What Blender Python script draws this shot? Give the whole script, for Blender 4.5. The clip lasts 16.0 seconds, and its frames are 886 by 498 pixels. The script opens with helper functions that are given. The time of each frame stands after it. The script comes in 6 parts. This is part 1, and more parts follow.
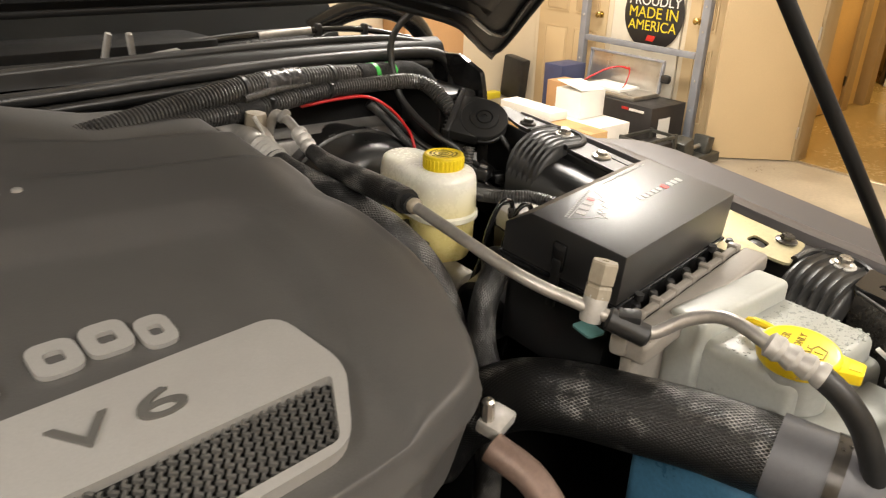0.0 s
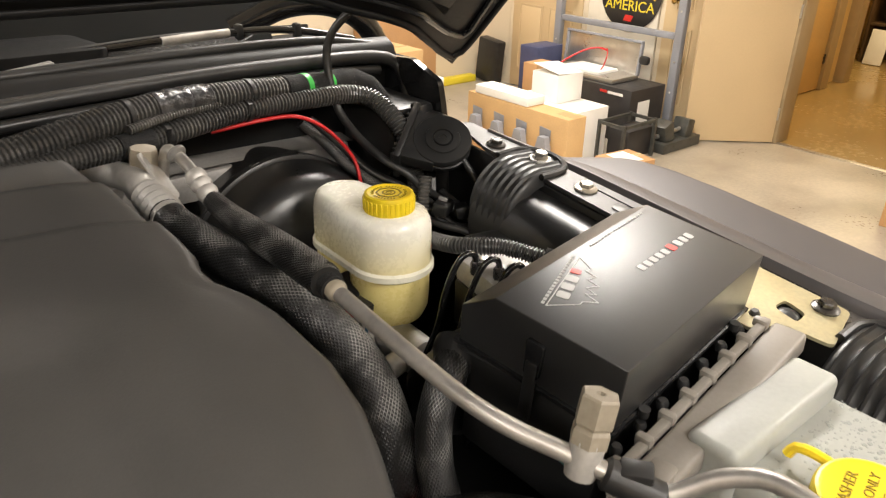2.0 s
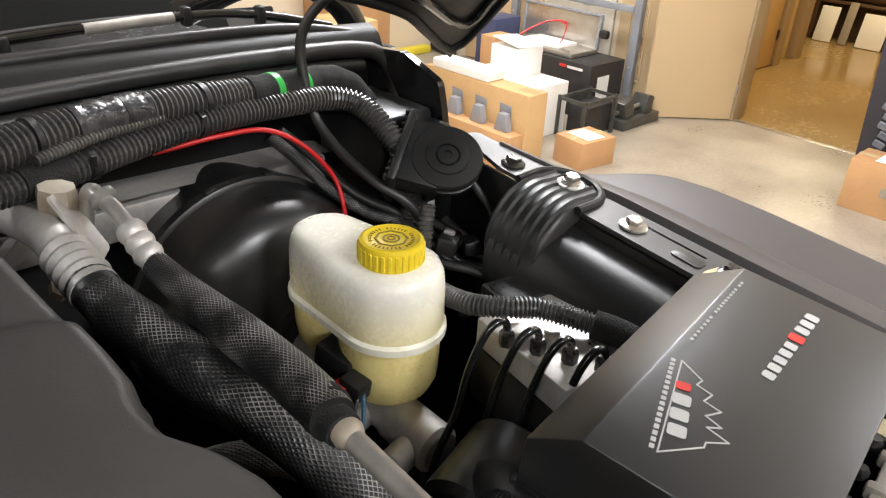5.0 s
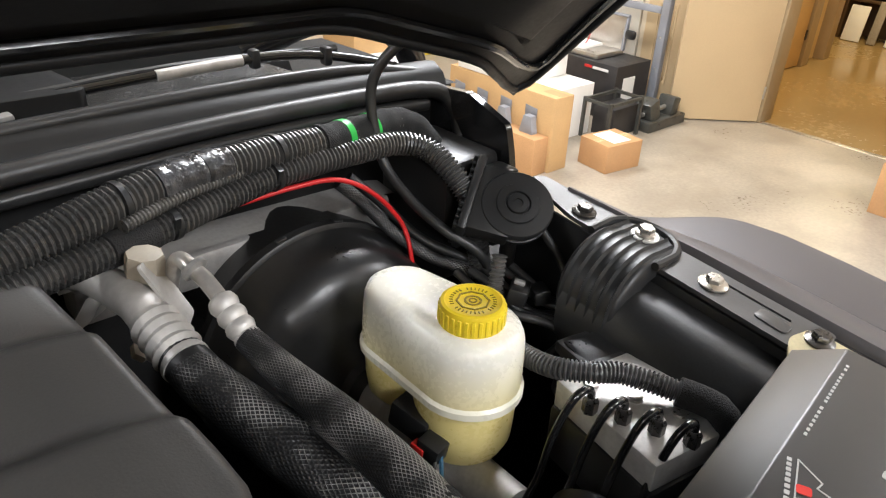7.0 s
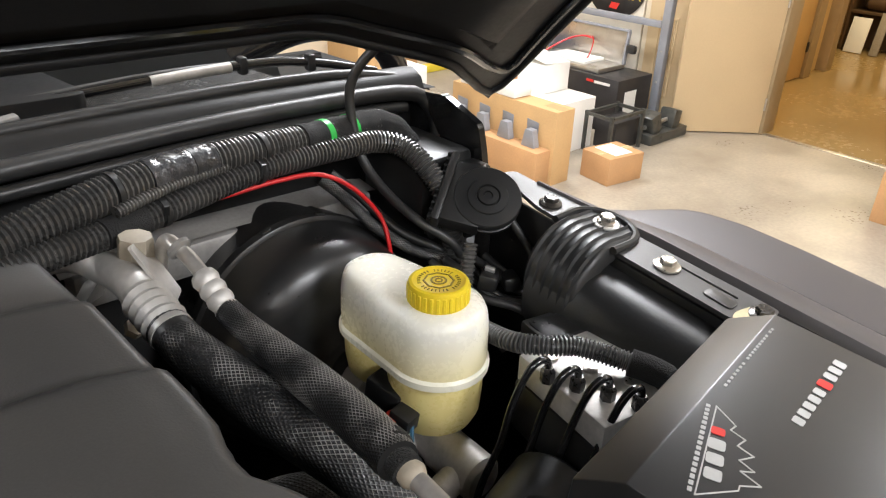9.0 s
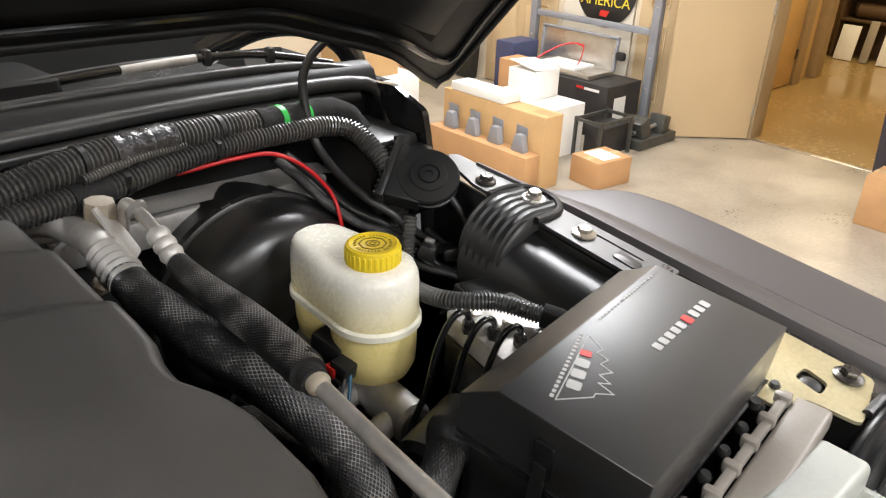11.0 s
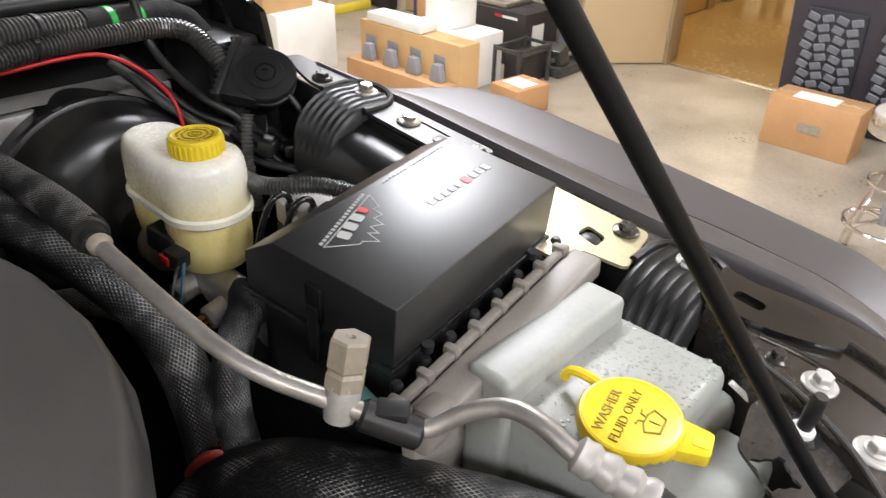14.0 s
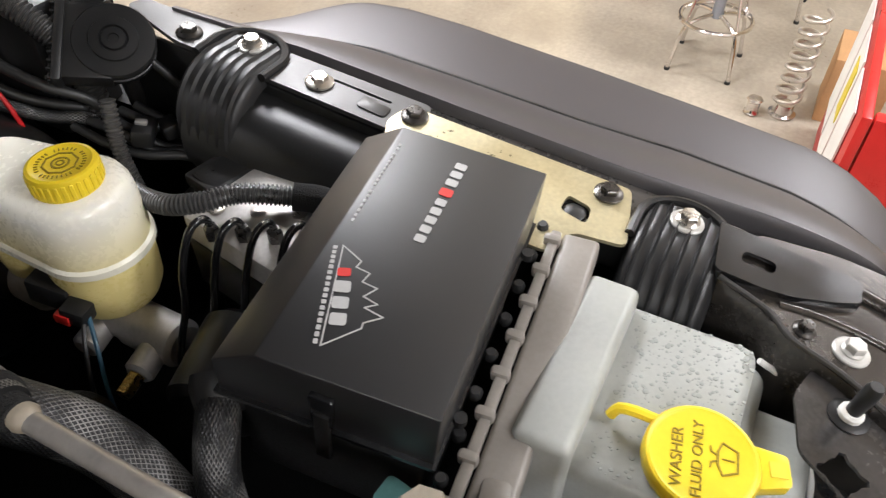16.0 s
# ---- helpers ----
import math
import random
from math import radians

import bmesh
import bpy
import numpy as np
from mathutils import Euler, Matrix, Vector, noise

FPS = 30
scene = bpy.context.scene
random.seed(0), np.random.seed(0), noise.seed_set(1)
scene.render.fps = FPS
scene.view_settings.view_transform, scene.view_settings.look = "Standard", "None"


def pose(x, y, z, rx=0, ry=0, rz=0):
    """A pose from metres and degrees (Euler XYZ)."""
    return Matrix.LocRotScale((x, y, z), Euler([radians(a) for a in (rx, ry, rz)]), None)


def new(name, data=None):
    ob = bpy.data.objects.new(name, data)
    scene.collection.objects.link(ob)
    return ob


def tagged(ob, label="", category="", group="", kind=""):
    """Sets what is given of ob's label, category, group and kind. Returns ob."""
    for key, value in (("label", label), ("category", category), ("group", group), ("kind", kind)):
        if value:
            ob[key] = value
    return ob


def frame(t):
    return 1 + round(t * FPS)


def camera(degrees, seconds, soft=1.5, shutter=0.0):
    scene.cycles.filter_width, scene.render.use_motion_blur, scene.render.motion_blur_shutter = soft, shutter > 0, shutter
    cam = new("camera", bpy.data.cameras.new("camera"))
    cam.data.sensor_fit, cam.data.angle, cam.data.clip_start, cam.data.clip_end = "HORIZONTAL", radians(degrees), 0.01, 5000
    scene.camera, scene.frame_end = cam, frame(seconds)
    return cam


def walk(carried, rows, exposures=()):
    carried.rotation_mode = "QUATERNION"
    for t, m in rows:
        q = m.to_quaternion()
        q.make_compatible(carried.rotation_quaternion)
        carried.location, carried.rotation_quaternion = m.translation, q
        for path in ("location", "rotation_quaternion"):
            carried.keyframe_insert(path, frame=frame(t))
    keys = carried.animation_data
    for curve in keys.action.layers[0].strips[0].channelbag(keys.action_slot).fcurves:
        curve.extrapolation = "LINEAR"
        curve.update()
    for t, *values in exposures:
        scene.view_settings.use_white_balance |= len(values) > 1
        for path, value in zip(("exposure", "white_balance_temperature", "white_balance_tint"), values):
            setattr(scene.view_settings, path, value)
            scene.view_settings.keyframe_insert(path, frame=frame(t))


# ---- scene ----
cam = camera(62.7, 16.0, soft=1.2, shutter=0.3)
METRES, EYE, TILT, LEAN, TURN = 1.0, 1.80, -24.5, -1.5, -37.7
ROWS = [
    (0.0, 0.0, 0.0, 0.0, 0.0, 0.0, 0.0),
    (0.5, 0.0221, 0.0571, 0.0093, -1.05, -1.02, -0.06),
    (1.0, -0.0034, 0.057, 0.0063, 0.44, -1.57, -0.7),
    (1.5, 0.0153, 0.1007, 0.0455, -0.05, -1.56, -0.1),
    (2.0, 0.0323, 0.1764, 0.0777, -1.58, -1.53, 1.12),
    (2.5, 0.0353, 0.2388, 0.0921, -3.21, -1.72, 2.04),
    (3.0, 0.0316, 0.2749, 0.104, -4.45, -1.98, 2.38),
    (5.5, -0.0231, 0.3496, 0.1534, -5.47, -4.25, 1.02),
    (6.0, -0.0402, 0.35, 0.1723, -4.67, -4.35, 0.58),
    (6.5, -0.0492, 0.3515, 0.1836, -4.31, -4.42, 0.48),
    (7.0, -0.0574, 0.3549, 0.1903, -4.2, -4.39, 0.56),
    (7.5, -0.0584, 0.3499, 0.1858, -4.0, -4.22, 0.74),
    (8.0, -0.0438, 0.3361, 0.1778, -3.66, -3.9, 1.03),
    (10.5, -0.0027, 0.2533, 0.1483, -3.52, -2.27, 1.38),
    (11.0, 0.0229, 0.2334, 0.1324, -3.56, -2.28, 1.43),
    (11.5, 0.0491, 0.2267, 0.1189, -3.59, -2.46, 1.35),
    (12.0, 0.0747, 0.2127, 0.1028, -3.71, -2.64, 0.95),
    (12.5, 0.095, 0.1995, 0.0933, -3.69, -2.7, 0.34),
    (13.0, 0.1026, 0.1761, 0.0812, -3.67, -2.86, 0.12),
    (13.5, 0.1101, 0.1751, 0.0726, -4.83, -4.05, 1.2),
    (14.0, 0.122, 0.1823, 0.0787, -8.45, -7.2, 3.76),
    (14.5, 0.1278, 0.1934, 0.0845, -13.65, -11.71, 7.14),
    (15.0, 0.1253, 0.2273, 0.1149, -18.06, -15.85, 10.42),
    (15.5, 0.1123, 0.2792, 0.1723, -22.25, -20.39, 11.86),
    (16.0, 0.0771, 0.3125, 0.1984, -22.62, -22.69, 11.07),
]
EXPO = [(0, -0.02, 6300, 13), (3.0, 0.0, 6000, 14), (5.5, 0.07, 5550, 13), (8.0, 0.1, 5500, 13), (11.0, 0.0, 5600, 13), (14.5, -0.15, 5480, 15), (16.0, -0.2, 5550, 15)]
walk(cam, [(t, pose(0, 0, EYE, TILT, LEAN, TURN) @ pose(METRES * x, METRES * y, METRES * z, 90 + pitch, roll, yaw)) for t, x, y, z, yaw, pitch, roll in ROWS], EXPO)

# ---- world and lamps ----
world = bpy.data.worlds.new("world")
scene.world = world
world.use_nodes = True
world.node_tree.nodes["Background"].inputs[0].default_value = (0.9, 0.8, 0.65, 1)
world.node_tree.nodes["Background"].inputs[1].default_value = 0.02
CEIL = 3.3
# Lamps out of view; those towards the nose are added to brighten the bay.
LAMPS = [(2.1, 1.8, 1.25, 0.8), (4.3, 4.5, 0.5, 1.15), (3.6, -0.9, 0.5, 1.15), (-1.9, 2.6, 0.5, 1.15), (-1.7, 0.0, 0.5, 1.15), (-1.2, -2.6, 0.5, 1.15), (0.9, -1.9, 0.5, 1.15)]
LAMP_WATT = 150  # for each square metre of lamp
HALL_WATT = 45


def area_lamp(name, x, y, z, sx, sy, watt, col):
    d = bpy.data.lights.new(name, "AREA")
    d.shape, d.size, d.size_y, d.energy, d.color = "RECTANGLE", sx, sy, watt, col
    ob = new(name, d)
    ob.location = (x, y, z)
    return ob


for lx, ly, lw, ll in LAMPS:
    area_lamp("ceiling_lamp_light", lx, ly, CEIL - 0.09, lw, ll, LAMP_WATT * lw * ll, (1.0, 0.93, 0.80))
area_lamp("hall_light", 7.4, 2.2, 2.5, 0.6, 0.6, HALL_WATT, (1.0, 0.74, 0.36))
area_lamp("hall_light", 9.6, 3.2, 2.5, 0.6, 0.6, HALL_WATT, (1.0, 0.74, 0.36))


# ---- materials ----
def lin(h):
    c = [int(h[i:i + 2], 16) / 255 for i in (0, 2, 4)]
    return tuple(v / 12.92 if v <= 0.04045 else ((v + 0.055) / 1.055) ** 2.4 for v in c)


def mat(name, col, rough=0.5, metal=0.0, var=0.18, scale=14.0, grain=260.0, bump=0.15, dirt=0.0, dirt_col=(0.2, 0.18, 0.15),
        dirt_scale=9.0, rvar=0.12, sss=0.0, sss_col=None, trans=0.0, coat=0.0, spec=0.5, depth=0.0006, coat_rough=0.12):
    """Colour with broad and fine variation, dust, uneven gloss and fine relief."""
    m = bpy.data.materials.new(name)
    m.use_nodes = True
    nt = m.node_tree
    n, l = nt.nodes, nt.links
    b = n["Principled BSDF"]
    tc = n.new("ShaderNodeTexCoord")
    big = n.new("ShaderNodeTexNoise")
    big.inputs["Scale"].default_value, big.inputs["Detail"].default_value = scale, 6
    fine = n.new("ShaderNodeTexNoise")
    fine.inputs["Scale"].default_value, fine.inputs["Detail"].default_value = grain, 3
    l.new(tc.outputs["Object"], big.inputs["Vector"])
    l.new(tc.outputs["Object"], fine.inputs["Vector"])
    mix = n.new("ShaderNodeMix")
    mix.data_type = "FLOAT"
    mix.inputs[0].default_value = 0.35
    l.new(big.outputs["Fac"], mix.inputs[2])
    l.new(fine.outputs["Fac"], mix.inputs[3])
    ramp = n.new("ShaderNodeValToRGB")
    lo = tuple(max(0, c * (1 - var)) for c in col)
    hi = tuple(min(1, c * (1 + var)) for c in col)
    ramp.color_ramp.elements[0].position, ramp.color_ramp.elements[0].color = 0.34, (*lo, 1)
    ramp.color_ramp.elements[1].position, ramp.color_ramp.elements[1].color = 0.66, (*hi, 1)
    l.new(mix.outputs[0], ramp.inputs[0])
    out = ramp.outputs[0]
    if dirt > 0:
        dn = n.new("ShaderNodeTexNoise")
        dn.inputs["Scale"].default_value, dn.inputs["Detail"].default_value, dn.inputs["Roughness"].default_value = dirt_scale, 8, 0.55
        l.new(tc.outputs["Object"], dn.inputs["Vector"])
        dr = n.new("ShaderNodeMapRange")
        dr.inputs[1].default_value, dr.inputs[2].default_value, dr.inputs[4].default_value = 0.45, 0.72, dirt
        l.new(dn.outputs["Fac"], dr.inputs[0])
        dm = n.new("ShaderNodeMix")
        dm.data_type = "RGBA"
        l.new(dr.outputs[0], dm.inputs[0])
        l.new(out, dm.inputs[6])
        dm.inputs[7].default_value = (*dirt_col, 1)
        out = dm.outputs[2]
    l.new(out, b.inputs["Base Color"])
    rr = n.new("ShaderNodeMapRange")
    rr.inputs[1].default_value, rr.inputs[2].default_value = 0.3, 0.7
    rr.inputs[3].default_value, rr.inputs[4].default_value = max(0.02, rough - rvar), min(1, rough + rvar)
    l.new(mix.outputs[0], rr.inputs[0])
    l.new(rr.outputs[0], b.inputs["Roughness"])
    b.inputs["Metallic"].default_value = metal
    b.inputs["Specular IOR Level"].default_value = spec
    if bump > 0:
        bp = n.new("ShaderNodeBump")
        bp.inputs["Strength"].default_value, bp.inputs["Distance"].default_value = bump, depth
        l.new(fine.outputs["Fac"], bp.inputs["Height"])
        l.new(bp.outputs[0], b.inputs["Normal"])
    if sss > 0:
        b.inputs["Subsurface Weight"].default_value = sss
        b.inputs["Subsurface Radius"].default_value = sss_col or (0.02, 0.018, 0.012)
        b.inputs["Subsurface Scale"].default_value = 1.0
    if trans > 0:
        b.inputs["Transmission Weight"].default_value = trans
    if coat > 0:
        b.inputs["Coat Weight"].default_value, b.inputs["Coat Roughness"].default_value = coat, coat_rough
    return m


def braid(name, dark, light, pitch=0.0042, share=0.55, rough=0.38):
    """Woven sleeve: crossing strands laid out by the sleeve's own girth and length."""
    m = bpy.data.materials.new(name)
    m.use_nodes = True
    n, l = m.node_tree.nodes, m.node_tree.links
    b = n["Principled BSDF"]
    uv = n.new("ShaderNodeUVMap")
    sep = n.new("ShaderNodeSeparateXYZ")
    l.new(uv.outputs[0], sep.inputs[0])

    def op(kind, a, c):
        o = n.new("ShaderNodeMath")
        o.operation = kind
        for i, v in enumerate((a, c)):
            if isinstance(v, (int, float)):
                o.inputs[i].default_value = v
            elif v is not None:
                l.new(v, o.inputs[i])
        return o.outputs[0]

    k = 2 * math.pi / pitch
    along = op("MULTIPLY", sep.outputs[1], 0.62)
    p = op("SINE", op("MULTIPLY", op("ADD", sep.outputs[0], along), k), None)
    q = op("SINE", op("MULTIPLY", op("SUBTRACT", sep.outputs[0], along), k), None)
    w = op("MAXIMUM", p, q)
    noise_t = n.new("ShaderNodeTexNoise")
    tc = n.new("ShaderNodeTexCoord")
    l.new(tc.outputs["Object"], noise_t.inputs["Vector"])
    noise_t.inputs["Scale"].default_value, noise_t.inputs["Detail"].default_value = 30, 6
    # Pale flecks in the colour stand in for glints on the weave.
    level = op("ADD", w, op("MULTIPLY", op("SUBTRACT", noise_t.outputs["Fac"], 0.5), 2.4))
    r = n.new("ShaderNodeMapRange")
    r.inputs[1].default_value, r.inputs[2].default_value = share, share + 0.3
    l.new(level, r.inputs[0])
    mx = n.new("ShaderNodeMix")
    mx.data_type = "RGBA"
    l.new(r.outputs[0], mx.inputs[0])
    mx.inputs[6].default_value, mx.inputs[7].default_value = (*dark, 1), (*light, 1)
    l.new(mx.outputs[2], b.inputs["Base Color"])
    b.inputs["Roughness"].default_value = rough
    bp = n.new("ShaderNodeBump")
    bp.inputs["Strength"].default_value, bp.inputs["Distance"].default_value = 0.45, 0.0006
    l.new(w, bp.inputs["Height"])
    l.new(bp.outputs[0], b.inputs["Normal"])
    return m


def glow(name, col, strength):
    m = bpy.data.materials.new(name)
    m.use_nodes = True
    b = m.node_tree.nodes["Principled BSDF"]
    b.inputs["Base Color"].default_value = (0.8, 0.8, 0.8, 1)
    b.inputs["Emission Color"].default_value, b.inputs["Emission Strength"].default_value = (*col, 1), strength
    return m


M_CONCRETE = mat("concrete_floor", (0.37, 0.325, 0.255), 0.36, var=0.26, scale=1.6, grain=40, bump=0.05, dirt=0.6, dirt_col=(0.22, 0.185, 0.14), dirt_scale=2.3)
M_WALL = mat("painted_wall", (0.70, 0.60, 0.44), 0.7, var=0.04, scale=1.5, grain=90, bump=0.08)
M_CEIL = mat("ceiling_paint", (0.8, 0.77, 0.7), 0.8, var=0.04, scale=1.5)
M_DOOR = mat("tan_door_paint", (0.62, 0.47, 0.27), 0.5, var=0.06, scale=1.2, grain=120, bump=0.05)
M_DOOR2 = mat("amber_door_wood", (0.52, 0.34, 0.13), 0.5, var=0.15, scale=2.5, grain=60)
M_TRIM = mat("door_frame_paint", (0.36, 0.27, 0.15), 0.5, var=0.06)
M_HALLFLOOR = mat("hall_floor", (0.33, 0.225, 0.085), 0.22, var=0.08, scale=0.9, grain=20, bump=0.03)
M_HALLWALL = mat("hall_wall", (0.62, 0.45, 0.2), 0.7, var=0.05)
M_WHITE = mat("white_board", (0.78, 0.72, 0.6), 0.5, var=0.04)
M_PAPERWHITE = mat("white_card", (0.85, 0.84, 0.8), 0.6, var=0.04, scale=8)
M_CARD = mat("cardboard", (0.50, 0.285, 0.125), 0.75, var=0.10, scale=5, grain=90, bump=0.1)
M_CARD_L = mat("light_cardboard", (0.56, 0.36, 0.16), 0.75, var=0.10, scale=5, grain=90, bump=0.1)
M_TAPE = mat("parcel_tape", (0.6, 0.45, 0.24), 0.25, var=0.06)
M_RACK = mat("grey_steel_paint", (0.27, 0.28, 0.31), 0.4, var=0.12, scale=6, dirt=0.3)
M_BLACKCARD = mat("black_carton", (0.030, 0.028, 0.028), 0.45, var=0.2)
M_BLUECARD = mat("blue_carton", (0.05, 0.06, 0.13), 0.5, var=0.2)
M_ALU = mat("brushed_aluminium", (0.6, 0.58, 0.54), 0.35, 0.9, var=0.1, scale=8, dirt=0.3, dirt_col=(0.3, 0.27, 0.22))
M_CHROME = mat("chrome", (0.72, 0.70, 0.68), 0.2, 1.0, var=0.08, bump=0.02, rvar=0.06)
M_VINYL = mat("grey_seat_vinyl", (0.36, 0.33, 0.295), 0.5, var=0.08)
M_BRASS = mat("brass", (0.6, 0.42, 0.14), 0.25, 1.0, var=0.1)
M_SIGN = mat("black_sign", (0.03, 0.027, 0.025), 0.4, var=0.1)
M_YELLOW_INK = mat("yellow_ink", (0.75, 0.6, 0.03), 0.5, var=0.05)
M_WHITE_INK = mat("white_ink", (0.82, 0.8, 0.76), 0.45, var=0.04, bump=0)
M_RED_INK = mat("red_ink", (0.6, 0.03, 0.02), 0.45, var=0.08, bump=0)
M_RED = mat("red_paint", (0.5, 0.02, 0.015), 0.35, var=0.1)
M_TYRE_PRINT = mat("tyre_tread_rubber", (0.17, 0.18, 0.21), 0.7, var=0.25, scale=20)
M_TYRE_GROOVE = mat("tyre_groove", (0.03, 0.03, 0.035), 0.8, var=0.2)
M_NAVY = mat("navy_banner", (0.045, 0.042, 0.055), 0.6, var=0.12)
M_SPRING = mat("spring_steel", (0.52, 0.48, 0.42), 0.35, 0.7, var=0.12)

M_DARKWOOD = mat("dark_brown_wood", (0.10, 0.06, 0.028), 0.5, var=0.25, scale=4, grain=50)
M_TOOL = mat("dark_tool_paint", (0.07, 0.07, 0.062), 0.35, 0.3, var=0.3, scale=14)
M_LATCH = mat("dark_grey_plastic", (0.10, 0.10, 0.108), 0.45, var=0.12)
M_PLASTIC = mat("black_plastic", (0.015, 0.015, 0.015), 0.38, var=0.25, scale=12, grain=420, bump=0.12, dirt=0.05, dirt_col=(0.04, 0.037, 0.034), spec=0.42)
M_GLOSS = mat("gloss_black_paint", (0.011, 0.011, 0.0115), 0.16, var=0.3, bump=0.02, dirt=0.2, dirt_col=(0.03, 0.028, 0.026), coat=0.5)
M_RUBBER = mat("black_rubber", (0.018, 0.018, 0.018), 0.42, var=0.3, scale=18, grain=300, dirt=0.2, dirt_col=(0.05, 0.046, 0.042))
M_DARK = mat("mottled_near_black", (0.007, 0.007, 0.007), 0.6, var=0.5, scale=10, dirt=0.25, dirt_col=(0.02, 0.019, 0.018), spec=0.15)
M_COVER = mat("dusty_engine_cover", (0.076, 0.073, 0.070), 0.42, var=0.12, scale=7, grain=700, bump=0.22, dirt=0.4, dirt_col=(0.042, 0.040, 0.038), dirt_scale=8.0, rvar=0.08)
M_SILVER = mat("silver_insert", (0.42, 0.41, 0.39), 0.42, 0.35, var=0.08, scale=9, grain=600, bump=0.05, dirt=0.3, dirt_col=(0.2, 0.185, 0.165))
M_MESHGREY = mat("grille_grey", (0.085, 0.082, 0.076), 0.55, var=0.12)
M_FENDER = mat("matte_grey_paint", (0.098, 0.092, 0.095), 0.40, 0.40, var=0.05, scale=4, grain=900, bump=0.04, rvar=0.05)
M_LOOM = mat("loom_plastic", (0.045, 0.044, 0.042), 0.30, var=0.3, dirt=0.45, dirt_col=(0.14, 0.13, 0.115), spec=0.55)
M_TAPEWRAP = mat("wrapping_tape", (0.035, 0.035, 0.037), 0.25, var=0.4, scale=60, grain=120, bump=0.8, depth=0.003)
M_CLOTH = mat("fuzzy_cloth_tape", (0.012, 0.012, 0.012), 0.9, var=0.4, grain=900, bump=0.9, depth=0.002)
M_GREEN = mat("green_tape", (0.03, 0.42, 0.05), 0.4, var=0.1)
M_REDWIRE = mat("red_wire", (0.5, 0.012, 0.012), 0.4, var=0.12)
M_CAPBEIGE = mat("beige_plastic_cap", (0.33, 0.29, 0.225), 0.5, var=0.14, scale=60, dirt=0.4, dirt_col=(0.2, 0.165, 0.12), dirt_scale=40)
M_CASTALU = mat("cast_aluminium", (0.50, 0.485, 0.46), 0.45, 0.4, var=0.18, scale=40, dirt=0.4, dirt_col=(0.26, 0.24, 0.21), dirt_scale=25)
M_TUBE = mat("aluminium_tube", (0.52, 0.5, 0.47), 0.42, 0.7, var=0.14, scale=50, dirt=0.35, dirt_col=(0.3, 0.27, 0.23), dirt_scale=40)
M_RESERVOIR = mat("milky_reservoir", (0.84, 0.81, 0.66), 0.32, var=0.02, scale=14, bump=0.0)
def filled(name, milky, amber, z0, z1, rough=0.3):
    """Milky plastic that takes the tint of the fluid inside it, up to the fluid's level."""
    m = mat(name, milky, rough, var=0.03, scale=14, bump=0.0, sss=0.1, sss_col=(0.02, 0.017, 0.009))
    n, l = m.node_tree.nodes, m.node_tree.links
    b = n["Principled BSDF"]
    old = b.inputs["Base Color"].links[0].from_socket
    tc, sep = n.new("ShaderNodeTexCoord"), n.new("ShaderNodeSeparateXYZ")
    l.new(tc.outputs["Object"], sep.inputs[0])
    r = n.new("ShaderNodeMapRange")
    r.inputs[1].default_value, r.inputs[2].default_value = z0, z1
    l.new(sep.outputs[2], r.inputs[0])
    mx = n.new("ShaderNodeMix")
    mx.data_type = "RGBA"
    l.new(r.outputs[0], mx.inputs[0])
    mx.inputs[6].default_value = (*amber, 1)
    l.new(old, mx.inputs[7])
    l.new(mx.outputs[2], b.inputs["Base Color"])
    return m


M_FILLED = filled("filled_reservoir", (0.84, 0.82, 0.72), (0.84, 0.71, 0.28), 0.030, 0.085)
M_WASHER = mat("milky_washer_tank", (0.36, 0.37, 0.345), 0.36, var=0.10, scale=14, bump=0.05, sss=0.5, sss_col=(0.02, 0.02, 0.018), dirt=0.3, dirt_col=(0.42, 0.42, 0.38), dirt_scale=12)
M_DROP = mat("water_drop", (0.34, 0.36, 0.335), 0.12, var=0.12, bump=0)
M_YELLOWCAP = mat("yellow_plastic", (0.82, 0.61, 0.012), 0.36, var=0.06, scale=20, bump=0.05, sss=0.1, sss_col=(0.008, 0.005, 0.001))
M_CAPINK = mat("embossed_dark_yellow", (0.26, 0.185, 0.008), 0.5, var=0.1)
M_BOXMETAL = mat("satin_black_powder_coat", (0.018, 0.018, 0.0185), 0.42, var=0.12, scale=6, grain=1500, bump=0.12, rvar=0.05, spec=0.5, coat=0.7, coat_rough=0.36)
M_GREYTRAY = mat("grey_beige_plastic", (0.25, 0.23, 0.205), 0.38, var=0.12, scale=20, dirt=0.3, dirt_col=(0.3, 0.27, 0.23))
M_ZINC = mat("yellow_zinc_plate", (0.60, 0.55, 0.36), 0.34, 0.7, var=0.18, scale=12, dirt=0.45, dirt_col=(0.66, 0.52, 0.22), dirt_scale=8)
M_BOLT = mat("zinc_bolt", (0.55, 0.52, 0.47), 0.3, 0.9, var=0.1)
M_BOLTDARK = mat("dark_bolt", (0.09, 0.085, 0.08), 0.3, 0.8, var=0.2)
M_WASHERW = mat("pale_washer", (0.52, 0.51, 0.48), 0.4, 0.3, var=0.08)
M_RAIL = mat("glossy_rail", (0.055, 0.052, 0.05), 0.24, 0.35, var=0.3, dirt=0.3, dirt_col=(0.10, 0.09, 0.08), dirt_scale=14, coat=0.4)
M_RAILTOP = mat("bright_rail_metal", (0.060, 0.058, 0.056), 0.40, 0.3, var=0.12, scale=14, dirt=0.1, dirt_col=(0.09, 0.085, 0.08), dirt_scale=12)
M_PINK = mat("salmon_plastic", (0.62, 0.09, 0.07), 0.5, var=0.1)
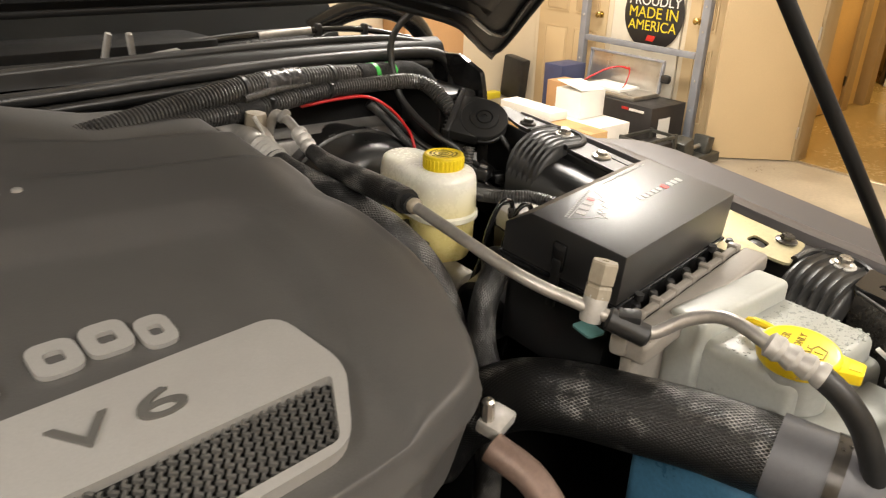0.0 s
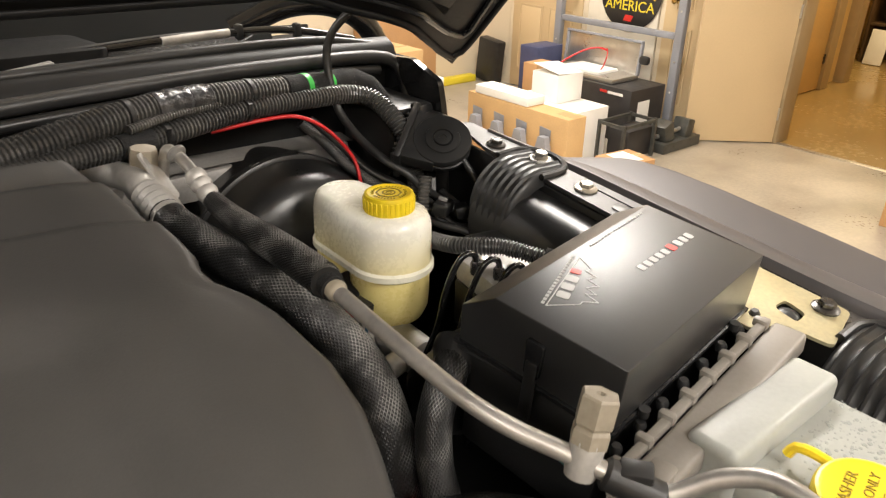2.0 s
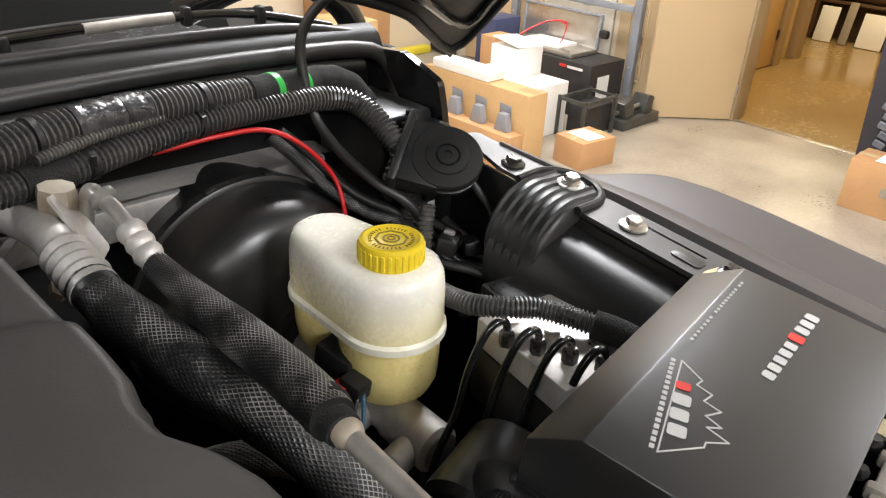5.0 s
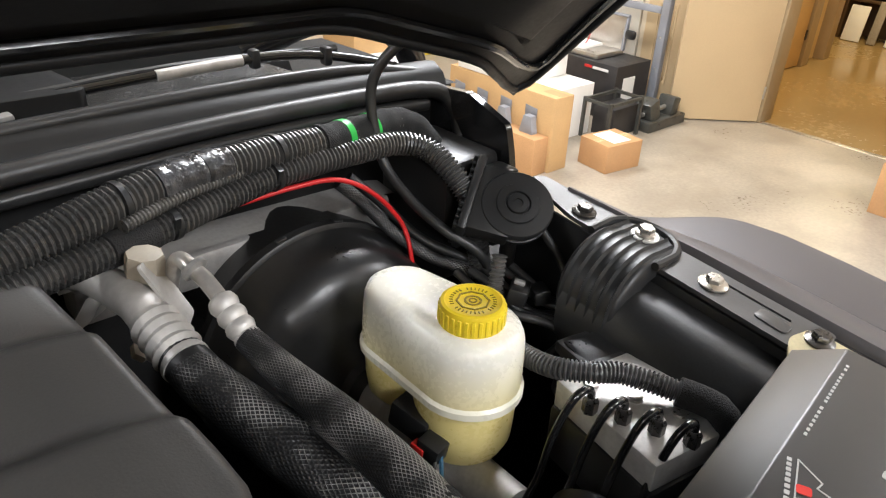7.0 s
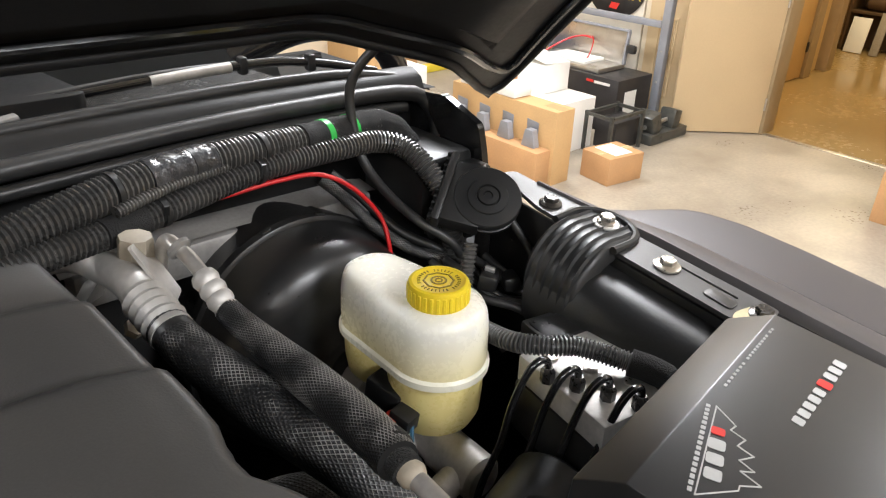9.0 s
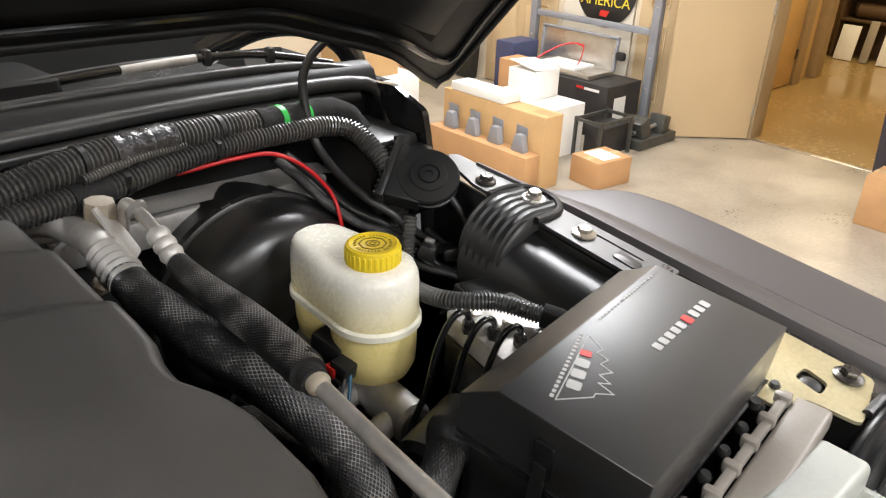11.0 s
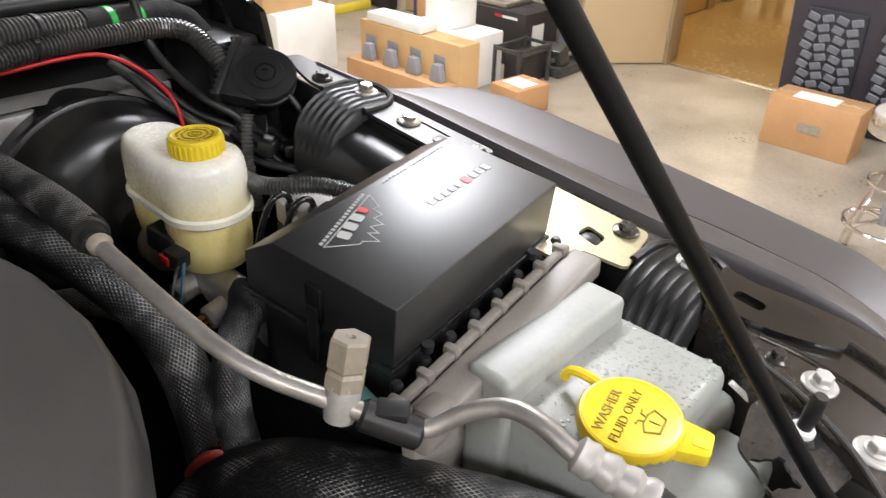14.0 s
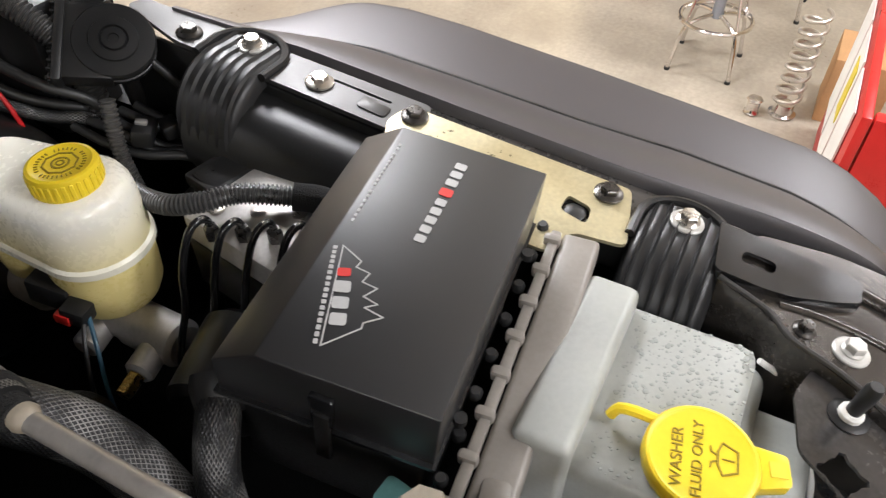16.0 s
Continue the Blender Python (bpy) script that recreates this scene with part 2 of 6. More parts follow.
M_BLUELIQ = mat("blue_tank_plastic", (0.05, 0.14, 0.23), 0.35, var=0.25, scale=20)
M_COPPER = mat("worn_copper_guard", (0.17, 0.115, 0.09), 0.5, 0.3, var=0.3, scale=20)
M_TEAL = mat("teal_label", (0.10, 0.22, 0.21), 0.4, var=0.15)
M_BARE = mat("bare_grey_body", (0.33, 0.32, 0.305), 0.42, 0.3, var=0.2, scale=20, dirt=0.5, dirt_col=(0.12, 0.115, 0.11))
M_BRAID = braid("braided_sleeve", (0.014, 0.014, 0.014), (0.27, 0.265, 0.255), pitch=0.0026, share=0.82)
M_BRAID_F = braid("fine_braided_sleeve", (0.014, 0.014, 0.014), (0.25, 0.245, 0.235), pitch=0.0026, share=0.86)
M_BRAID_B = braid("broad_braided_sleeve", (0.009, 0.009, 0.009), (0.34, 0.33, 0.315), pitch=0.0032, share=1.06)
M_HOODUNDER = mat("hood_underside", (0.008, 0.008, 0.0085), 0.5, var=0.3, dirt=0.2, dirt_col=(0.02, 0.019, 0.018), spec=0.22)
M_COWLBAND = mat("satin_cowl_plastic", (0.009, 0.009, 0.009), 0.45, var=0.25, grain=500, dirt=0.25, dirt_col=(0.03, 0.029, 0.027), spec=0.2)
M_GLASS = mat("windscreen_glass", (0.010, 0.011, 0.011), 0.45, var=0.1, bump=0, spec=0.15)
M_BOOSTER = mat("satin_booster_paint", (0.012, 0.012, 0.012), 0.36, var=0.25, scale=9, bump=0.1, dirt=0.3, dirt_col=(0.035, 0.032, 0.028))
M_CROSS = mat("brownish_pressed_steel", (0.060, 0.054, 0.048), 0.20, 0.6, var=0.25, scale=12, dirt=0.25, dirt_col=(0.10, 0.09, 0.08), dirt_scale=20, coat=0.3)
M_COWLGREY = mat("cowl_tray_grey", (0.06, 0.059, 0.057), 0.25, 0.2, var=0.5, scale=22, dirt=0.8, dirt_col=(0.012, 0.012, 0.012), dirt_scale=16)
M_PRINT = mat("screen_print_grey", (0.46, 0.46, 0.45), 0.5, var=0.08)
M_LAMPGLOW = glow("lamp_diffuser", (1.0, 0.9, 0.75), 6.0)


# ---- mesh helpers ----
def thing(name, label, category, at=(0, 0, 0), group="", kind=""):
    ob = new(name)
    ob.empty_display_size = 0.02
    ob.location = at
    return tagged(ob, label, category, group, kind)


def smooth_by_angle(me, deg=38):
    me.polygons.foreach_set("use_smooth", [True] * len(me.polygons))
    me.set_sharp_from_angle(angle=radians(deg))


def part(name, bm, material, parent=None, label="", deg=38):
    """Links a bmesh, made in world places, as one mesh object under its thing or part."""
    me = bpy.data.meshes.new(name)
    bm.to_mesh(me)
    bm.free()
    me.materials.append(material)
    smooth_by_angle(me, deg)
    ob = new(name, me)
    if parent:
        ob.parent = parent
        q = parent
        off = Vector((0, 0, 0))
        while q:
            off += q.location
            q = q.parent
        me.transform(Matrix.Translation(-off))
    if label:
        ob["label"] = label
    return ob


def solid(name, bm, material, label, category, group="", kind="", deg=38):
    return tagged(part(name, bm, material, None, "", deg), label, category, group, kind)


def add_box(bm, sx, sy, sz, m=Matrix(), bevel=0.0, seg=2):
    """A box centred at the origin of m, with rounded edges."""
    r = bmesh.ops.create_cube(bm, size=1.0, matrix=m @ Matrix.Diagonal((sx, sy, sz, 1)))
    if bevel > 0:
        vs = set(r["verts"])
        es = [e for e in bm.edges if e.verts[0] in vs and e.verts[1] in vs]
        bmesh.ops.bevel(bm, geom=es, offset=bevel, segments=seg, profile=0.5, affect="EDGES", clamp_overlap=True)
    return bm


def box(sx, sy, sz, m=Matrix(), bevel=0.0, seg=2):
    return add_box(bmesh.new(), sx, sy, sz, m, bevel, seg)


def lohi(x0, x1, y0, y1, z0, z1, bevel=0.0, seg=2):
    return box(x1 - x0, y1 - y0, z1 - z0, pose((x0 + x1) / 2, (y0 + y1) / 2, (z0 + z1) / 2), bevel, seg)


def add_lathe(bm, prof, m=Matrix(), n=24, cap=True):
    """Turns a profile of (radius, height) round the local z axis."""
    rings = []
    for r, z in prof:
        rings.append([bm.verts.new(m @ Vector((r * math.cos(2 * math.pi * i / n), r * math.sin(2 * math.pi * i / n), z))) for i in range(n)])
    for a, b in zip(rings, rings[1:]):
        for i in range(n):
            bm.faces.new((a[i], a[(i + 1) % n], b[(i + 1) % n], b[i]))
    if cap:
        bm.faces.new(rings[0][::-1])
        bm.faces.new(rings[-1])
    return bm


def lathe(prof, m=Matrix(), n=24, cap=True):
    return add_lathe(bmesh.new(), prof, m, n, cap)


def axis_pose(a, b):
    """The pose at a whose z axis points to b."""
    return Matrix.Translation(a) @ (Vector(b) - Vector(a)).to_track_quat("Z", "Y").to_matrix().to_4x4()


def rod(a, b, r, n=16, bevel=0.0):
    d = (Vector(b) - Vector(a)).length
    e = min(bevel, r * 0.6)
    prof = [(r - e, 0), (r, e), (r, d - e), (r - e, d)] if e else [(r, 0), (r, d)]
    return lathe(prof, axis_pose(a, b), n)


def spline(pts, step=0.006):
    """Points of a smooth curve through pts."""
    P = [Vector(p) for p in pts]
    P = [P[0] * 2 - P[1]] + P + [P[-1] * 2 - P[-2]]
    out = []
    for i in range(1, len(P) - 2):
        p0, p1, p2, p3 = P[i - 1:i + 3]
        k = max(2, int((p2 - p1).length / step))
        for j in range(k):
            t = j / k
            out.append(0.5 * ((2 * p1) + (p2 - p0) * t + (2 * p0 - 5 * p1 + 4 * p2 - p3) * t * t + (3 * p1 - p0 - 3 * p2 + p3) * t ** 3))
    out.append(P[-2])
    return out


def tube(pts, r, n=12, step=0.006, curve=True, add=None):
    """A round hose along pts; r is a number or a function of the metres along it."""
    path = spline(pts, step) if curve else [Vector(p) for p in pts]
    bm = add if add is not None else bmesh.new()
    uv = bm.loops.layers.uv.verify()
    tang = [(path[min(i + 1, len(path) - 1)] - path[max(i - 1, 0)]).normalized() for i in range(len(path))]
    side = tang[0].orthogonal().normalized()
    rings, s, run = [], 0.0, []
    for i, p in enumerate(path):
        if i:
            s += (p - path[i - 1]).length
            side = (side - tang[i] * side.dot(tang[i])).normalized()
        up = tang[i].cross(side)
        rad = r(s) if callable(r) else r
        rings.append([bm.verts.new(p + (side * math.cos(2 * math.pi * k / n) + up * math.sin(2 * math.pi * k / n)) * rad) for k in range(n)])
        run.append(s)
    girth = 2 * math.pi * (r if not callable(r) else 0.015)
    for i in range(len(rings) - 1):
        for k in range(n):
            f = bm.faces.new((rings[i][k], rings[i][(k + 1) % n], rings[i + 1][(k + 1) % n], rings[i + 1][k]))
            for lp, (u, v) in zip(f.loops, ((k, i), (k + 1, i), (k + 1, i + 1), (k, i + 1))):
                lp[uv].uv = (u / n * girth, run[v])
    bm.faces.new(rings[0][::-1])
    bm.faces.new(rings[-1])
    return bm


def loom(pts, r, pitch=0.0046, n=14):
    """Corrugated split loom: square-shouldered rings along the path."""
    fine = spline(pts, 0.001)
    path, left = [fine[0]], pitch / 4
    for a, b in zip(fine, fine[1:]):
        d = (b - a).length
        run = left
        while run <= d:
            path.append(a.lerp(b, run / d))
            run += pitch / 4
        left = run - d
    count = [-1]

    def rad(s):
        count[0] += 1
        return r if count[0] % 4 < 2 else r * 0.80
    return tube(path, rad, n, curve=False)


def add_prism(bm, outline, z0, z1, m=Matrix()):
    a = [bm.verts.new(m @ Vector((x, y, z0))) for x, y in outline]
    b = [bm.verts.new(m @ Vector((x, y, z1))) for x, y in outline]
    k = len(outline)
    bm.faces.new(a[::-1])
    bm.faces.new(b)
    for i in range(k):
        bm.faces.new((a[i], a[(i + 1) % k], b[(i + 1) % k], b[i]))
    return bm


def prism(outline, z0, z1, m=Matrix(), bevel=0.0, seg=2):
    bm = add_prism(bmesh.new(), outline, z0, z1, m)
    bmesh.ops.recalc_face_normals(bm, faces=bm.faces)
    if bevel:
        bmesh.ops.bevel(bm, geom=bm.edges[:], offset=bevel, segments=seg, profile=0.5, affect="EDGES", clamp_overlap=True)
    return bm


def rounded(outline, r, k=5):
    """A polygon with its corners rounded."""
    out = []
    n = len(outline)
    for i in range(n):
        p, a, b = Vector(outline[i]), Vector(outline[i - 1]), Vector(outline[(i + 1) % n])
        ra = min(r, (a - p).length * 0.48)
        rb = min(r, (b - p).length * 0.48)
        s, e = p + (a - p).normalized() * ra, p + (b - p).normalized() * rb
        for j in range(k + 1):
            t = j / k
            q = s * (1 - t) ** 2 + p * 2 * t * (1 - t) + e * t * t
            out.append((q.x, q.y))
    return out


def strip(points, width, m, h=0.0006):
    """A flat ribbon along points of the plane of m."""
    bm = bmesh.new()
    for a, b in zip(points, points[1:]):
        a, b = Vector((*a, 0)), Vector((*b, 0))
        d = b - a
        ang = math.degrees(math.atan2(d.y, d.x))
        c = (a + b) / 2
        add_box(bm, d.length + width * 0.8, width, h, m @ pose(c.x, c.y, 0, 0, 0, ang))
    return bm


def words(text, size, m, depth=0.0004, align="CENTER"):
    """Lettering in the built-in font, as a bmesh in the plane of m."""
    cu = bpy.data.curves.new("words", "FONT")
    cu.body, cu.size, cu.extrude, cu.align_x, cu.align_y = text, size, depth, align, "CENTER"
    ob = bpy.data.objects.new("words", cu)
    me = ob.to_mesh()
    bm = bmesh.new()
    bm.from_mesh(me)
    bm.transform(m)
    ob.to_mesh_clear()
    bpy.data.objects.remove(ob)
    bpy.data.curves.remove(cu)
    return bm


def bolt(name, at, up=(0, 0, 1), hexw=0.0125, flange=0.0105, head=0.0075, material=None, washer=None, label="", group="", socket=False):
    """A hexagon flange bolt, standing on at."""
    t = thing(name, label or "zinc-plated hexagon flange bolt on the inner fender", "bolt", at, group)
    m = axis_pose(at, Vector(at) + Vector(up))
    material = material or M_BOLT
    if washer:
        part("washer", lathe([(washer - 0.001, 0), (washer, 0.001), (washer, 0.0022), (washer - 0.001, 0.003)], m, 28), M_WASHERW, t, "pale flat washer")
    z = 0.003 if washer else 0.0
    part("flange", lathe([(flange, z), (flange, z + 0.0015), (flange * 0.75, z + 0.0032)], m, 24), material, t)
    h = hexw / 2 / math.cos(math.pi / 6)
    part("head", lathe([(h, z + 0.001), (h, z + head - 0.001), (h * 0.88, z + head), (0.0004, z + head + 0.0002)], m, 6), material, t, deg=20)
    return t


def slope_z(y, dz=0.0):
    """Height of the inner fender's rail, which falls towards the car's nose."""
    return 1.509 + (y - 0.32) * 0.11 + dz


def holed(outline, holes, z0, z1, m=Matrix()):
    """A flat plate with openings right through it."""
    bm = bmesh.new()
    loops = [outline] + list(holes)
    for z in (z0, z1):
        es = []
        for lp in loops:
            vs = [bm.verts.new((x, y, z)) for x, y in lp]
            es += [bm.edges.new((vs[i], vs[(i + 1) % len(vs)])) for i in range(len(vs))]
        bmesh.ops.triangle_fill(bm, use_beauty=True, use_dissolve=False, edges=es)
    bm.verts.ensure_lookup_table()
    half = len(bm.verts) // 2
    base = 0
    for lp in loops:
        k = len(lp)
        for i in range(k):
            a, b = base + i, base + (i + 1) % k
            bm.faces.new((bm.verts[a], bm.verts[b], bm.verts[half + b], bm.verts[half + a]))
        base += k
    bmesh.ops.recalc_face_normals(bm, faces=bm.faces)
    bm.transform(m)
    return bm


def loft(rows, close=False):
    bm = bmesh.new()
    v = [[bm.verts.new(p) for p in r] for r in rows]
    for a, b in zip(v, v[1:]):
        for i in range(len(a) - 1):
            bm.faces.new((a[i], a[i + 1], b[i + 1], b[i]))
        if close:
            bm.faces.new((a[-1], a[0], b[0], b[-1]))
    bmesh.ops.recalc_face_normals(bm, faces=bm.faces)
    return bm


def thicken(bm, d):
    g = bmesh.ops.solidify(bm, geom=bm.faces[:], thickness=d)
    return bm


def lerp_at(table, y):
    for (a, va), (b, vb) in zip(table, table[1:]):
        if (a - y) * (b - y) <= 0:
            return va + (vb - va) * (y - a) / (b - a)
    return table[0][1] if abs(y - table[0][0]) < abs(y - table[-1][0]) else table[-1][1]


# ---- the workshop ----
solid("floor", lohi(-5, 6.06, -6, 6.1, -0.1, 0), M_CONCRETE, "buffed tan concrete workshop floor", "floor", kind="structure")
solid("ceiling", lohi(-5.1, 6.2, -6.1, 6.2, CEIL, CEIL + 0.1), M_CEIL, "plain pale workshop ceiling", "ceiling", kind="structure")
solid("wall_east_north", lohi(5.68, 5.84, 3.36, 6.1, 0, CEIL), M_WALL, "cream painted workshop wall", "wall", kind="structure")
solid("wall_east_jog", lohi(5.84, 6.16, 3.2, 3.36, 0, CEIL), M_WALL, "cream painted workshop wall", "wall", kind="structure")
solid("wall_east_pier", lohi(6.0, 6.16, 2.9, 3.2, 0, CEIL), M_WALL, "cream painted wall beside the doorway", "wall", kind="structure")
solid("wall_east_head", lohi(6.0, 6.16, 1.72, 2.9, 2.1, CEIL), M_WALL, "cream painted wall over the doorway", "wall", kind="structure")
solid("wall_east_south", lohi(6.0, 6.16, -6.0, 1.72, 0, CEIL), M_WALL, "cream painted workshop wall", "wall", kind="structure")
solid("wall_north", lohi(-5, 5.84, 6.1, 6.25, 0, CEIL), M_WALL, "cream painted workshop wall", "wall", kind="structure")
solid("wall_south", lohi(-5, 6.16, -6.15, -6.0, 0, CEIL), M_WALL, "cream painted workshop wall", "wall", kind="structure")
solid("wall_west", lohi(-5.15, -5.0, -6.15, 6.25, 0, CEIL), M_WALL, "cream painted workshop wall", "wall", kind="structure")
# hall beyond the doorway
solid("hall_floor", lohi(6.06, 11.2, 0.6, 5.6, -0.1, 0.0), M_HALLFLOOR, "worn amber vinyl hall floor", "floor", kind="structure")
solid("hall_ceiling", lohi(6.16, 11.2, 0.6, 5.6, 2.6, 2.7), M_CEIL, "plain hall ceiling", "ceiling", kind="structure")
solid("hall_wall_south", lohi(6.16, 11.2, 0.5, 0.6, 0, 2.7), M_HALLWALL, "yellow painted hall wall", "wall", kind="structure")
solid("hall_wall_east", lohi(11.2, 11.3, 0.5, 5.7, 0, 2.7), M_HALLWALL, "yellow painted hall wall", "wall", kind="structure")
solid("hall_wall_north", lohi(6.16, 8.3, 3.62, 3.74, 0, 2.7), M_HALLWALL, "yellow painted hall wall", "wall", kind="structure")
solid("hall_wall_back", lohi(9.2, 11.2, 5.6, 5.7, 0, 2.7), M_HALLWALL, "yellow painted hall wall", "wall", kind="structure")
solid("hall_wall_side", lohi(8.5, 9.2, 3.62, 3.74, 0, 2.7), M_HALLWALL, "yellow painted hall wall", "wall", kind="structure")
solid("threshold", lohi(5.985, 6.03, 1.72, 2.9, 0.0, 0.006, 0.002), M_ALU, "bright metal threshold strip in the doorway", "threshold", kind="structure")
for i, (y0, y1) in enumerate(((2.82, 2.9), (1.72, 1.8))):
    solid("trim_%d" % (i + 1), lohi(5.975, 6.18, y0, y1, 0, 2.1, 0.006), M_TRIM, "grey-tan steel door jamb", "door jamb", kind="structure")
solid("trim_3", lohi(5.975, 6.18, 1.8, 2.82, 2.02, 2.1, 0.006), M_TRIM, "grey-tan steel door head", "door jamb", kind="structure")
solid("trim_4", lohi(8.2, 8.36, 3.5, 3.62, 0, 2.1, 0.006), M_TRIM, "tan jamb of an inner doorway", "door jamb", kind="structure")
solid("trim_5", lohi(8.75, 8.9, 3.5, 3.62, 0, 2.1, 0.006), M_TRIM, "tan jamb of an inner doorway", "door jamb", kind="structure")
# shelf and boards at the end of the hall
sf = thing("shelf_unit", "dark brown shelf unit with clutter at the end of the hall", "shelf", (10.4, 3.2, 0))
for yy in (2.45, 3.95):
    part("upright", lohi(10.2, 10.6, yy - 0.02, yy + 0.02, 0, 1.9, 0.004), M_DARKWOOD, sf)
part("back_panel", lohi(10.6, 10.62, 2.43, 3.97, 0, 1.9), M_DARKWOOD, sf)
for zz in (0.45, 0.85, 1.3, 1.8):
    part("shelf_board", lohi(10.205, 10.6, 2.47, 3.93, zz, zz + 0.03, 0.003), M_DARKWOOD, sf)
for yy, w, h, mt in ((3.75, 0.22, 0.42, M_PAPERWHITE), (3.5, 0.1, 0.5, M_CAPBEIGE), (3.2, 0.3, 0.4, M_PAPERWHITE)):
    lb_ = thing("leaning_board", "pale board leaning against the hall shelf", "board", (10.1, yy, 0), "leaning boards")
    part("panel", box(0.02, w, h, pose(10.12, yy, h / 2 + 0.002, 0, 12, 0), 0.004), mt, lb_)
rl_ = thing("cloth_roll", "brown cloth roll lying on the shelf", "cloth", (10.4, 3.3, 0.48))
part("roll", rod((10.32, 2.7, 0.58), (10.36, 3.8, 0.58), 0.095, 18, 0.02), M_DARKWOOD, rl_)
inner = thing("inner_door", "amber wooden inner door standing ajar in the hall", "door", (7.6, 3.55, 0))
part("leaf", lohi(7.3, 8.18, 3.53, 3.57, 0.01, 2.05, 0.004), M_DOOR2, inner)
part("door_hinge", lohi(8.165, 8.195, 3.515, 3.53, 0.28, 0.38, 0.003), M_BOLTDARK, inner, "dark door hinge")


def six_panel_door(name, label, y0, y1, x, knob_y, knob_z):
    d = thing(name, label, "door", (x, (y0 + y1) / 2, 0))
    part("leaf", lohi(x, x + 0.03, y0, y1, 0.012, 2.04, 0.003), M_DOOR, d)
    w = (y1 - y0 - 0.36) / 2
    for ya in (y0 + 0.12, y0 + 0.24 + w):
        for za, zb in ((0.22, 0.82), (1.0, 1.5), (1.62, 1.88)):
            bm = box(zb - za, w, 0.012, pose(x - 0.003, ya + w / 2, (za + zb) / 2, 0, 90, 0), 0.005)
            part("panel", bm, M_DOOR, d)
            rim = holed([(-(zb - za) / 2 - .02, -w / 2 - .02), ((zb - za) / 2 + .02, -w / 2 - .02), ((zb - za) / 2 + .02, w / 2 + .02), (-(zb - za) / 2 - .02, w / 2 + .02)],
                        [[(-(zb - za) / 2 - .005, -w / 2 - .005), ((zb - za) / 2 + .005, -w / 2 - .005), ((zb - za) / 2 + .005, w / 2 + .005), (-(zb - za) / 2 - .005, w / 2 + .005)]],
                        0, 0.007, pose(x - 0.0005, ya + w / 2, (za + zb) / 2, 0, -90, 0))
            part("moulding", rim, M_DOOR, d)
    k = part("knob", lathe([(0.03, 0), (0.03, 0.006), (0.011, 0.012), (0.011, 0.035), (0.024, 0.045), (0.028, 0.06), (0.018, 0.07), (0.004, 0.072)], pose(x - 0.001, knob_y, knob_z, 0, -90, 0)), M_BRASS, d, "round brass knob")
    return d


six_panel_door("panel_door", "closed tan six-panel door", 4.72, 5.62, 5.645, 4.79, 1.0)
six_panel_door("panel_door", "closed tan six-panel door behind the steel rack", 3.45, 3.83, 5.645, 3.72, 1.06)
for i, (y0, y1) in enumerate(((4.66, 4.72), (5.62, 5.68), (3.83, 3.88))):
    solid("trim_%d" % (i + 6), lohi(5.655, 5.68, y0, y1, 0, 2.12, 0.004), M_WALL, "cream painted door casing", "door casing", kind="structure")
board = solid("white_board", lohi(5.645, 5.675, 3.89, 4.65, 0.05, 2.0, 0.003), M_WHITE, "plain off-white board fixed to the wall", "board")
# door leaf standing open
ang = math.degrees(math.atan2(3.35 - 2.86, 5.43 - 5.98))
leaf = thing("open_door", "plain tan flush door standing wide open", "door", (5.98, 2.86, 0))
dm = pose(5.98, 2.86, 0, 0, 0, ang)
part("leaf", box(0.737, 0.044, 2.03, dm @ pose(0.368, 0, 1.025), 0.002), M_DOOR, leaf)
for hz in (0.25, 1.05, 1.85):
    part("door_hinge", lathe([(0.008, -0.05), (0.008, 0.05)], dm @ pose(0.0, 0.03, hz), 10), M_ALU, leaf)

# round sign
sg = thing("round_sign", "round black sign with yellow and white lettering", "sign", (5.64, 4.2, 1.07))
sm = pose(5.638, 4.19, 1.075, 90, 0, -90)
part("disc", lathe([(0.318, 0), (0.322, 0.003), (0.318, 0.006)], sm, 48), M_SIGN, sg)
part("lettering", words("PROUDLY", 0.125, sm @ pose(0, 0.10, 0.0075), 0.001), M_WHITE_INK, sg, "white lettering")
part("lettering", words("MADE IN", 0.135, sm @ pose(0, -0.005, 0.0075), 0.001), M_YELLOW_INK, sg, "yellow lettering")
part("lettering", words("AMERICA", 0.125, sm @ pose(0, -0.115, 0.0075), 0.001), M_YELLOW_INK, sg, "yellow lettering")
part("emblem", prism([(-.05, -.24), (.03, -.245), (.055, -.195), (-.03, -.19)], 0.0066, 0.0085, sm), M_RED_INK, sg, "red map-shaped mark")

# steel rack
rk = thing("steel_rack", "grey painted steel rack frame with bolt holes", "rack", (5.5, 4.2, 0))
for yy in (3.56, 4.86):
    part("post", lohi(5.47, 5.53, yy - 0.035, yy + 0.035, 0.01, 2.2, 0.004), M_RACK, rk)
    part("foot_plate", lohi(5.42, 5.6, yy - 0.07, yy + 0.07, 0, 0.012, 0.002), M_RACK, rk)
    for z in (0.35, 0.6, 1.0, 1.2, 1.45):
        part("rivet", lathe([(0.009, 0), (0.006, 0.004)], pose(5.469, yy, z, 0, -90, 0), 10), M_ALU, rk)
for z in (0.80, 1.5, 2.1):
    part("crossbar", lohi(5.475, 5.525, 3.6, 4.82, z - 0.025, z + 0.025, 0.004), M_RACK, rk)


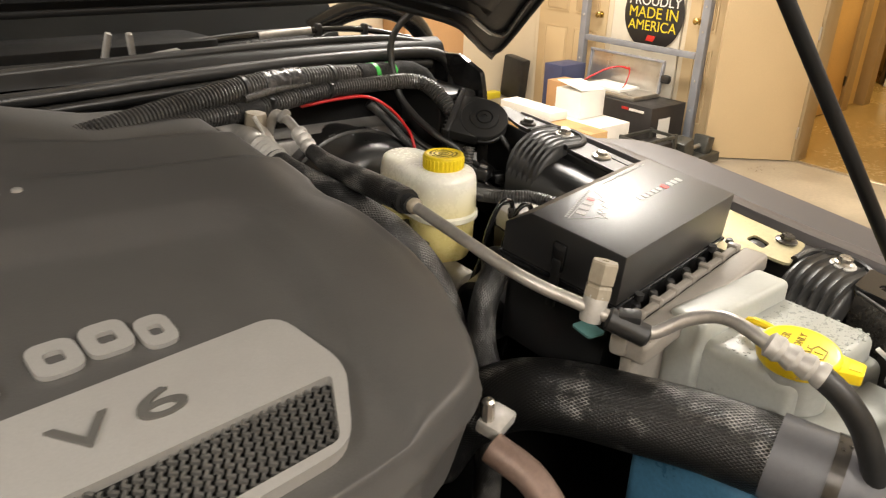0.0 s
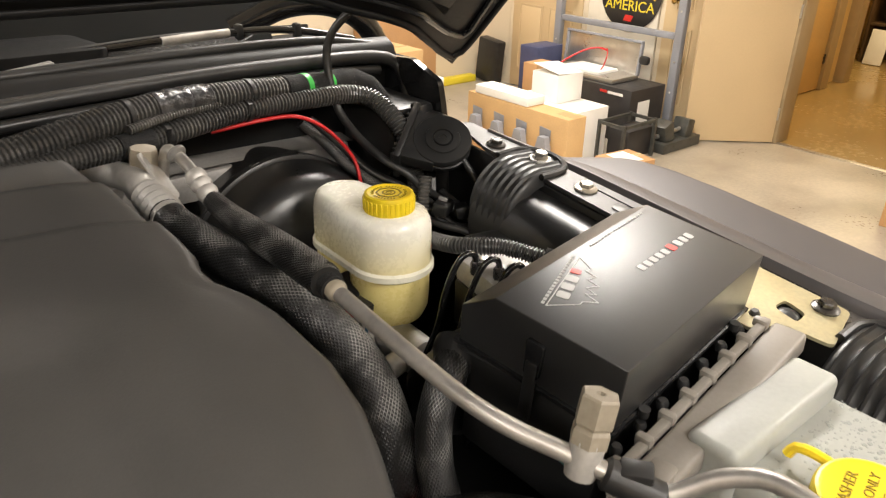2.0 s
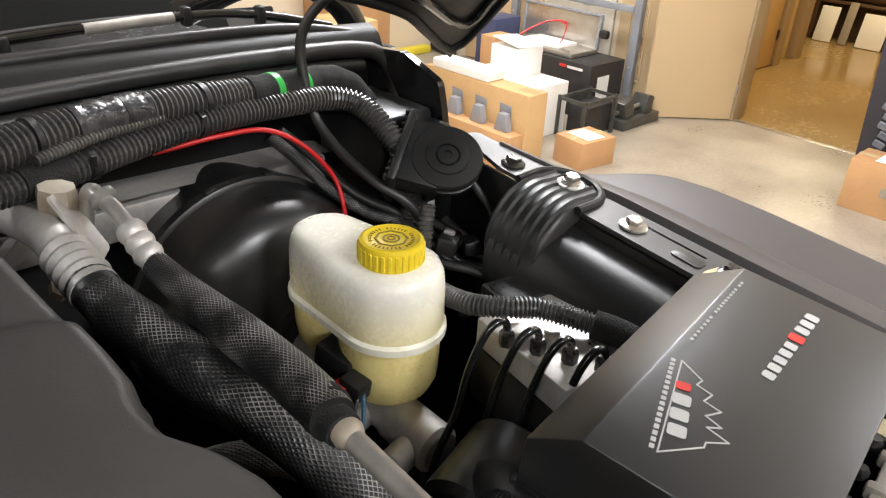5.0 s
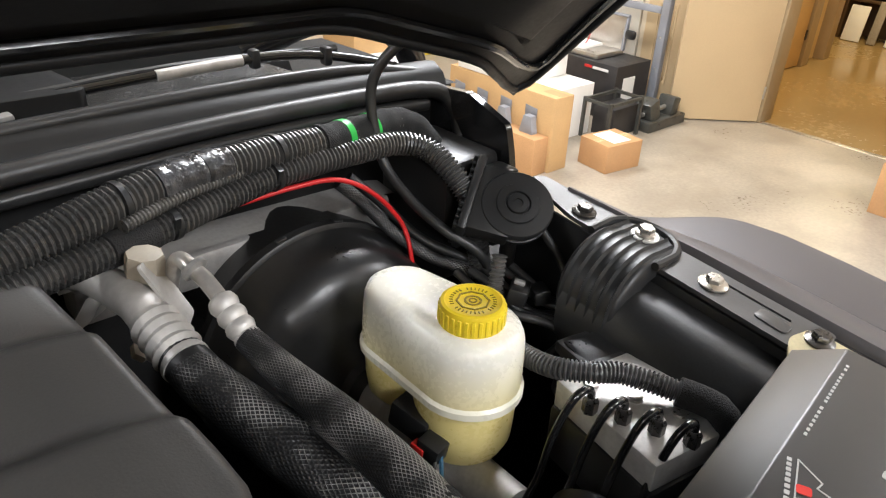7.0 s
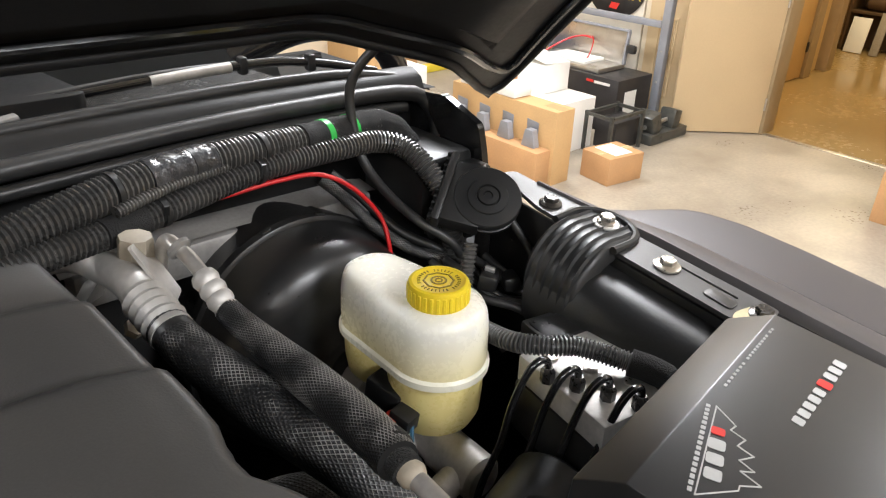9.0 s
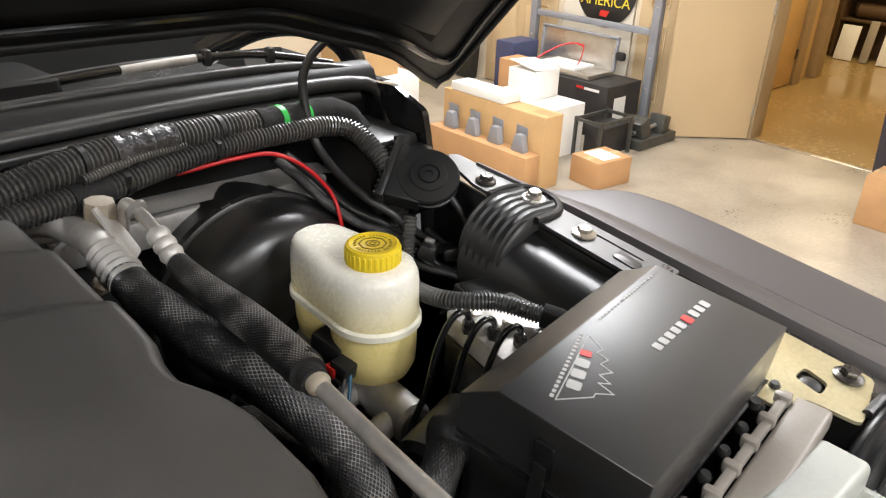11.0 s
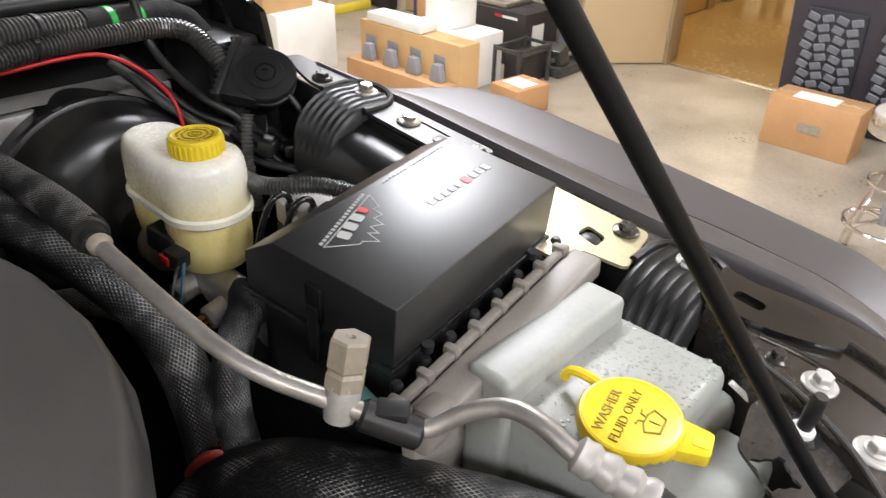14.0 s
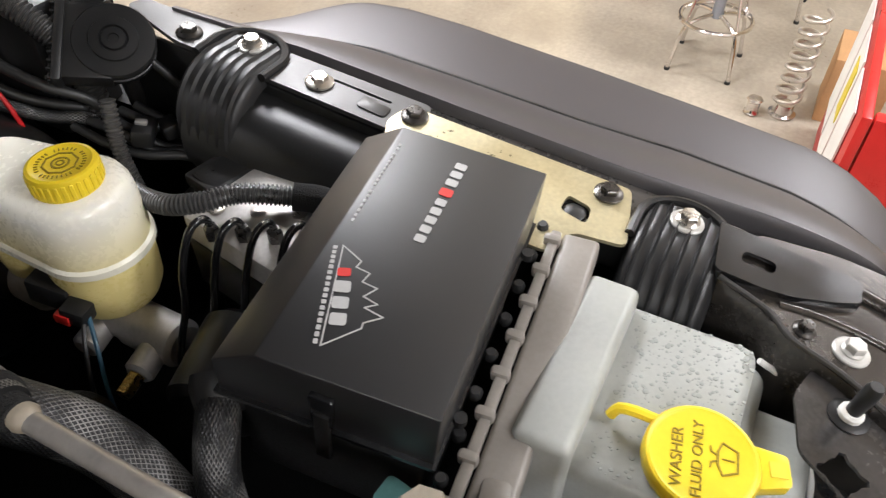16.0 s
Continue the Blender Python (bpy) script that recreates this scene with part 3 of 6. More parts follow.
def carton(name, label, x0, x1, y0, y1, h, z=0.0, material=None, rz=0.0, tape=True, label_patch=None, category="box", flap=False):
    cx, cy = (x0 + x1) / 2, (y0 + y1) / 2
    t = thing(name, label, category, (cx, cy, z))
    m = pose(cx, cy, z + h / 2, 0, 0, rz)
    sx, sy = x1 - x0, y1 - y0
    part("body", box(sx, sy, h, m, 0.004), material or M_CARD, t)
    if tape:
        part("tape", box(0.05 if sx < sy else sx + 0.002, sy + 0.002 if sx < sy else 0.05, 0.0012, m @ pose(0, 0, h / 2 + 0.0007)), M_TAPE, t, "glossy parcel tape")
        part("flap_seam", box(0.003 if sx < sy else sx, sy if sx < sy else 0.003, 0.001, m @ pose(0, 0, h / 2 + 0.0018)), M_CARD, t)
    if label_patch:
        part("shipping_label", box(*label_patch[2:], 0.0008, m @ pose(label_patch[0], label_patch[1], h / 2 + 0.0026)), M_PAPERWHITE, t, "white paper label")
    return t


# boxes on the floor by the rack
bc = carton("bracket_carton", "tall cardboard carton with four grey brackets in its slots", 3.72, 3.90, 3.14, 4.12, 0.50, material=M_CARD_L, tape=False)
part("front_step", lohi(3.58, 3.716, 3.16, 4.12, 0, 0.25, 0.004), M_CARD, bc)
part("lid_label", lohi(3.78, 3.86, 3.15, 3.30, 0.5, 0.5012), M_CARD, bc)
for i in range(4):
    y = 3.24 + i * 0.225
    sb_ = part("slot_bracket", prism(rounded([(0, 0), (0.11, 0), (0.11, 0.03), (0.085, 0.13), (0.025, 0.13), (0, 0.03)], 0.006), 0, 0.05, pose(3.70, y, 0.235, 90, 0, 90) @ pose(0, 0, -0.06), 0.003), M_RACK, bc, "grey steel bracket")
    part("bracket_flange", box(0.004, 0.10, 0.10, pose(3.712, y + 0.085, 0.36, 6, -8, 0), 0.001), M_RACK, sb_)
carton("white_carton", "flat white carton lying on the bracket carton", 3.725, 3.895, 3.52, 4.05, 0.06, z=0.503, material=M_PAPERWHITE, tape=False)
carton("white_carton", "white carton on the floor behind the bracket carton", 4.0, 4.6, 3.5, 4.2, 0.385, material=M_PAPERWHITE, tape=False)
wc = carton("open_white_carton", "small white carton with its lid raised", 4.3, 4.58, 3.76, 4.03, 0.21, z=0.387, material=M_PAPERWHITE, tape=False)
part("lid", box(0.28, 0.27, 0.004, pose(4.44, 3.895, 0.622, 9, 4, 0)), M_PAPERWHITE, wc)
carton("small_carton", "small cardboard parcel with a white label on the floor", 4.04, 4.36, 2.88, 3.14, 0.19, rz=-8, label_patch=(0.0, 0.0, 0.16, 0.2))
bk = carton("black_carton", "large black carton with a red and white badge", 4.95, 5.4, 3.56, 4.45, 0.43, material=M_BLACKCARD, tape=False)
part("badge", lohi(4.944, 4.949, 3.80, 3.87, 0.375, 0.395), M_RED_INK, bk, "red badge")
part("badge", lohi(4.944, 4.949, 3.64, 3.79, 0.373, 0.393), M_WHITE_INK, bk, "white badge")
part("side_label", lohi(5.05, 5.2, 3.554, 3.559, 0.15, 0.33), M_PAPERWHITE, bk)
cs = thing("equipment_case", "open aluminium equipment case with red cables on the black carton", "case", (5.15, 4.1, 0.432))
part("body", lohi(5.0, 5.35, 3.72, 4.44, 0.432, 0.47, 0.006), M_ALU, cs)
part("lid", box(0.02, 0.80, 0.27, pose(5.35, 4.12, 0.595, 0, 5, 0), 0.004), M_ALU, cs)
part("lid_rim", box(0.035, 0.82, 0.02, pose(5.345, 4.12, 0.735, 0, 5, 0), 0.004), M_RACK, cs, "grey rim of the lid")
for yy in (3.72, 4.52):
    part("lid_rim", box(0.035, 0.02, 0.27, pose(5.34, yy, 0.597, 0, 5, 0), 0.004), M_RACK, cs, "grey rim of the lid")
part("cable", tube([(5.05, 4.36, 0.475), (5.12, 4.34, 0.52), (5.25, 4.25, 0.60), (5.32, 4.15, 0.63), (5.325, 4.05, 0.62)], 0.008, 8, 0.03), M_REDWIRE, cs, "red cable")
part("cable", tube([(5.1, 3.95, 0.475), (5.2, 3.98, 0.52), (5.3, 4.03, 0.60), (5.32, 4.06, 0.64)], 0.005, 8, 0.03), M_REDWIRE, cs, "red cable")
part("tray", lohi(5.04, 5.3, 3.9, 4.3, 0.471, 0.495, 0.004), M_PAPERWHITE, cs)
part("handle", box(0.05, 0.09, 0.07, pose(5.32, 3.66, 0.60, 0, 0, 0), 0.02), M_RUBBER, cs, "black case handle")
cs.location.y += 0.08
carton("blue_carton", "dark blue carton with an open flap", 4.98, 5.3, 4.62, 4.84, 0.60, material=M_BLUECARD, tape=False)
carton("brown_carton", "open brown carton leaning by the blue one", 4.7, 4.93, 4.36, 4.52, 0.53, material=M_CARD, tape=False)
cr = thing("wire_crate", "black and grey metal framed crate", "crate", (4.6, 3.5, 0))
part("body", lohi(4.62, 4.93, 3.3, 3.49, 0.003, 0.22, 0.006), M_BLACKCARD, cr)
for yy in (3.26, 3.492):
    for xx in (4.5, 4.88):
        part("post", lohi(xx - 0.012, xx + 0.012, yy - 0.012, yy + 0.012, 0, 0.3), M_TOOL, cr)
for yy in (3.26, 3.492):
    part("bar", lohi(4.512, 4.868, yy - 0.01, yy + 0.01, 0.27, 0.292), M_TOOL, cr)
for xx in (4.5, 4.88):
    part("bar", lohi(xx - 0.01, xx + 0.01, 3.272, 3.48, 0.27, 0.292), M_TOOL, cr)
vs = thing("bench_vice", "dark grey steel vice-like tool on the floor", "tool", (5.2, 3.4, 0))
part("base", lohi(4.96, 5.46, 3.2, 3.40, 0, 0.08, 0.01), M_TOOL, vs)
part("jaw", box(0.12, 0.14, 0.16, pose(5.06, 3.30, 0.15, 0, -20, 0), 0.012), M_TOOL, vs)
part("jaw", box(0.10, 0.14, 0.15, pose(5.34, 3.30, 0.14, 0, 12, 0), 0.012), M_TOOL, vs)
part("screw", rod((4.98, 3.3, 0.12), (5.4, 3.3, 0.14), 0.018), M_ALU, vs)
# far corner of the workshop
carton("tall_carton", "tall brown cardboard carton by the wall", 4.0, 4.7, 5.7, 6.08, 1.5, material=M_CARD, tape=False)
carton("white_parcel", "white carton with faint print on the floor", 3.35, 3.9, 4.62, 5.2, 0.48, material=M_PAPERWHITE, tape=False)
carton("light_carton", "light cardboard carton on the white one", 3.3, 3.75, 4.7, 5.1, 0.22, z=0.482, material=M_CARD_L)
ym = thing("yellow_mat", "yellow strip along the foot of the wall", "strip", (5.0, 6.0, 0))
part("strip", lohi(4.75, 5.45, 5.93, 6.04, 0.0, 0.07, 0.01), M_YELLOW_INK, ym)
sb = thing("shop_broom", "dark broom head leaning at the wall", "broom", (5.5, 5.9, 0))
part("head", box(0.12, 0.3, 0.45, pose(5.55, 5.83, 0.23, 6, 0, 0), 0.02), M_RUBBER, sb)

# banner stand with tyre pictures, parcel
tb = thing("tyre_display", "navy display board with two grey tyre treads", "display", (5.5, 1.2, 0))
bm_m = pose(5.48, 1.25, 0.01, 0, -12, 0)
part("board", box(0.03, 1.1, 1.6, bm_m @ pose(0, -0.1, 0.8), 0.004), M_NAVY, tb)
part("lettering_bar", box(0.004, 0.85, 0.07, bm_m @ pose(-0.018, -0.1, 0.98)), M_WHITE_INK, tb, "row of white print")
part("support_leg", box(0.03, 0.05, 1.4, pose(5.62, 1.1, 0.7, 0, 3, 0)), M_RACK, tb)


def tread(m, w=0.36, h=0.62):
    bm = bmesh.new()
    add_box(bm, 0.03, w, h, m, 0.02)
    return bm


rnd = random.Random(4)
for k, yc in enumerate((1.42, 0.95)):
    tm = bm_m @ pose(-0.032, yc - 1.25, 0.50)
    tr = part("tread", tread(tm), M_TYRE_GROOVE, tb, "grey tyre tread picture")
    for r in range(9):
        for c in range(4):
            blk = box(0.012, 0.07, 0.05, tm @ pose(-0.018, -0.13 + c * 0.087 + (0.018 if r % 2 else 0), -0.26 + r * 0.065, (18 if c % 2 else -18), 0, 0), 0.006, 1)
            part("tread_block", blk, M_TYRE_PRINT, tr)
pc = carton("parcel", "cardboard parcel with white labels and a stamped mark", 4.9, 5.18, 1.03, 1.57, 0.32, label_patch=(-0.02, 0.02, 0.16, 0.26))
part("stamp", lohi(4.896, 4.899, 1.22, 1.36, 0.13, 0.19), M_CAPBEIGE, pc, "faint printed stamp")


def bar_stool(at, label):
    x, y = at
    s = thing("bar_stool", label, "stool", (x, y, 0), "workshop stools")
    part("seat_band", lathe([(0.175, 0.66), (0.19, 0.667), (0.193, 0.70), (0.193, 0.725), (0.186, 0.742)], pose(x, y, 0), 40), M_CHROME, s, "chromed band")
    part("seat_pad", lathe([(0.186, 0.738), (0.182, 0.752), (0.16, 0.762), (0.08, 0.766), (0.004, 0.767)], pose(x, y, 0), 40), M_VINYL, s, "grey vinyl pad")
    part("column", lathe([(0.026, 0.24), (0.026, 0.66)], pose(x, y, 0), 16), M_RACK, s, "dark grey column")
    part("foot_ring", tube([(x + 0.165 * math.cos(a * math.pi / 18), y + 0.165 * math.sin(a * math.pi / 18), 0.235) for a in range(37)], 0.011, 8, 0.03), M_CHROME, s)
    part("upper_ring", tube([(x + 0.12 * math.cos(a * math.pi / 18), y + 0.12 * math.sin(a * math.pi / 18), 0.44) for a in range(37)], 0.009, 8, 0.03), M_CHROME, s)
    for k in range(4):
        a = math.radians(45 + 90 * k)
        c, d = math.cos(a), math.sin(a)
        lg = part("leg", tube([(x + 0.03 * c, y + 0.03 * d, 0.255), (x + 0.09 * c, y + 0.09 * d, 0.245), (x + 0.15 * c, y + 0.15 * d, 0.225), (x + 0.175 * c, y + 0.175 * d, 0.17), (x + 0.205 * c, y + 0.205 * d, 0.012)], 0.0105, 8, 0.03), M_CHROME, s)
        part("strut", tube([(x + 0.115 * c, y + 0.115 * d, 0.44), (x + 0.165 * c, y + 0.165 * d, 0.235)], 0.007, 8, curve=False), M_CHROME, s)
        part("glide", lathe([(0.014, 0), (0.014, 0.014)], pose(x + 0.205 * c, y + 0.205 * d, 0), 10), M_RUBBER, lg)
    return s


bar_stool((3.72, 0.56), "chromed bar stool with a round grey vinyl seat")
bar_stool((4.5, 0.36), "chromed bar stool standing behind another stool")

# coil spring, red shelf, carton
sp = thing("coil_spring", "pale steel coil spring standing on a chrome cup", "spring", (3.44, 0.147, 0))
coil = [(3.43 + 0.05 * math.cos(a * 0.5236), 0.147 + 0.05 * math.sin(a * 0.5236), 0.06 + a * 0.0045) for a in range(0, 96)]
part("coil", tube(coil, 0.0085, 8, 0.02), M_SPRING, sp)
part("cup", lathe([(0.055, 0), (0.06, 0.012), (0.045, 0.02), (0.04, 0.06)], pose(3.43, 0.147, 0), 24), M_CHROME, sp, "chrome spring cup")
carton("shock_carton", "cardboard carton beside the coil spring", 3.45, 3.75, -0.22, 0.02, 0.30, material=M_CARD)
ps = thing("chrome_cup", "small chrome bushing on the floor", "bushing", (3.38, 0.26, 0))
part("sleeve", lathe([(0.03, 0), (0.036, 0.008), (0.028, 0.02), (0.028, 0.06), (0.036, 0.07), (0.03, 0.078)], pose(3.38, 0.27, 0), 20), M_CHROME, ps)
sh = thing("red_rack", "red display rack holding white printed cards", "rack", (2.75, -0.25, 0))
part("side", lohi(2.3, 3.38, -0.045, -0.015, 0.003, 0.72, 0.006), M_RED, sh)
part("back", lohi(2.3, 2.35, -0.9, -0.05, 0.003, 0.72, 0.006), M_RED, sh)
for i in range(3):
    part("card", lohi(2.42 + 0.32 * i, 2.70 + 0.32 * i, -0.012, -0.006, 0.18, 0.66), M_PAPERWHITE, sh, "white printed card")
part("card", lohi(2.78, 2.9, -0.005, -0.002, 0.40, 0.60), M_YELLOW_INK, sh, "yellow printed patch")
# ceiling fixtures, none of them in view
for lx, ly, lw, ll in LAMPS:
    t = thing("ceiling_light", "assumed long ceiling light with a white diffuser, out of view", "ceiling light", (lx, ly, CEIL), "workshop ceiling lights")
    part("housing", lohi(lx - lw / 2 - 0.04, lx + lw / 2 + 0.04, ly - ll / 2 - 0.04, ly + ll / 2 + 0.04, CEIL - 0.07, CEIL, 0.006), M_WHITE, t)
    part("diffuser", lohi(lx - lw / 2, lx + lw / 2, ly - ll / 2, ly + ll / 2, CEIL - 0.085, CEIL - 0.071), M_LAMPGLOW, t)


# ---- the car's bay ----
shell = thing("bay_shell", "dark mottled sheet-metal shell of the engine bay", "car body", (0.2, 0.5, 0))
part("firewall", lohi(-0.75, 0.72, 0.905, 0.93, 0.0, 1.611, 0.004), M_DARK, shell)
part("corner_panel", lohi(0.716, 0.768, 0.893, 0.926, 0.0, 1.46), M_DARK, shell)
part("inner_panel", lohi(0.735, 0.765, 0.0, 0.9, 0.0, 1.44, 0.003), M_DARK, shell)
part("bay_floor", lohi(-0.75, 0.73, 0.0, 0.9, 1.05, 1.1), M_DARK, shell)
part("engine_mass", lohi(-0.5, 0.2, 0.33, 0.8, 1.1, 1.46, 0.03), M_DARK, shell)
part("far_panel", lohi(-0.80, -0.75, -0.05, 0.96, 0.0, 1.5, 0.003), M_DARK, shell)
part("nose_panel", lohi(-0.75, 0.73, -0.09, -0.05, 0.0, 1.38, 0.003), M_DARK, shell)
part("firewall_lip", loft([[(0.30, 0.865, 1.527), (0.36, 0.868, 1.528), (0.6, 0.875, 1.524), (0.62, 0.876, 1.52)],
                           [(0.30, 0.905, 1.531), (0.36, 0.905, 1.532), (0.6, 0.905, 1.528), (0.62, 0.905, 1.524)]]), M_BARE, shell, "bare grey sheet-metal lip")
part("firewall_ledge", lohi(0.31, 0.61, 0.87, 0.905, 1.49, 1.522, 0.004), M_BARE, shell, "bare grey ledge")
part("side_bracket", prism(rounded([(0.775, 1.50), (0.905, 1.50), (0.905, 1.613), (0.85, 1.618), (0.797, 1.60), (0.79, 1.575)], 0.006), -0.004, 0.004, pose(0.694, 0, 0, 90, 0, 90)), M_GLOSS, shell, "black folded bracket")
part("side_bracket", lohi(0.62, 0.69, 0.80, 0.90, 1.45, 1.575, 0.008), M_PLASTIC, shell, "black relay housing")
part("side_bracket", lohi(0.655, 0.688, 0.77, 0.80, 1.49, 1.567, 0.006), M_PLASTIC, shell, "black relay housing")

# outer fender
OUT = [(0.735, 0.768), (0.715, 0.785), (0.70, 0.802), (0.685, 0.825), (0.67, 0.855), (0.655, 0.879), (0.64, 0.893), (0.60, 0.908), (0.54, 0.915), (0.4, 0.920), (0.3, 0.921), (0.19, 0.920), (0.155, 0.911), (0.125, 0.896), (0.10, 0.873), (0.06, 0.83), (0.03, 0.795)]
GAP = [(0.735, 0.748), (0.66, 0.770), (0.645, 0.784), (0.612, 0.804), (0.58, 0.811), (0.5, 0.817), (0.38, 0.823), (0.29, 0.833), (0.2, 0.834), (0.15, 0.827), (0.10, 0.812), (0.06, 0.795), (0.03, 0.775)]
INN = [(0.735, 0.715), (0.6, 0.728), (0.463, 0.731), (0.32, 0.736), (0.216, 0.747), (0.14, 0.75), (0.03, 0.735)]
fd = thing("front_fender", "matte dark grey painted front fender", "fender", (0.82, 0.35, 1.0))


def nose_drop(y):
    return 0.0 if y > 0.2 else -((0.2 - y) ** 2) * 1.6


rows = []
for i in range(71):
    y = 0.735 - i * 0.01
    g, o = lerp_at(GAP, y) + 0.0015, lerp_at(OUT, y)
    z = slope_z(y) - 0.035 + nose_drop(y)
    row = [(g, y, z - 0.02)]
    for k in range(9):
        t_ = k / 8
        row.append((g + (o - 0.010 - g) * t_, y, z - 0.003 * t_ * t_))
    for k in range(1, 6):
        a = k / 5 * math.pi / 2
        row.append((o - 0.010 + 0.012 * math.sin(a), y, z - 0.003 - 0.014 * (1 - math.cos(a))))
    row += [(o + 0.004, y, z - 0.06), (o + 0.012, y, z - 0.2), (o + 0.012, y, 0.95)]
    rows.append(row)
part("panel", loft(rows), M_FENDER, fd)
rows = []
for i in range(71):
    y = 0.735 - i * 0.01
    g, inn = lerp_at(GAP, y) - 0.0015, lerp_at(INN, y)
    z = slope_z(y) + nose_drop(y)
    w = g - inn
    row = [(inn - 0.001, y, z - 0.03), (inn, y, z - 0.008)]
    for k in range(13):
        a = k / 12 * math.pi / 2
        row.append((inn + w * (0.05 + 0.95 * k / 12), y, z - 0.002 + 0.004 * math.sin(2 * a) - 0.033 * (k / 12) ** 1.25))
    row.append((g, y, z - 0.055))
    rows.append(row)
part("bead", loft(rows), M_FENDER, fd, "rounded inner bead of the fender")
# A dark strip stands in for the shade inside the panel gap.
seam = [(lerp_at(GAP, y), y, slope_z(y) - 0.0365 + nose_drop(y)) for y in (0.72 - 0.02 * i for i in range(35))]
part("gap_shade", tube(seam, 0.0026, 8, 0.02), M_RUBBER, fd, "dark strip for the shade in the panel gap")

# rail along the fender
rl = thing("fender_rail", "glossy black inner fender rail with slots", "rail", (0.7, 0.5, 1.45))
RS = math.degrees(math.atan(0.11))
rm = pose(0, 0.32, 1.501, RS, 0, 0)
part("top_flange", holed(rounded([(0.681, 0.16), (0.726, 0.16), (0.722, 0.30), (0.718, 0.45), (0.700, 0.455), (0.681, 0.385)], 0.006),
                         [rounded([(0.7095, 0.19), (0.7125, 0.19), (0.7125, 0.245), (0.7095, 0.245)], 0.0012)], -0.001, 0.003, rm), M_RAILTOP, rl)
part("front_flange", holed(rounded([(0.672, -0.1), (0.735, -0.1), (0.735, 0.17), (0.672, 0.17)], 0.004), [], -0.0065, -0.0025, rm), M_RAIL, rl)
part("web", box(0.004, 0.55, 0.1, rm @ pose(0.683, 0.18, -0.0535), 0.001), M_PLASTIC, rl)
part("recess", prism(rounded([(0.690, 0.185), (0.704, 0.185), (0.706, 0.212), (0.691, 0.212)], 0.005), 0.0025, 0.0045, rm, 0.001), M_RAILTOP, rl, "raised pressed pad")
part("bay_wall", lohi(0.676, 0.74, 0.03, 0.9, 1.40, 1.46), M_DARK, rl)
for nm, (x, y), mt in (("a", (0.696, 0.699), M_BOLTDARK), ("c", (0.7005, 0.570), M_BOLT), ("d", (0.705, 0.484), M_BOLTDARK), ("e", (0.707, 0.322), M_BOLTDARK)):
    dz = -0.0040 if nm in "de" else -0.0045
    bolt("flange_bolt", (x, y, slope_z(y, dz)), (0, -0.11, 1), material=mt, group="fender bolts",
         label="dark hexagon flange bolt on the inner fender" if mt is M_BOLTDARK else "bright zinc hexagon flange bolt on the inner fender",
         flange=0.0112 if mt is M_BOLTDARK else 0.012)

# zinc plate
zp = solid("zinc_plate", holed(rounded([(0.690, 0.182), (0.716, 0.176), (0.722, -0.012), (0.663, -0.026), (0.655, 0.012), (0.628, 0.02), (0.622, 0.15)], 0.007),
                               [rounded([(0.668, 0.006), (0.686, 0.008), (0.690, 0.028), (0.672, 0.028)], 0.005)], 0.0008, 0.0036, rm),
           M_ZINC, "yellow zinc-plated mounting plate bolted to the fender", "bracket")
# Black plug added so the plate's slot reads dark inside.
solid("plate_slot_plug", lathe([(0.009, -0.012), (0.009, 0.0), (0.006, 0.002)], rm @ pose(0.679, 0.018, 0.0), 14), M_RUBBER, "black plug that darkens the plate slot", "bush")
solid("lower_plate", prism(rounded([(0.428, 0.338), (0.446, 0.335), (0.450, 0.360), (0.432, 0.362)], 0.004), 1.478, 1.480), M_TEAL, "iridescent blue-green plate below the cover", "bracket")


def ribbed_collar(at_y, half=0.033, ribs=7, r0=0.0465):
    """A ribbed plastic collar bent round the duct's line, hung from the rail."""
    cx, cz = 0.684, slope_z(at_y) - 0.0475
    rows = []
    n = ribs * 6
    for k in range(24):
        a = math.radians(78 + k * 5.6)
        row = []
        for j in range(n + 1):
            s_ = j / n * 2 - 1
            rib = 0.0028 * max(0, math.cos(j / 6 * 2 * math.pi)) ** 3 if abs(s_) < 0.99 else 0
            edge = 0.012 * (max(0, abs(s_) - 0.8) / 0.2) ** 2
            rr = r0 + rib - edge
            y = at_y + s_ * half
            row.append((cx + rr * math.cos(a) * 1.12, y, cz + (y - at_y) * 0.11 + rr * math.sin(a)))
        rows.append(row)
    flat = [(0.722, p[1], p[2] - 0.001) for p in rows[0]]
    tail = [(p[0] + 0.006, p[1], p[2] - 0.05) for p in rows[-1]]
    return loft([flat] + rows + [tail])


for yb, lab in ((0.642, "black ribbed plastic collar over the air duct"), (0.263, "black ribbed plastic collar behind the washer tank")):
    rb = thing("ribbed_bracket", lab, "bracket", (0.69, yb, slope_z(yb)), "ribbed brackets")
    part("shell", ribbed_collar(yb), M_PLASTIC, rb)
    zt = slope_z(yb) - 0.001
    arc = [(0.700 + 0.030 * math.cos(math.radians(t)), yb + 0.033 * math.sin(math.radians(t)), zt + 0.11 * 0.033 * math.sin(math.radians(t)) - 0.002) for t in range(-90, 91, 15)]
    part("rim", tube([(0.676, yb - 0.033, zt - 0.005)] + arc + [(0.676, yb + 0.033, zt + 0.001)], 0.0038, 8, 0.01), M_PLASTIC, rb)
    bolt("flange_bolt", (0.708, yb, zt - 0.002), (0, -0.11, 1), washer=0.0125, flange=0.009, label="zinc bolt with a washer on a ribbed collar", group="fender bolts")

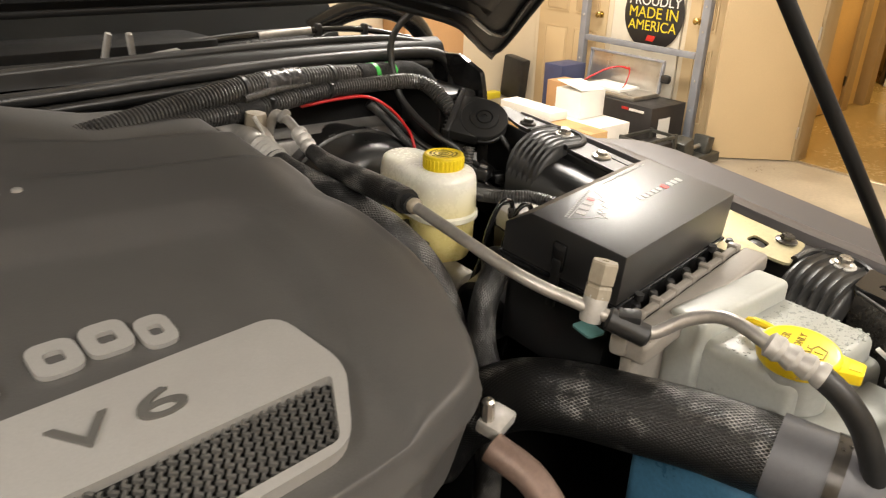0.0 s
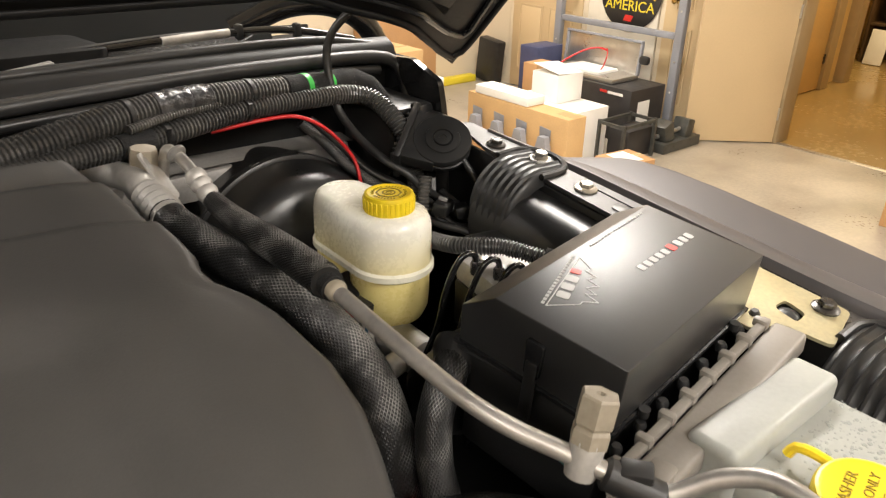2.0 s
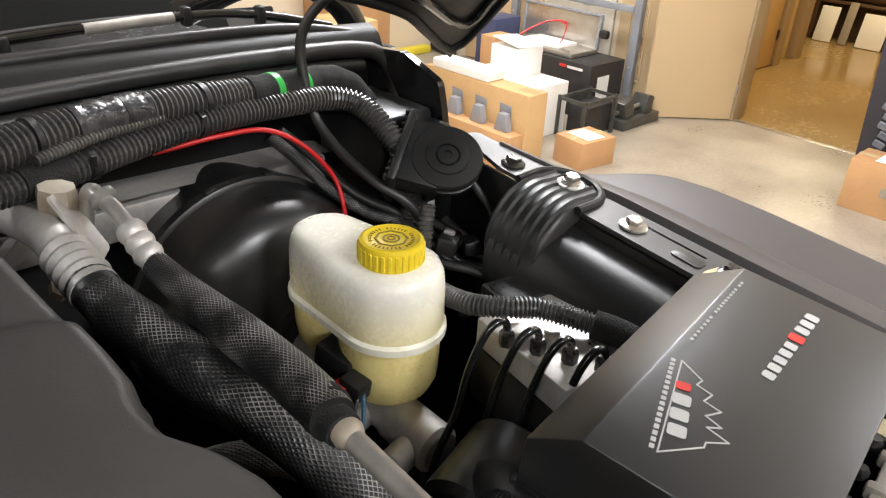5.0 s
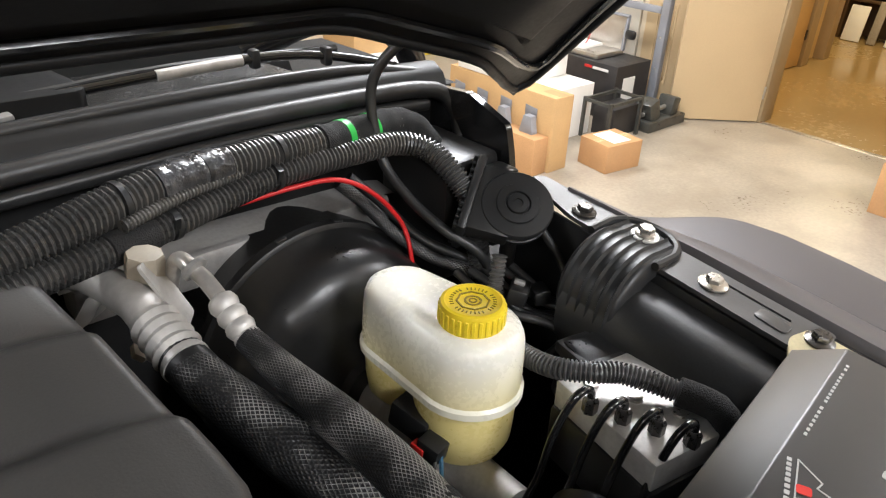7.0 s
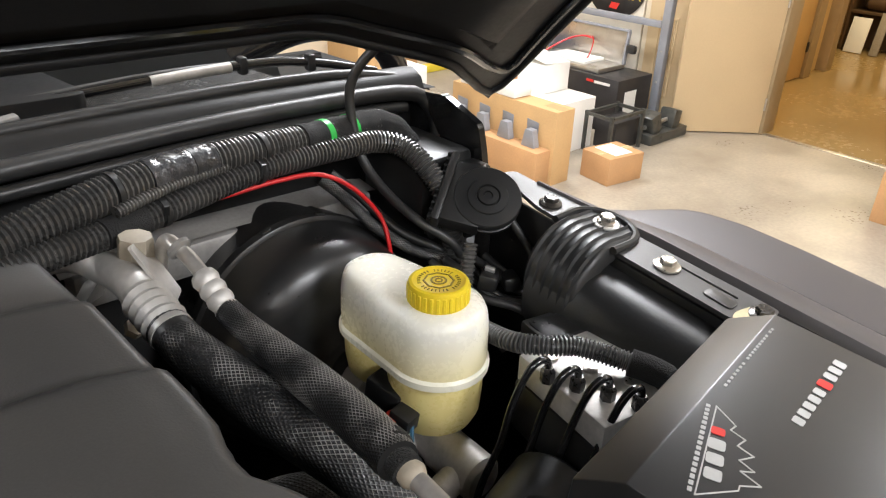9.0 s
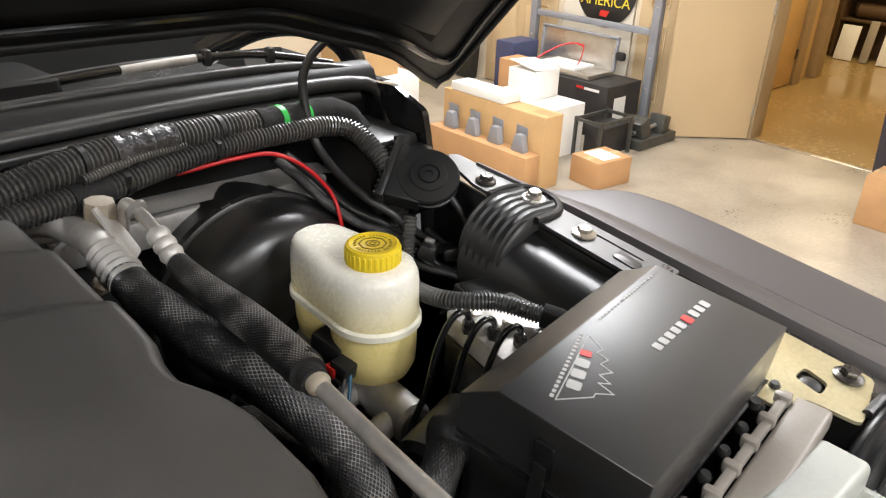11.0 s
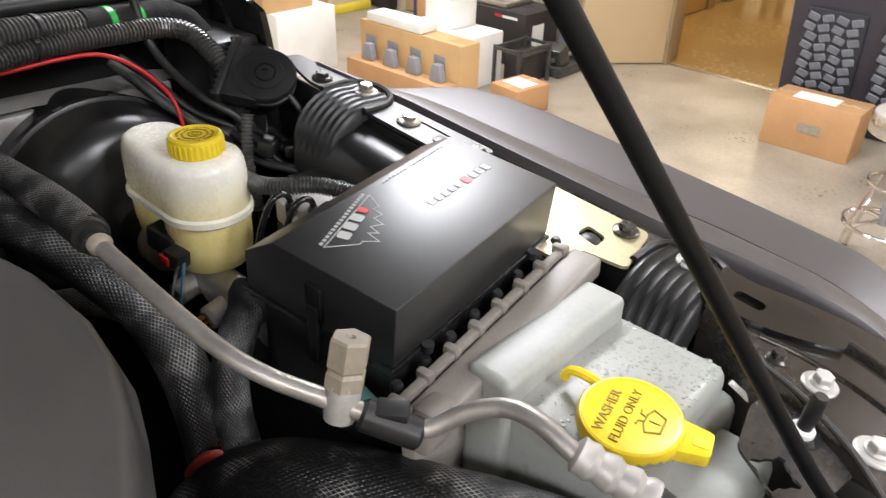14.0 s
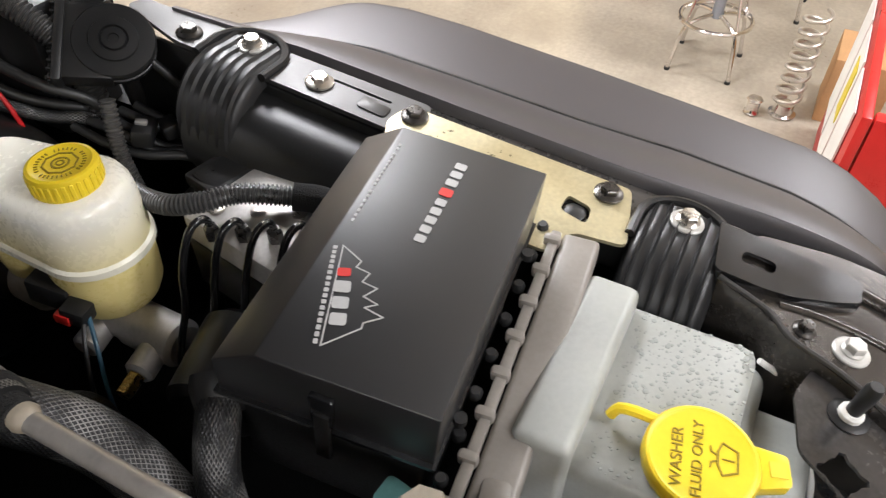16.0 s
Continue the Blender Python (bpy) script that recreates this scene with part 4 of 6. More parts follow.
# air duct between bracket and cover
dc = thing("air_duct", "black moulded plastic duct with a small hole", "duct", (0.66, 0.55, 1.46))
rows = []
for i in range(14):
    y = 0.665 - i * 0.0165
    row = []
    for k in range(17):
        a = math.pi * (k / 16) * 1.3 - 0.35
        rx, rz = 0.047, 0.044
        x = 0.674 + rx * math.cos(a)
        z = slope_z(y) - 0.064 + rz * min(1, math.sin(a) * 1.12)
        row.append((x, y, z))
    rows.append(row)
part("shell", loft(rows), M_PLASTIC, dc)
part("fin", prism([(0, 0), (0.035, 0), (0, 0.016)], -0.001, 0.001, pose(0.69, 0.608, slope_z(0.60) - 0.021, 90, 0, -80)), M_PLASTIC, dc)
# A dark disc on the shell gives the shade of a small hole.
part("hole", lathe([(0.0045, 0), (0.0045, 0.0016), (0.003, 0.0016)], pose(0.691, 0.588, slope_z(0.588) - 0.0208), 14), M_DARK, dc, "small dark disc in place of a hole")

# ---- brake parts ----
bs = thing("brake_booster", "large gloss black vacuum brake booster drum", "brake booster", (0.5, 0.85, 1.412))
BM = pose(0.5, 0.90, 1.412, 90, 0, 0)
part("rear_shell", lathe([(0.117, 0.0), (0.1185, 0.05), (0.1205, 0.057)], BM, 72), M_BOOSTER, bs)
part("clamp_band", lathe([(0.1195, 0.054), (0.1225, 0.057), (0.1225, 0.066), (0.119, 0.068)], BM, 72), M_BOOSTER, bs, "folded seam band")
part("front_shell", lathe([(0.1195, 0.066), (0.117, 0.071), (0.1135, 0.098), (0.108, 0.112), (0.098, 0.122), (0.080, 0.128), (0.045, 0.134), (0.03, 0.142), (0.028, 0.15)], BM, 72), M_BOOSTER, bs)
for a in (48, 78, 105, 140):
    part("crimp_tab", box(0.010, 0.003, 0.006, BM @ pose(0.1225 * math.cos(radians(a)), 0.1225 * math.sin(radians(a)), 0.061, 0, 0, a + 90), 0.001), M_BOOSTER, bs)
part("check_valve", lathe([(0.012, 0.12), (0.012, 0.135), (0.008, 0.138), (0.007, 0.155)], BM @ pose(-0.07, -0.055, 0), 16), M_PLASTIC, bs, "black vacuum valve")
mc = thing("master_cylinder", "cast aluminium brake master cylinder", "master cylinder", (0.505, 0.68, 1.40))
part("barrel", lathe([(0.016, 0), (0.020, 0.004), (0.020, 0.05), (0.018, 0.055), (0.018, 0.13), (0.026, 0.14), (0.026, 0.18)], axis_pose((0.508, 0.585, 1.395), (0.508, 0.78, 1.40)), 24), M_CASTALU, mc)
part("outlet", rod((0.50, 0.605, 1.395), (0.47, 0.60, 1.392), 0.012, 12, 0.003), M_CASTALU, mc)
part("outlet", rod((0.50, 0.66, 1.395), (0.47, 0.655, 1.392), 0.012, 12, 0.003), M_CASTALU, mc)
part("line_nut", lathe([(0.007, 0), (0.007, 0.018)], axis_pose((0.47, 0.60, 1.392), (0.45, 0.597, 1.39)), 6), M_BRASS, mc, "brass line nut")
part("neck", lathe([(0.014, 0), (0.014, 0.02)], pose(0.515, 0.645, 1.40), 18), M_CASTALU, mc)

FC, RC = Vector((0.5185, 0.656)), Vector((0.5125, 0.728))


def egg(rf, rr, k=14):
    """Outline round the front and rear circles of the reservoir."""
    d = (RC - FC).normalized()
    a0 = math.atan2(d.y, d.x)
    pts = [(FC.x + rf * math.cos(a0 + math.pi / 2 + math.pi * i / k), FC.y + rf * math.sin(a0 + math.pi / 2 + math.pi * i / k)) for i in range(k + 1)]
    pts += [(RC.x + rr * math.cos(a0 - math.pi / 2 + math.pi * i / k), RC.y + rr * math.sin(a0 - math.pi / 2 + math.pi * i / k)) for i in range(k + 1)]
    return pts


def stack(levels):
    rows = []
    for z, rf, rr in levels:
        o = egg(rf, rr)
        rows.append([(x, y, z) for x, y in o])
    bm = loft(rows, True)
    f = [bm.verts.new(p) for p in rows[0]]
    bm.faces.new(f)
    f = [bm.verts.new(p) for p in rows[-1]]
    bm.faces.new(f)
    bmesh.ops.remove_doubles(bm, verts=bm.verts, dist=1e-5)
    bmesh.ops.recalc_face_normals(bm, faces=bm.faces)
    return bm


rv = thing("brake_fluid_reservoir", "milky white brake fluid reservoir with a yellow cap", "fluid reservoir", (0.52, 0.69, 1.43))
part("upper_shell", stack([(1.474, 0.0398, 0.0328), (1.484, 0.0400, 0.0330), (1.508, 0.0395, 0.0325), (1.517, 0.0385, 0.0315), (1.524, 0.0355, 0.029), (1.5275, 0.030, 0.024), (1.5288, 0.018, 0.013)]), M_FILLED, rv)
part("seam_flange", stack([(1.4660, 0.0395, 0.032), (1.468, 0.0422, 0.0352), (1.4735, 0.0422, 0.0352), (1.476, 0.0398, 0.0328)]), M_RESERVOIR, rv, "milky welded seam")
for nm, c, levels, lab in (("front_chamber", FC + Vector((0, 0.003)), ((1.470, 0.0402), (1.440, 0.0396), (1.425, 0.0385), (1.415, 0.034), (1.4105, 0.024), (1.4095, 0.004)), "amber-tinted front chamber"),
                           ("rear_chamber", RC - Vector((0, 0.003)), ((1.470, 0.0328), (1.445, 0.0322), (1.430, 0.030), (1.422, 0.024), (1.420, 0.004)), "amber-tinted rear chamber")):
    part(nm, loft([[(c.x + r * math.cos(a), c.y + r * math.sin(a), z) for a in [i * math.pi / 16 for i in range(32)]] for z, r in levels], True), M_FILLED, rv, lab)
cp = part("cap", lathe([(0.0225, 1.527), (0.0242, 1.5285), (0.0242, 1.5425), (0.0233, 1.5448), (0.021, 1.5455), (0.0195, 1.5445), (0.004, 1.5445)], pose(FC.x - 0.002, FC.y, 0), 48), M_YELLOWCAP, rv, "yellow ribbed screw cap")
for k in range(30):
    a = k * math.pi / 15
    part("grip_rib", box(0.0014, 0.0030, 0.0125, pose(FC.x - 0.002 + 0.0243 * math.cos(a), FC.y + 0.0243 * math.sin(a), 1.5355, 0, 0, math.degrees(a)), 0.0005, 1), M_YELLOWCAP, cp)
cm = pose(FC.x - 0.002, FC.y, 1.5447, 0, 0, 30)
hexo = [(0.0118 * math.cos(math.radians(22.5 + 45 * i)), 0.0118 * math.sin(math.radians(22.5 + 45 * i))) for i in range(8)]
part("embossed_mark", strip(hexo + hexo[:1], 0.0012, cm, 0.0008), M_CAPINK, cp, "embossed octagon")
part("embossed_mark", holed([(0.0065 * math.cos(i * math.pi / 12), 0.0065 * math.sin(i * math.pi / 12)) for i in range(24)], [[(0.005 * math.cos(i * math.pi / 12), 0.005 * math.sin(i * math.pi / 12)) for i in range(24)]], 0, 0.0004, cm), M_CAPINK, cp, "embossed ring")
part("embossed_mark", holed([(0.0032 * math.cos(i * math.pi / 12), 0.0032 * math.sin(i * math.pi / 12)) for i in range(24)], [[(0.002 * math.cos(i * math.pi / 12), 0.002 * math.sin(i * math.pi / 12)) for i in range(24)]], 0, 0.0004, cm), M_CAPINK, cp, "embossed ring")
for k in range(34):
    a = k * 2 * math.pi / 34
    if k % 9 != 4:
        part("print_bar", box(0.0008, 0.0026, 0.0005, cm @ pose(0.0158 * math.cos(a), 0.0158 * math.sin(a), 0.0002, 0, 0, math.degrees(a) + 90)), M_CAPINK, cp, "unreadable embossed print")
cn = thing("level_sensor_plug", "black sensor plug with a red lock tab and wires", "connector", (0.47, 0.66, 1.44))
part("body", box(0.022, 0.035, 0.024, pose(0.482, 0.675, 1.442, 10, 0, 12), 0.003), M_PLASTIC, cn)
part("body", box(0.016, 0.02, 0.016, pose(0.474, 0.645, 1.438, 10, 0, 12), 0.002), M_PLASTIC, cn)
part("lock_tab", box(0.008, 0.012, 0.010, pose(0.467, 0.652, 1.436, 10, 0, 12), 0.001), M_RED, cn, "red lock tab")
part("wire", tube([(0.476, 0.637, 1.435), (0.462, 0.62, 1.42), (0.45, 0.61, 1.39), (0.45, 0.62, 1.33)], 0.0018, 6), M_BLUELIQ, cn)
part("wire", tube([(0.472, 0.638, 1.436), (0.456, 0.625, 1.422), (0.442, 0.615, 1.39), (0.44, 0.62, 1.33)], 0.0018, 6), M_RUBBER, cn)

# brake pressure block and lines
ab = thing("brake_pressure_block", "machined aluminium brake pressure block with a black motor", "valve block", (0.575, 0.55, 1.44))
part("block", box(0.085, 0.10, 0.024, pose(0.592, 0.548, 1.473, 0, 0, -10), 0.002), M_CASTALU, ab)
part("housing", box(0.09, 0.105, 0.05, pose(0.594, 0.548, 1.435, 0, 0, -10), 0.004), M_PLASTIC, ab, "black lower housing")
for k in range(3):
    part("bore_plug", lathe([(0.006, 0), (0.006, 0.002), (0.004, 0.0025)], pose(0.575 + 0.012 * k, 0.585 - 0.03 * k, 1.485), 14), M_BOLT, ab)
part("motor", rod((0.53, 0.53, 1.42), (0.46, 0.515, 1.41), 0.036, 28, 0.006), M_PLASTIC, ab, "black motor can")
part("top_pad", box(0.05, 0.07, 0.012, pose(0.615, 0.60, 1.478, 0, 0, -12), 0.003), M_RUBBER, ab)
for k in range(4):
    p = Vector((0.551 + 0.009 * k, 0.568 - 0.0215 * k, 1.484))
    ln = thing("brake_line", "thin black bent brake line with a union nut", "brake line", p, "brake lines")
    part("union_nut", lathe([(0.0058, 0), (0.0058, 0.010), (0.004, 0.013)], pose(*p), 6), M_BOLTDARK, ln)
    q = p + Vector((-0.052 - 0.004 * k, 0.012, -0.085))
    part("line", tube([p + Vector((0, 0, 0.008)), p + Vector((-0.001, 0, 0.017)), p + Vector((-0.006, 0, 0.0225)), p + Vector((-0.014, 0.001, 0.0225)), p + Vector((-0.022, 0.003, 0.013)), p + Vector((-0.031, 0.006, -0.012)), (p + q) / 2 + Vector((-0.012, 0.002, -0.004)), q, q + Vector((-0.012, 0.002, -0.06))], 0.0030, 10, 0.004), M_GLOSS, ln)

# ---- fuse box cover ----
bx, by, bz = Vector((0.9919, 0.1108, 0.0629)), Vector((-0.1173, 0.9867, 0.1125)), Vector((-0.0496, -0.1190, 0.9917))
bxm = Matrix(((bx.x, by.x, bz.x, 0.4526), (bx.y, by.y, bz.y, 0.3293), (bx.z, by.z, bz.z, 1.5511), (0, 0, 0, 1)))
BL, BW = 0.1873, 0.0990
fb = thing("fuse_box_cover", "satin black sheet-metal cover with white and red print", "metal cover", (0.55, 0.41, 1.50))
prof = [(0, -0.049), (0, 0.0), (BW, 0.0), (BW + 0.027, -0.020), (BW + 0.027, -0.060)]
bm = bmesh.new()
va = [bm.verts.new((-0.004 * max(0, y / BW), y, z)) for y, z in prof]
vb = [bm.verts.new((BL, y, z)) for y, z in prof]
bm.faces.new(va)
bm.faces.new(vb[::-1])
for i in range(5):
    j = (i + 1) % 5
    bm.faces.new((va[j], va[i], vb[i], vb[j]))
bmesh.ops.recalc_face_normals(bm, faces=bm.faces)
bmesh.ops.bevel(bm, geom=bm.edges[:], offset=0.0011, segments=3, profile=0.5, affect="EDGES")
bm.transform(bxm)
part("shell", bm, M_BOXMETAL, fb, deg=25)
part("hem", prism([(-0.003, -0.002), (BL + 0.002, -0.002), (BL + 0.002, BW + 0.029), (-0.008, BW + 0.029)], -0.0525, -0.0495, bxm), M_GLOSS, fb, "folded lower lip")
tm = bxm @ pose(0, 0, 0.0002)
zig = [(0.0787, 0.0900), (0.0726, 0.0760), (0.0677, 0.0768), (0.0667, 0.0681), (0.0598, 0.0695), (0.0589, 0.0602), (0.0512, 0.0648), (0.0494, 0.0559), (0.0448, 0.0614), (0.0430, 0.0498), (0.0358, 0.0578), (0.0323, 0.0572), (0.0146, 0.0717), (0.0787, 0.0900)]
part("printed_outline", strip(zig, 0.0008, tm, 0.0003), M_PRINT, fb, "white zigzag mountain outline")


def print_bars(a, b, n, high, material, gaps=(), thick=0.62):
    """A row of plain marks between two points of the cover's top."""
    a, b = Vector((*a, 0)), Vector((*b, 0))
    d = (b - a) / n
    ang = math.degrees(math.atan2(d.y, d.x))
    for i in range(n):
        if i not in gaps:
            c = a + d * (i + 0.5)
            part("print_mark", prism(rounded([(-d.length * thick / 2, -high / 2), (d.length * thick / 2, -high / 2), (d.length * thick / 2, high / 2), (-d.length * thick / 2, high / 2)], high * 0.18, 2), 0, 0.0003, tm @ pose(c.x, c.y, 0, 0, 0, ang)), material, fb, "plain printed mark")


print_bars((0.1717, 0.0514), (0.1480, 0.0520), 3, 0.0076, M_PRINT, thick=0.72)
print_bars((0.1470, 0.0520), (0.1385, 0.0520), 1, 0.0084, M_RED_INK, thick=0.78)
print_bars((0.1375, 0.0520), (0.0980, 0.0527), 5, 0.0066, M_PRINT, thick=0.72)
print_bars((0.0650, 0.0825), (0.0585, 0.0800), 1, 0.0074, M_RED_INK, thick=0.8)
print_bars((0.0575, 0.0795), (0.0275, 0.0690), 3, 0.0090, M_PRINT, thick=0.72)
print_bars((0.0772, 0.0940), (0.0640, 0.0900), 4, 0.0024, M_PRINT, thick=0.7)
print_bars((0.0640, 0.0900), (0.0300, 0.0795), 9, 0.0026, M_PRINT, thick=0.66)
print_bars((0.0300, 0.0795), (0.0138, 0.0745), 4, 0.0024, M_PRINT, thick=0.7)
print_bars((0.1714, 0.0940), (0.1640, 0.0940), 2, 0.0017, M_PRINT, thick=0.6)
print_bars((0.1620, 0.0940), (0.1290, 0.0938), 9, 0.0017, M_PRINT, thick=0.58)
print_bars((0.1260, 0.0938), (0.0964, 0.0935), 7, 0.0017, M_PRINT, thick=0.58)
lt = part("latch", prism(rounded([(-0.007, -0.012), (0.007, -0.012), (0.006, 0.016), (-0.006, 0.016)], 0.002), 0.0, 0.0035, bxm @ pose(-0.003, 0.062, -0.026, 0, -90, 0) @ pose(0, 0, 0, 0, 0, 90), 0.0008), M_GLOSS, fb, "glossy black latch tab")
part("latch_strap", box(0.004, 0.009, 0.05, bxm @ pose(-0.006, 0.062, -0.055), 0.001), M_PLASTIC, fb)
for u in (0.03, 0.16):
    part("rubber_foot", lathe([(0.004, 0), (0.004, 0.006)], bxm @ pose(u, -0.004, -0.053), 12), M_RUBBER, fb)

# fuse tray below the cover
ft = thing("fuse_tray", "grey plastic fuse tray edge with moulded clips", "fuse box", (0.55, 0.37, 1.40))
part("tub", box(0.18, 0.12, 0.10, bxm @ pose(0.093, 0.064, -0.104), 0.006), M_PLASTIC, ft, "black tub under the cover")
A, B = Vector((0.432, 0.310, 1.487)), Vector((0.650, 0.333, 1.505))
sx = (B - A).normalized()
tray = Matrix.Translation((A + B) / 2) @ (sx.to_track_quat("X", "Z").to_matrix().to_4x4())
LEN = (B - A).length
part("beam", box(LEN, 0.026, 0.018, tray @ pose(0, -0.0105, -0.004), 0.004, 3), M_GREYTRAY, ft)
part("hinge_strip", box(LEN - 0.006, 0.007, 0.006, tray @ pose(0, 0.007, 0.004), 0.0015), M_GREYTRAY, ft)
part("lower_wall", box(LEN - 0.01, 0.012, 0.10, tray @ pose(0, -0.004, -0.062), 0.003), M_GREYTRAY, ft)
for k in range(8):
    u = -LEN / 2 + 0.012 + k * (LEN - 0.024) / 7
    part("clip", box(0.007, 0.012, 0.0105, tray @ pose(u, 0.008, 0.005), 0.0025), M_GREYTRAY, ft)
    part("peg", lathe([(0.004, 0), (0.0045, 0.004), (0.003, 0.007)], tray @ pose(u + 0.012, 0.018, 0.0), 10), M_RUBBER, ft)
part("end_block", box(0.026, 0.018, 0.022, pose(0.455, 0.300, 1.486, 0, 8, 12), 0.004), M_GREYTRAY, ft, "worn grey end bracket")
part("end_hook", box(0.02, 0.016, 0.02, pose(0.436, 0.311, 1.487, 0, 0, 20), 0.005), M_GREYTRAY, ft)

# ---- washer tank ----
wt = thing("washer_fluid_tank", "milky white washer fluid tank with condensation drops", "fluid tank", (0.56, 0.24, 1.25))


def soft_block(x0, x1, y0, y1, z0, z1, taper=0.0, bevel=0.010):
    bm = bmesh.new()
    bmesh.ops.create_cube(bm, size=1.0)
    for v in bm.verts:
        k = 1 if v.co.z > 0 else 0
        v.co = Vector(((x0 + x1) / 2 + v.co.x * (x1 - x0 - taper * k), (y0 + y1) / 2 + v.co.y * (y1 - y0 - taper * k), z0 if not k else z1))
    bmesh.ops.bevel(bm, geom=bm.edges[:], offset=bevel, segments=4, profile=0.5, affect="EDGES", clamp_overlap=True)
    return bm


part("body", soft_block(0.494, 0.637, 0.188, 0.300, 1.2, 1.484, 0.008, 0.010), M_WASHER, wt)
part("rear_ridge", soft_block(0.489, 0.632, 0.270, 0.311, 1.2, 1.503, 0.006, 0.006), M_WASHER, wt)
part("front_bulge", soft_block(0.486, 0.622, 0.137, 0.205, 1.2, 1.452, 0.012, 0.012), M_WASHER, wt)
part("side_bulge", soft_block(0.560, 0.6445, 0.176, 0.262, 1.2, 1.462, 0.010, 0.012), M_WASHER, wt)
part("fluid_zone", soft_block(0.4855, 0.6385, 0.136, 0.3205, 1.195, 1.375, 0.0, 0.012), M_BLUELIQ, wt, "blue fluid showing through the tank")
part("neck", lathe([(0.027, 1.455), (0.027, 1.488), (0.029, 1.489), (0.029, 1.495)], pose(0.526, 0.208, 0), 28), M_WASHER, wt)
wtop = pose(0.5275, 0.210, 1.4945, 3, -4, 0)
wcp = part("cap", lathe([(0.030, -0.006), (0.0315, -0.003), (0.0315, 0.0035), (0.0302, 0.0055), (0.0285, 0.006), (0.0265, 0.0052), (0.004, 0.0052)], wtop, 48), M_YELLOWCAP, wt, "yellow snap cap with embossed print")
part("tab", prism(rounded([(0.026, -0.013), (0.047, -0.009), (0.047, 0.009), (0.026, 0.013)], 0.003), -0.006, 0.003, wtop @ pose(0, 0, 0, 0, 0, -72), 0.0015), M_YELLOWCAP, wcp)
part("tab_slot", box(0.009, 0.009, 0.001, wtop @ pose(0, 0, 0, 0, 0, -72) @ pose(0.0405, 0, 0.0031)), M_YELLOW_INK, wcp)
part("tether", tube([wtop @ Vector(p) for p in ((0.012, 0.028, 0.001), (0.011, 0.040, 0.002), (0.010, 0.049, 0.0), (0.008, 0.052, -0.007))], 0.0034, 8), M_YELLOWCAP, wcp, "yellow hooked strap")
ta = 12.0
part("lettering", words("WASHER", 0.0088, wtop @ pose(-0.006, 0.0125, 0.0054, 0, 0, ta), 0.0004), M_CAPINK, wcp, "embossed lettering")
part("lettering", words("FLUID ONLY", 0.0080, wtop @ pose(-0.002, 0.0022, 0.0054, 0, 0, ta), 0.0004), M_CAPINK, wcp, "embossed lettering")
gm = wtop @ pose(0.004, -0.013, 0.0054, 0, 0, ta)
part("wiper_mark", strip([(-0.006, -0.005), (0.006, -0.005), (0.0095, 0.003), (0.004, 0.0055), (-0.004, 0.0055), (-0.0095, 0.003), (-0.006, -0.005)], 0.0009, gm, 0.0008), M_CAPINK, wcp, "embossed windscreen mark")
part("wiper_mark", strip([(0, -0.003), (0, -0.001), (0, 0.001), (0, 0.003)], 0.0007, gm, 0.0008), M_CAPINK, wcp, "embossed spray mark")
for s_ in (-1, 1):
    part("wiper_mark", strip([(s_ * 0.002, 0.0065), (s_ * 0.003, 0.009), (s_ * 0.006, 0.0095)], 0.0008, gm, 0.0008), M_CAPINK, wcp, "embossed spray mark")
rnd = random.Random(7)
bm = bmesh.new()
k = 0
while k < 430:
    x, y = rnd.uniform(0.500, 0.628), rnd.uniform(0.194, 0.268)
    if (x - 0.5275) ** 2 + (y - 0.21) ** 2 < 0.034 ** 2 or (x < 0.552 and rnd.random() < 0.5):
        continue
    r = rnd.choice((0.0005, 0.0006, 0.0007, 0.0008, 0.0010, 0.0013, 0.0019)) * rnd.uniform(0.7, 1.1)
    add_lathe(bm, [(r, -0.0003), (r * 0.85, r * 0.10), (r * 0.4, r * 0.17)], pose(x, y, 1.4841), 10)
    k += 1
drops = part("condensation", bm, M_DROP, wt, "beads of condensation")
drops["kind"] = "stuff"

# ---- hoses and pipes ----
ho = thing("suction_hose", "thick braided black hose with aluminium crimp and service port", "hose", (0.33, 0.7, 1.55))
part("sleeve", tube([(0.3255, 0.702, 1.553), (0.328, 0.682, 1.549), (0.337, 0.65, 1.541), (0.352, 0.60, 1.53), (0.372, 0.555, 1.512), (0.390, 0.52, 1.48), (0.394, 0.49, 1.44), (0.392, 0.47, 1.38), (0.38, 0.45, 1.30)], lambda s: 0.0142 + 0.0043 * min(1, s / 0.09), 20), M_BRAID_F, ho)
part("sleeve_end", tube([(0.3245, 0.708, 1.5545), (0.3265, 0.694, 1.5515), (0.3285, 0.679, 1.5485)], 0.0146, 20), M_RUBBER, ho)
ax = axis_pose((0.3222, 0.7430, 1.5640), (0.3252, 0.702, 1.5535)) @ Matrix.Diagonal((0.82, 0.82, 1, 1))
part("crimp", lathe([(0.013, 0.0), (0.0175, 0.003)] + [p for i in range(4) for p in ((0.0180, 0.005 + i * 0.0085), (0.0195, 0.0075 + i * 0.0085), (0.0180, 0.010 + i * 0.0085), (0.0168, 0.0118 + i * 0.0085))] + [(0.0185, 0.041), (0.0185, 0.044)], ax, 32), M_CASTALU, ho, "ribbed aluminium crimp")
part("port_body", lathe([(0.010, 0), (0.0125, 0.004), (0.0125, 0.02), (0.0095, 0.024), (0.0095, 0.034)], axis_pose((0.326, 0.780, 1.545), (0.333, 0.772, 1.58)), 18), M_CASTALU, ho, "aluminium service port")
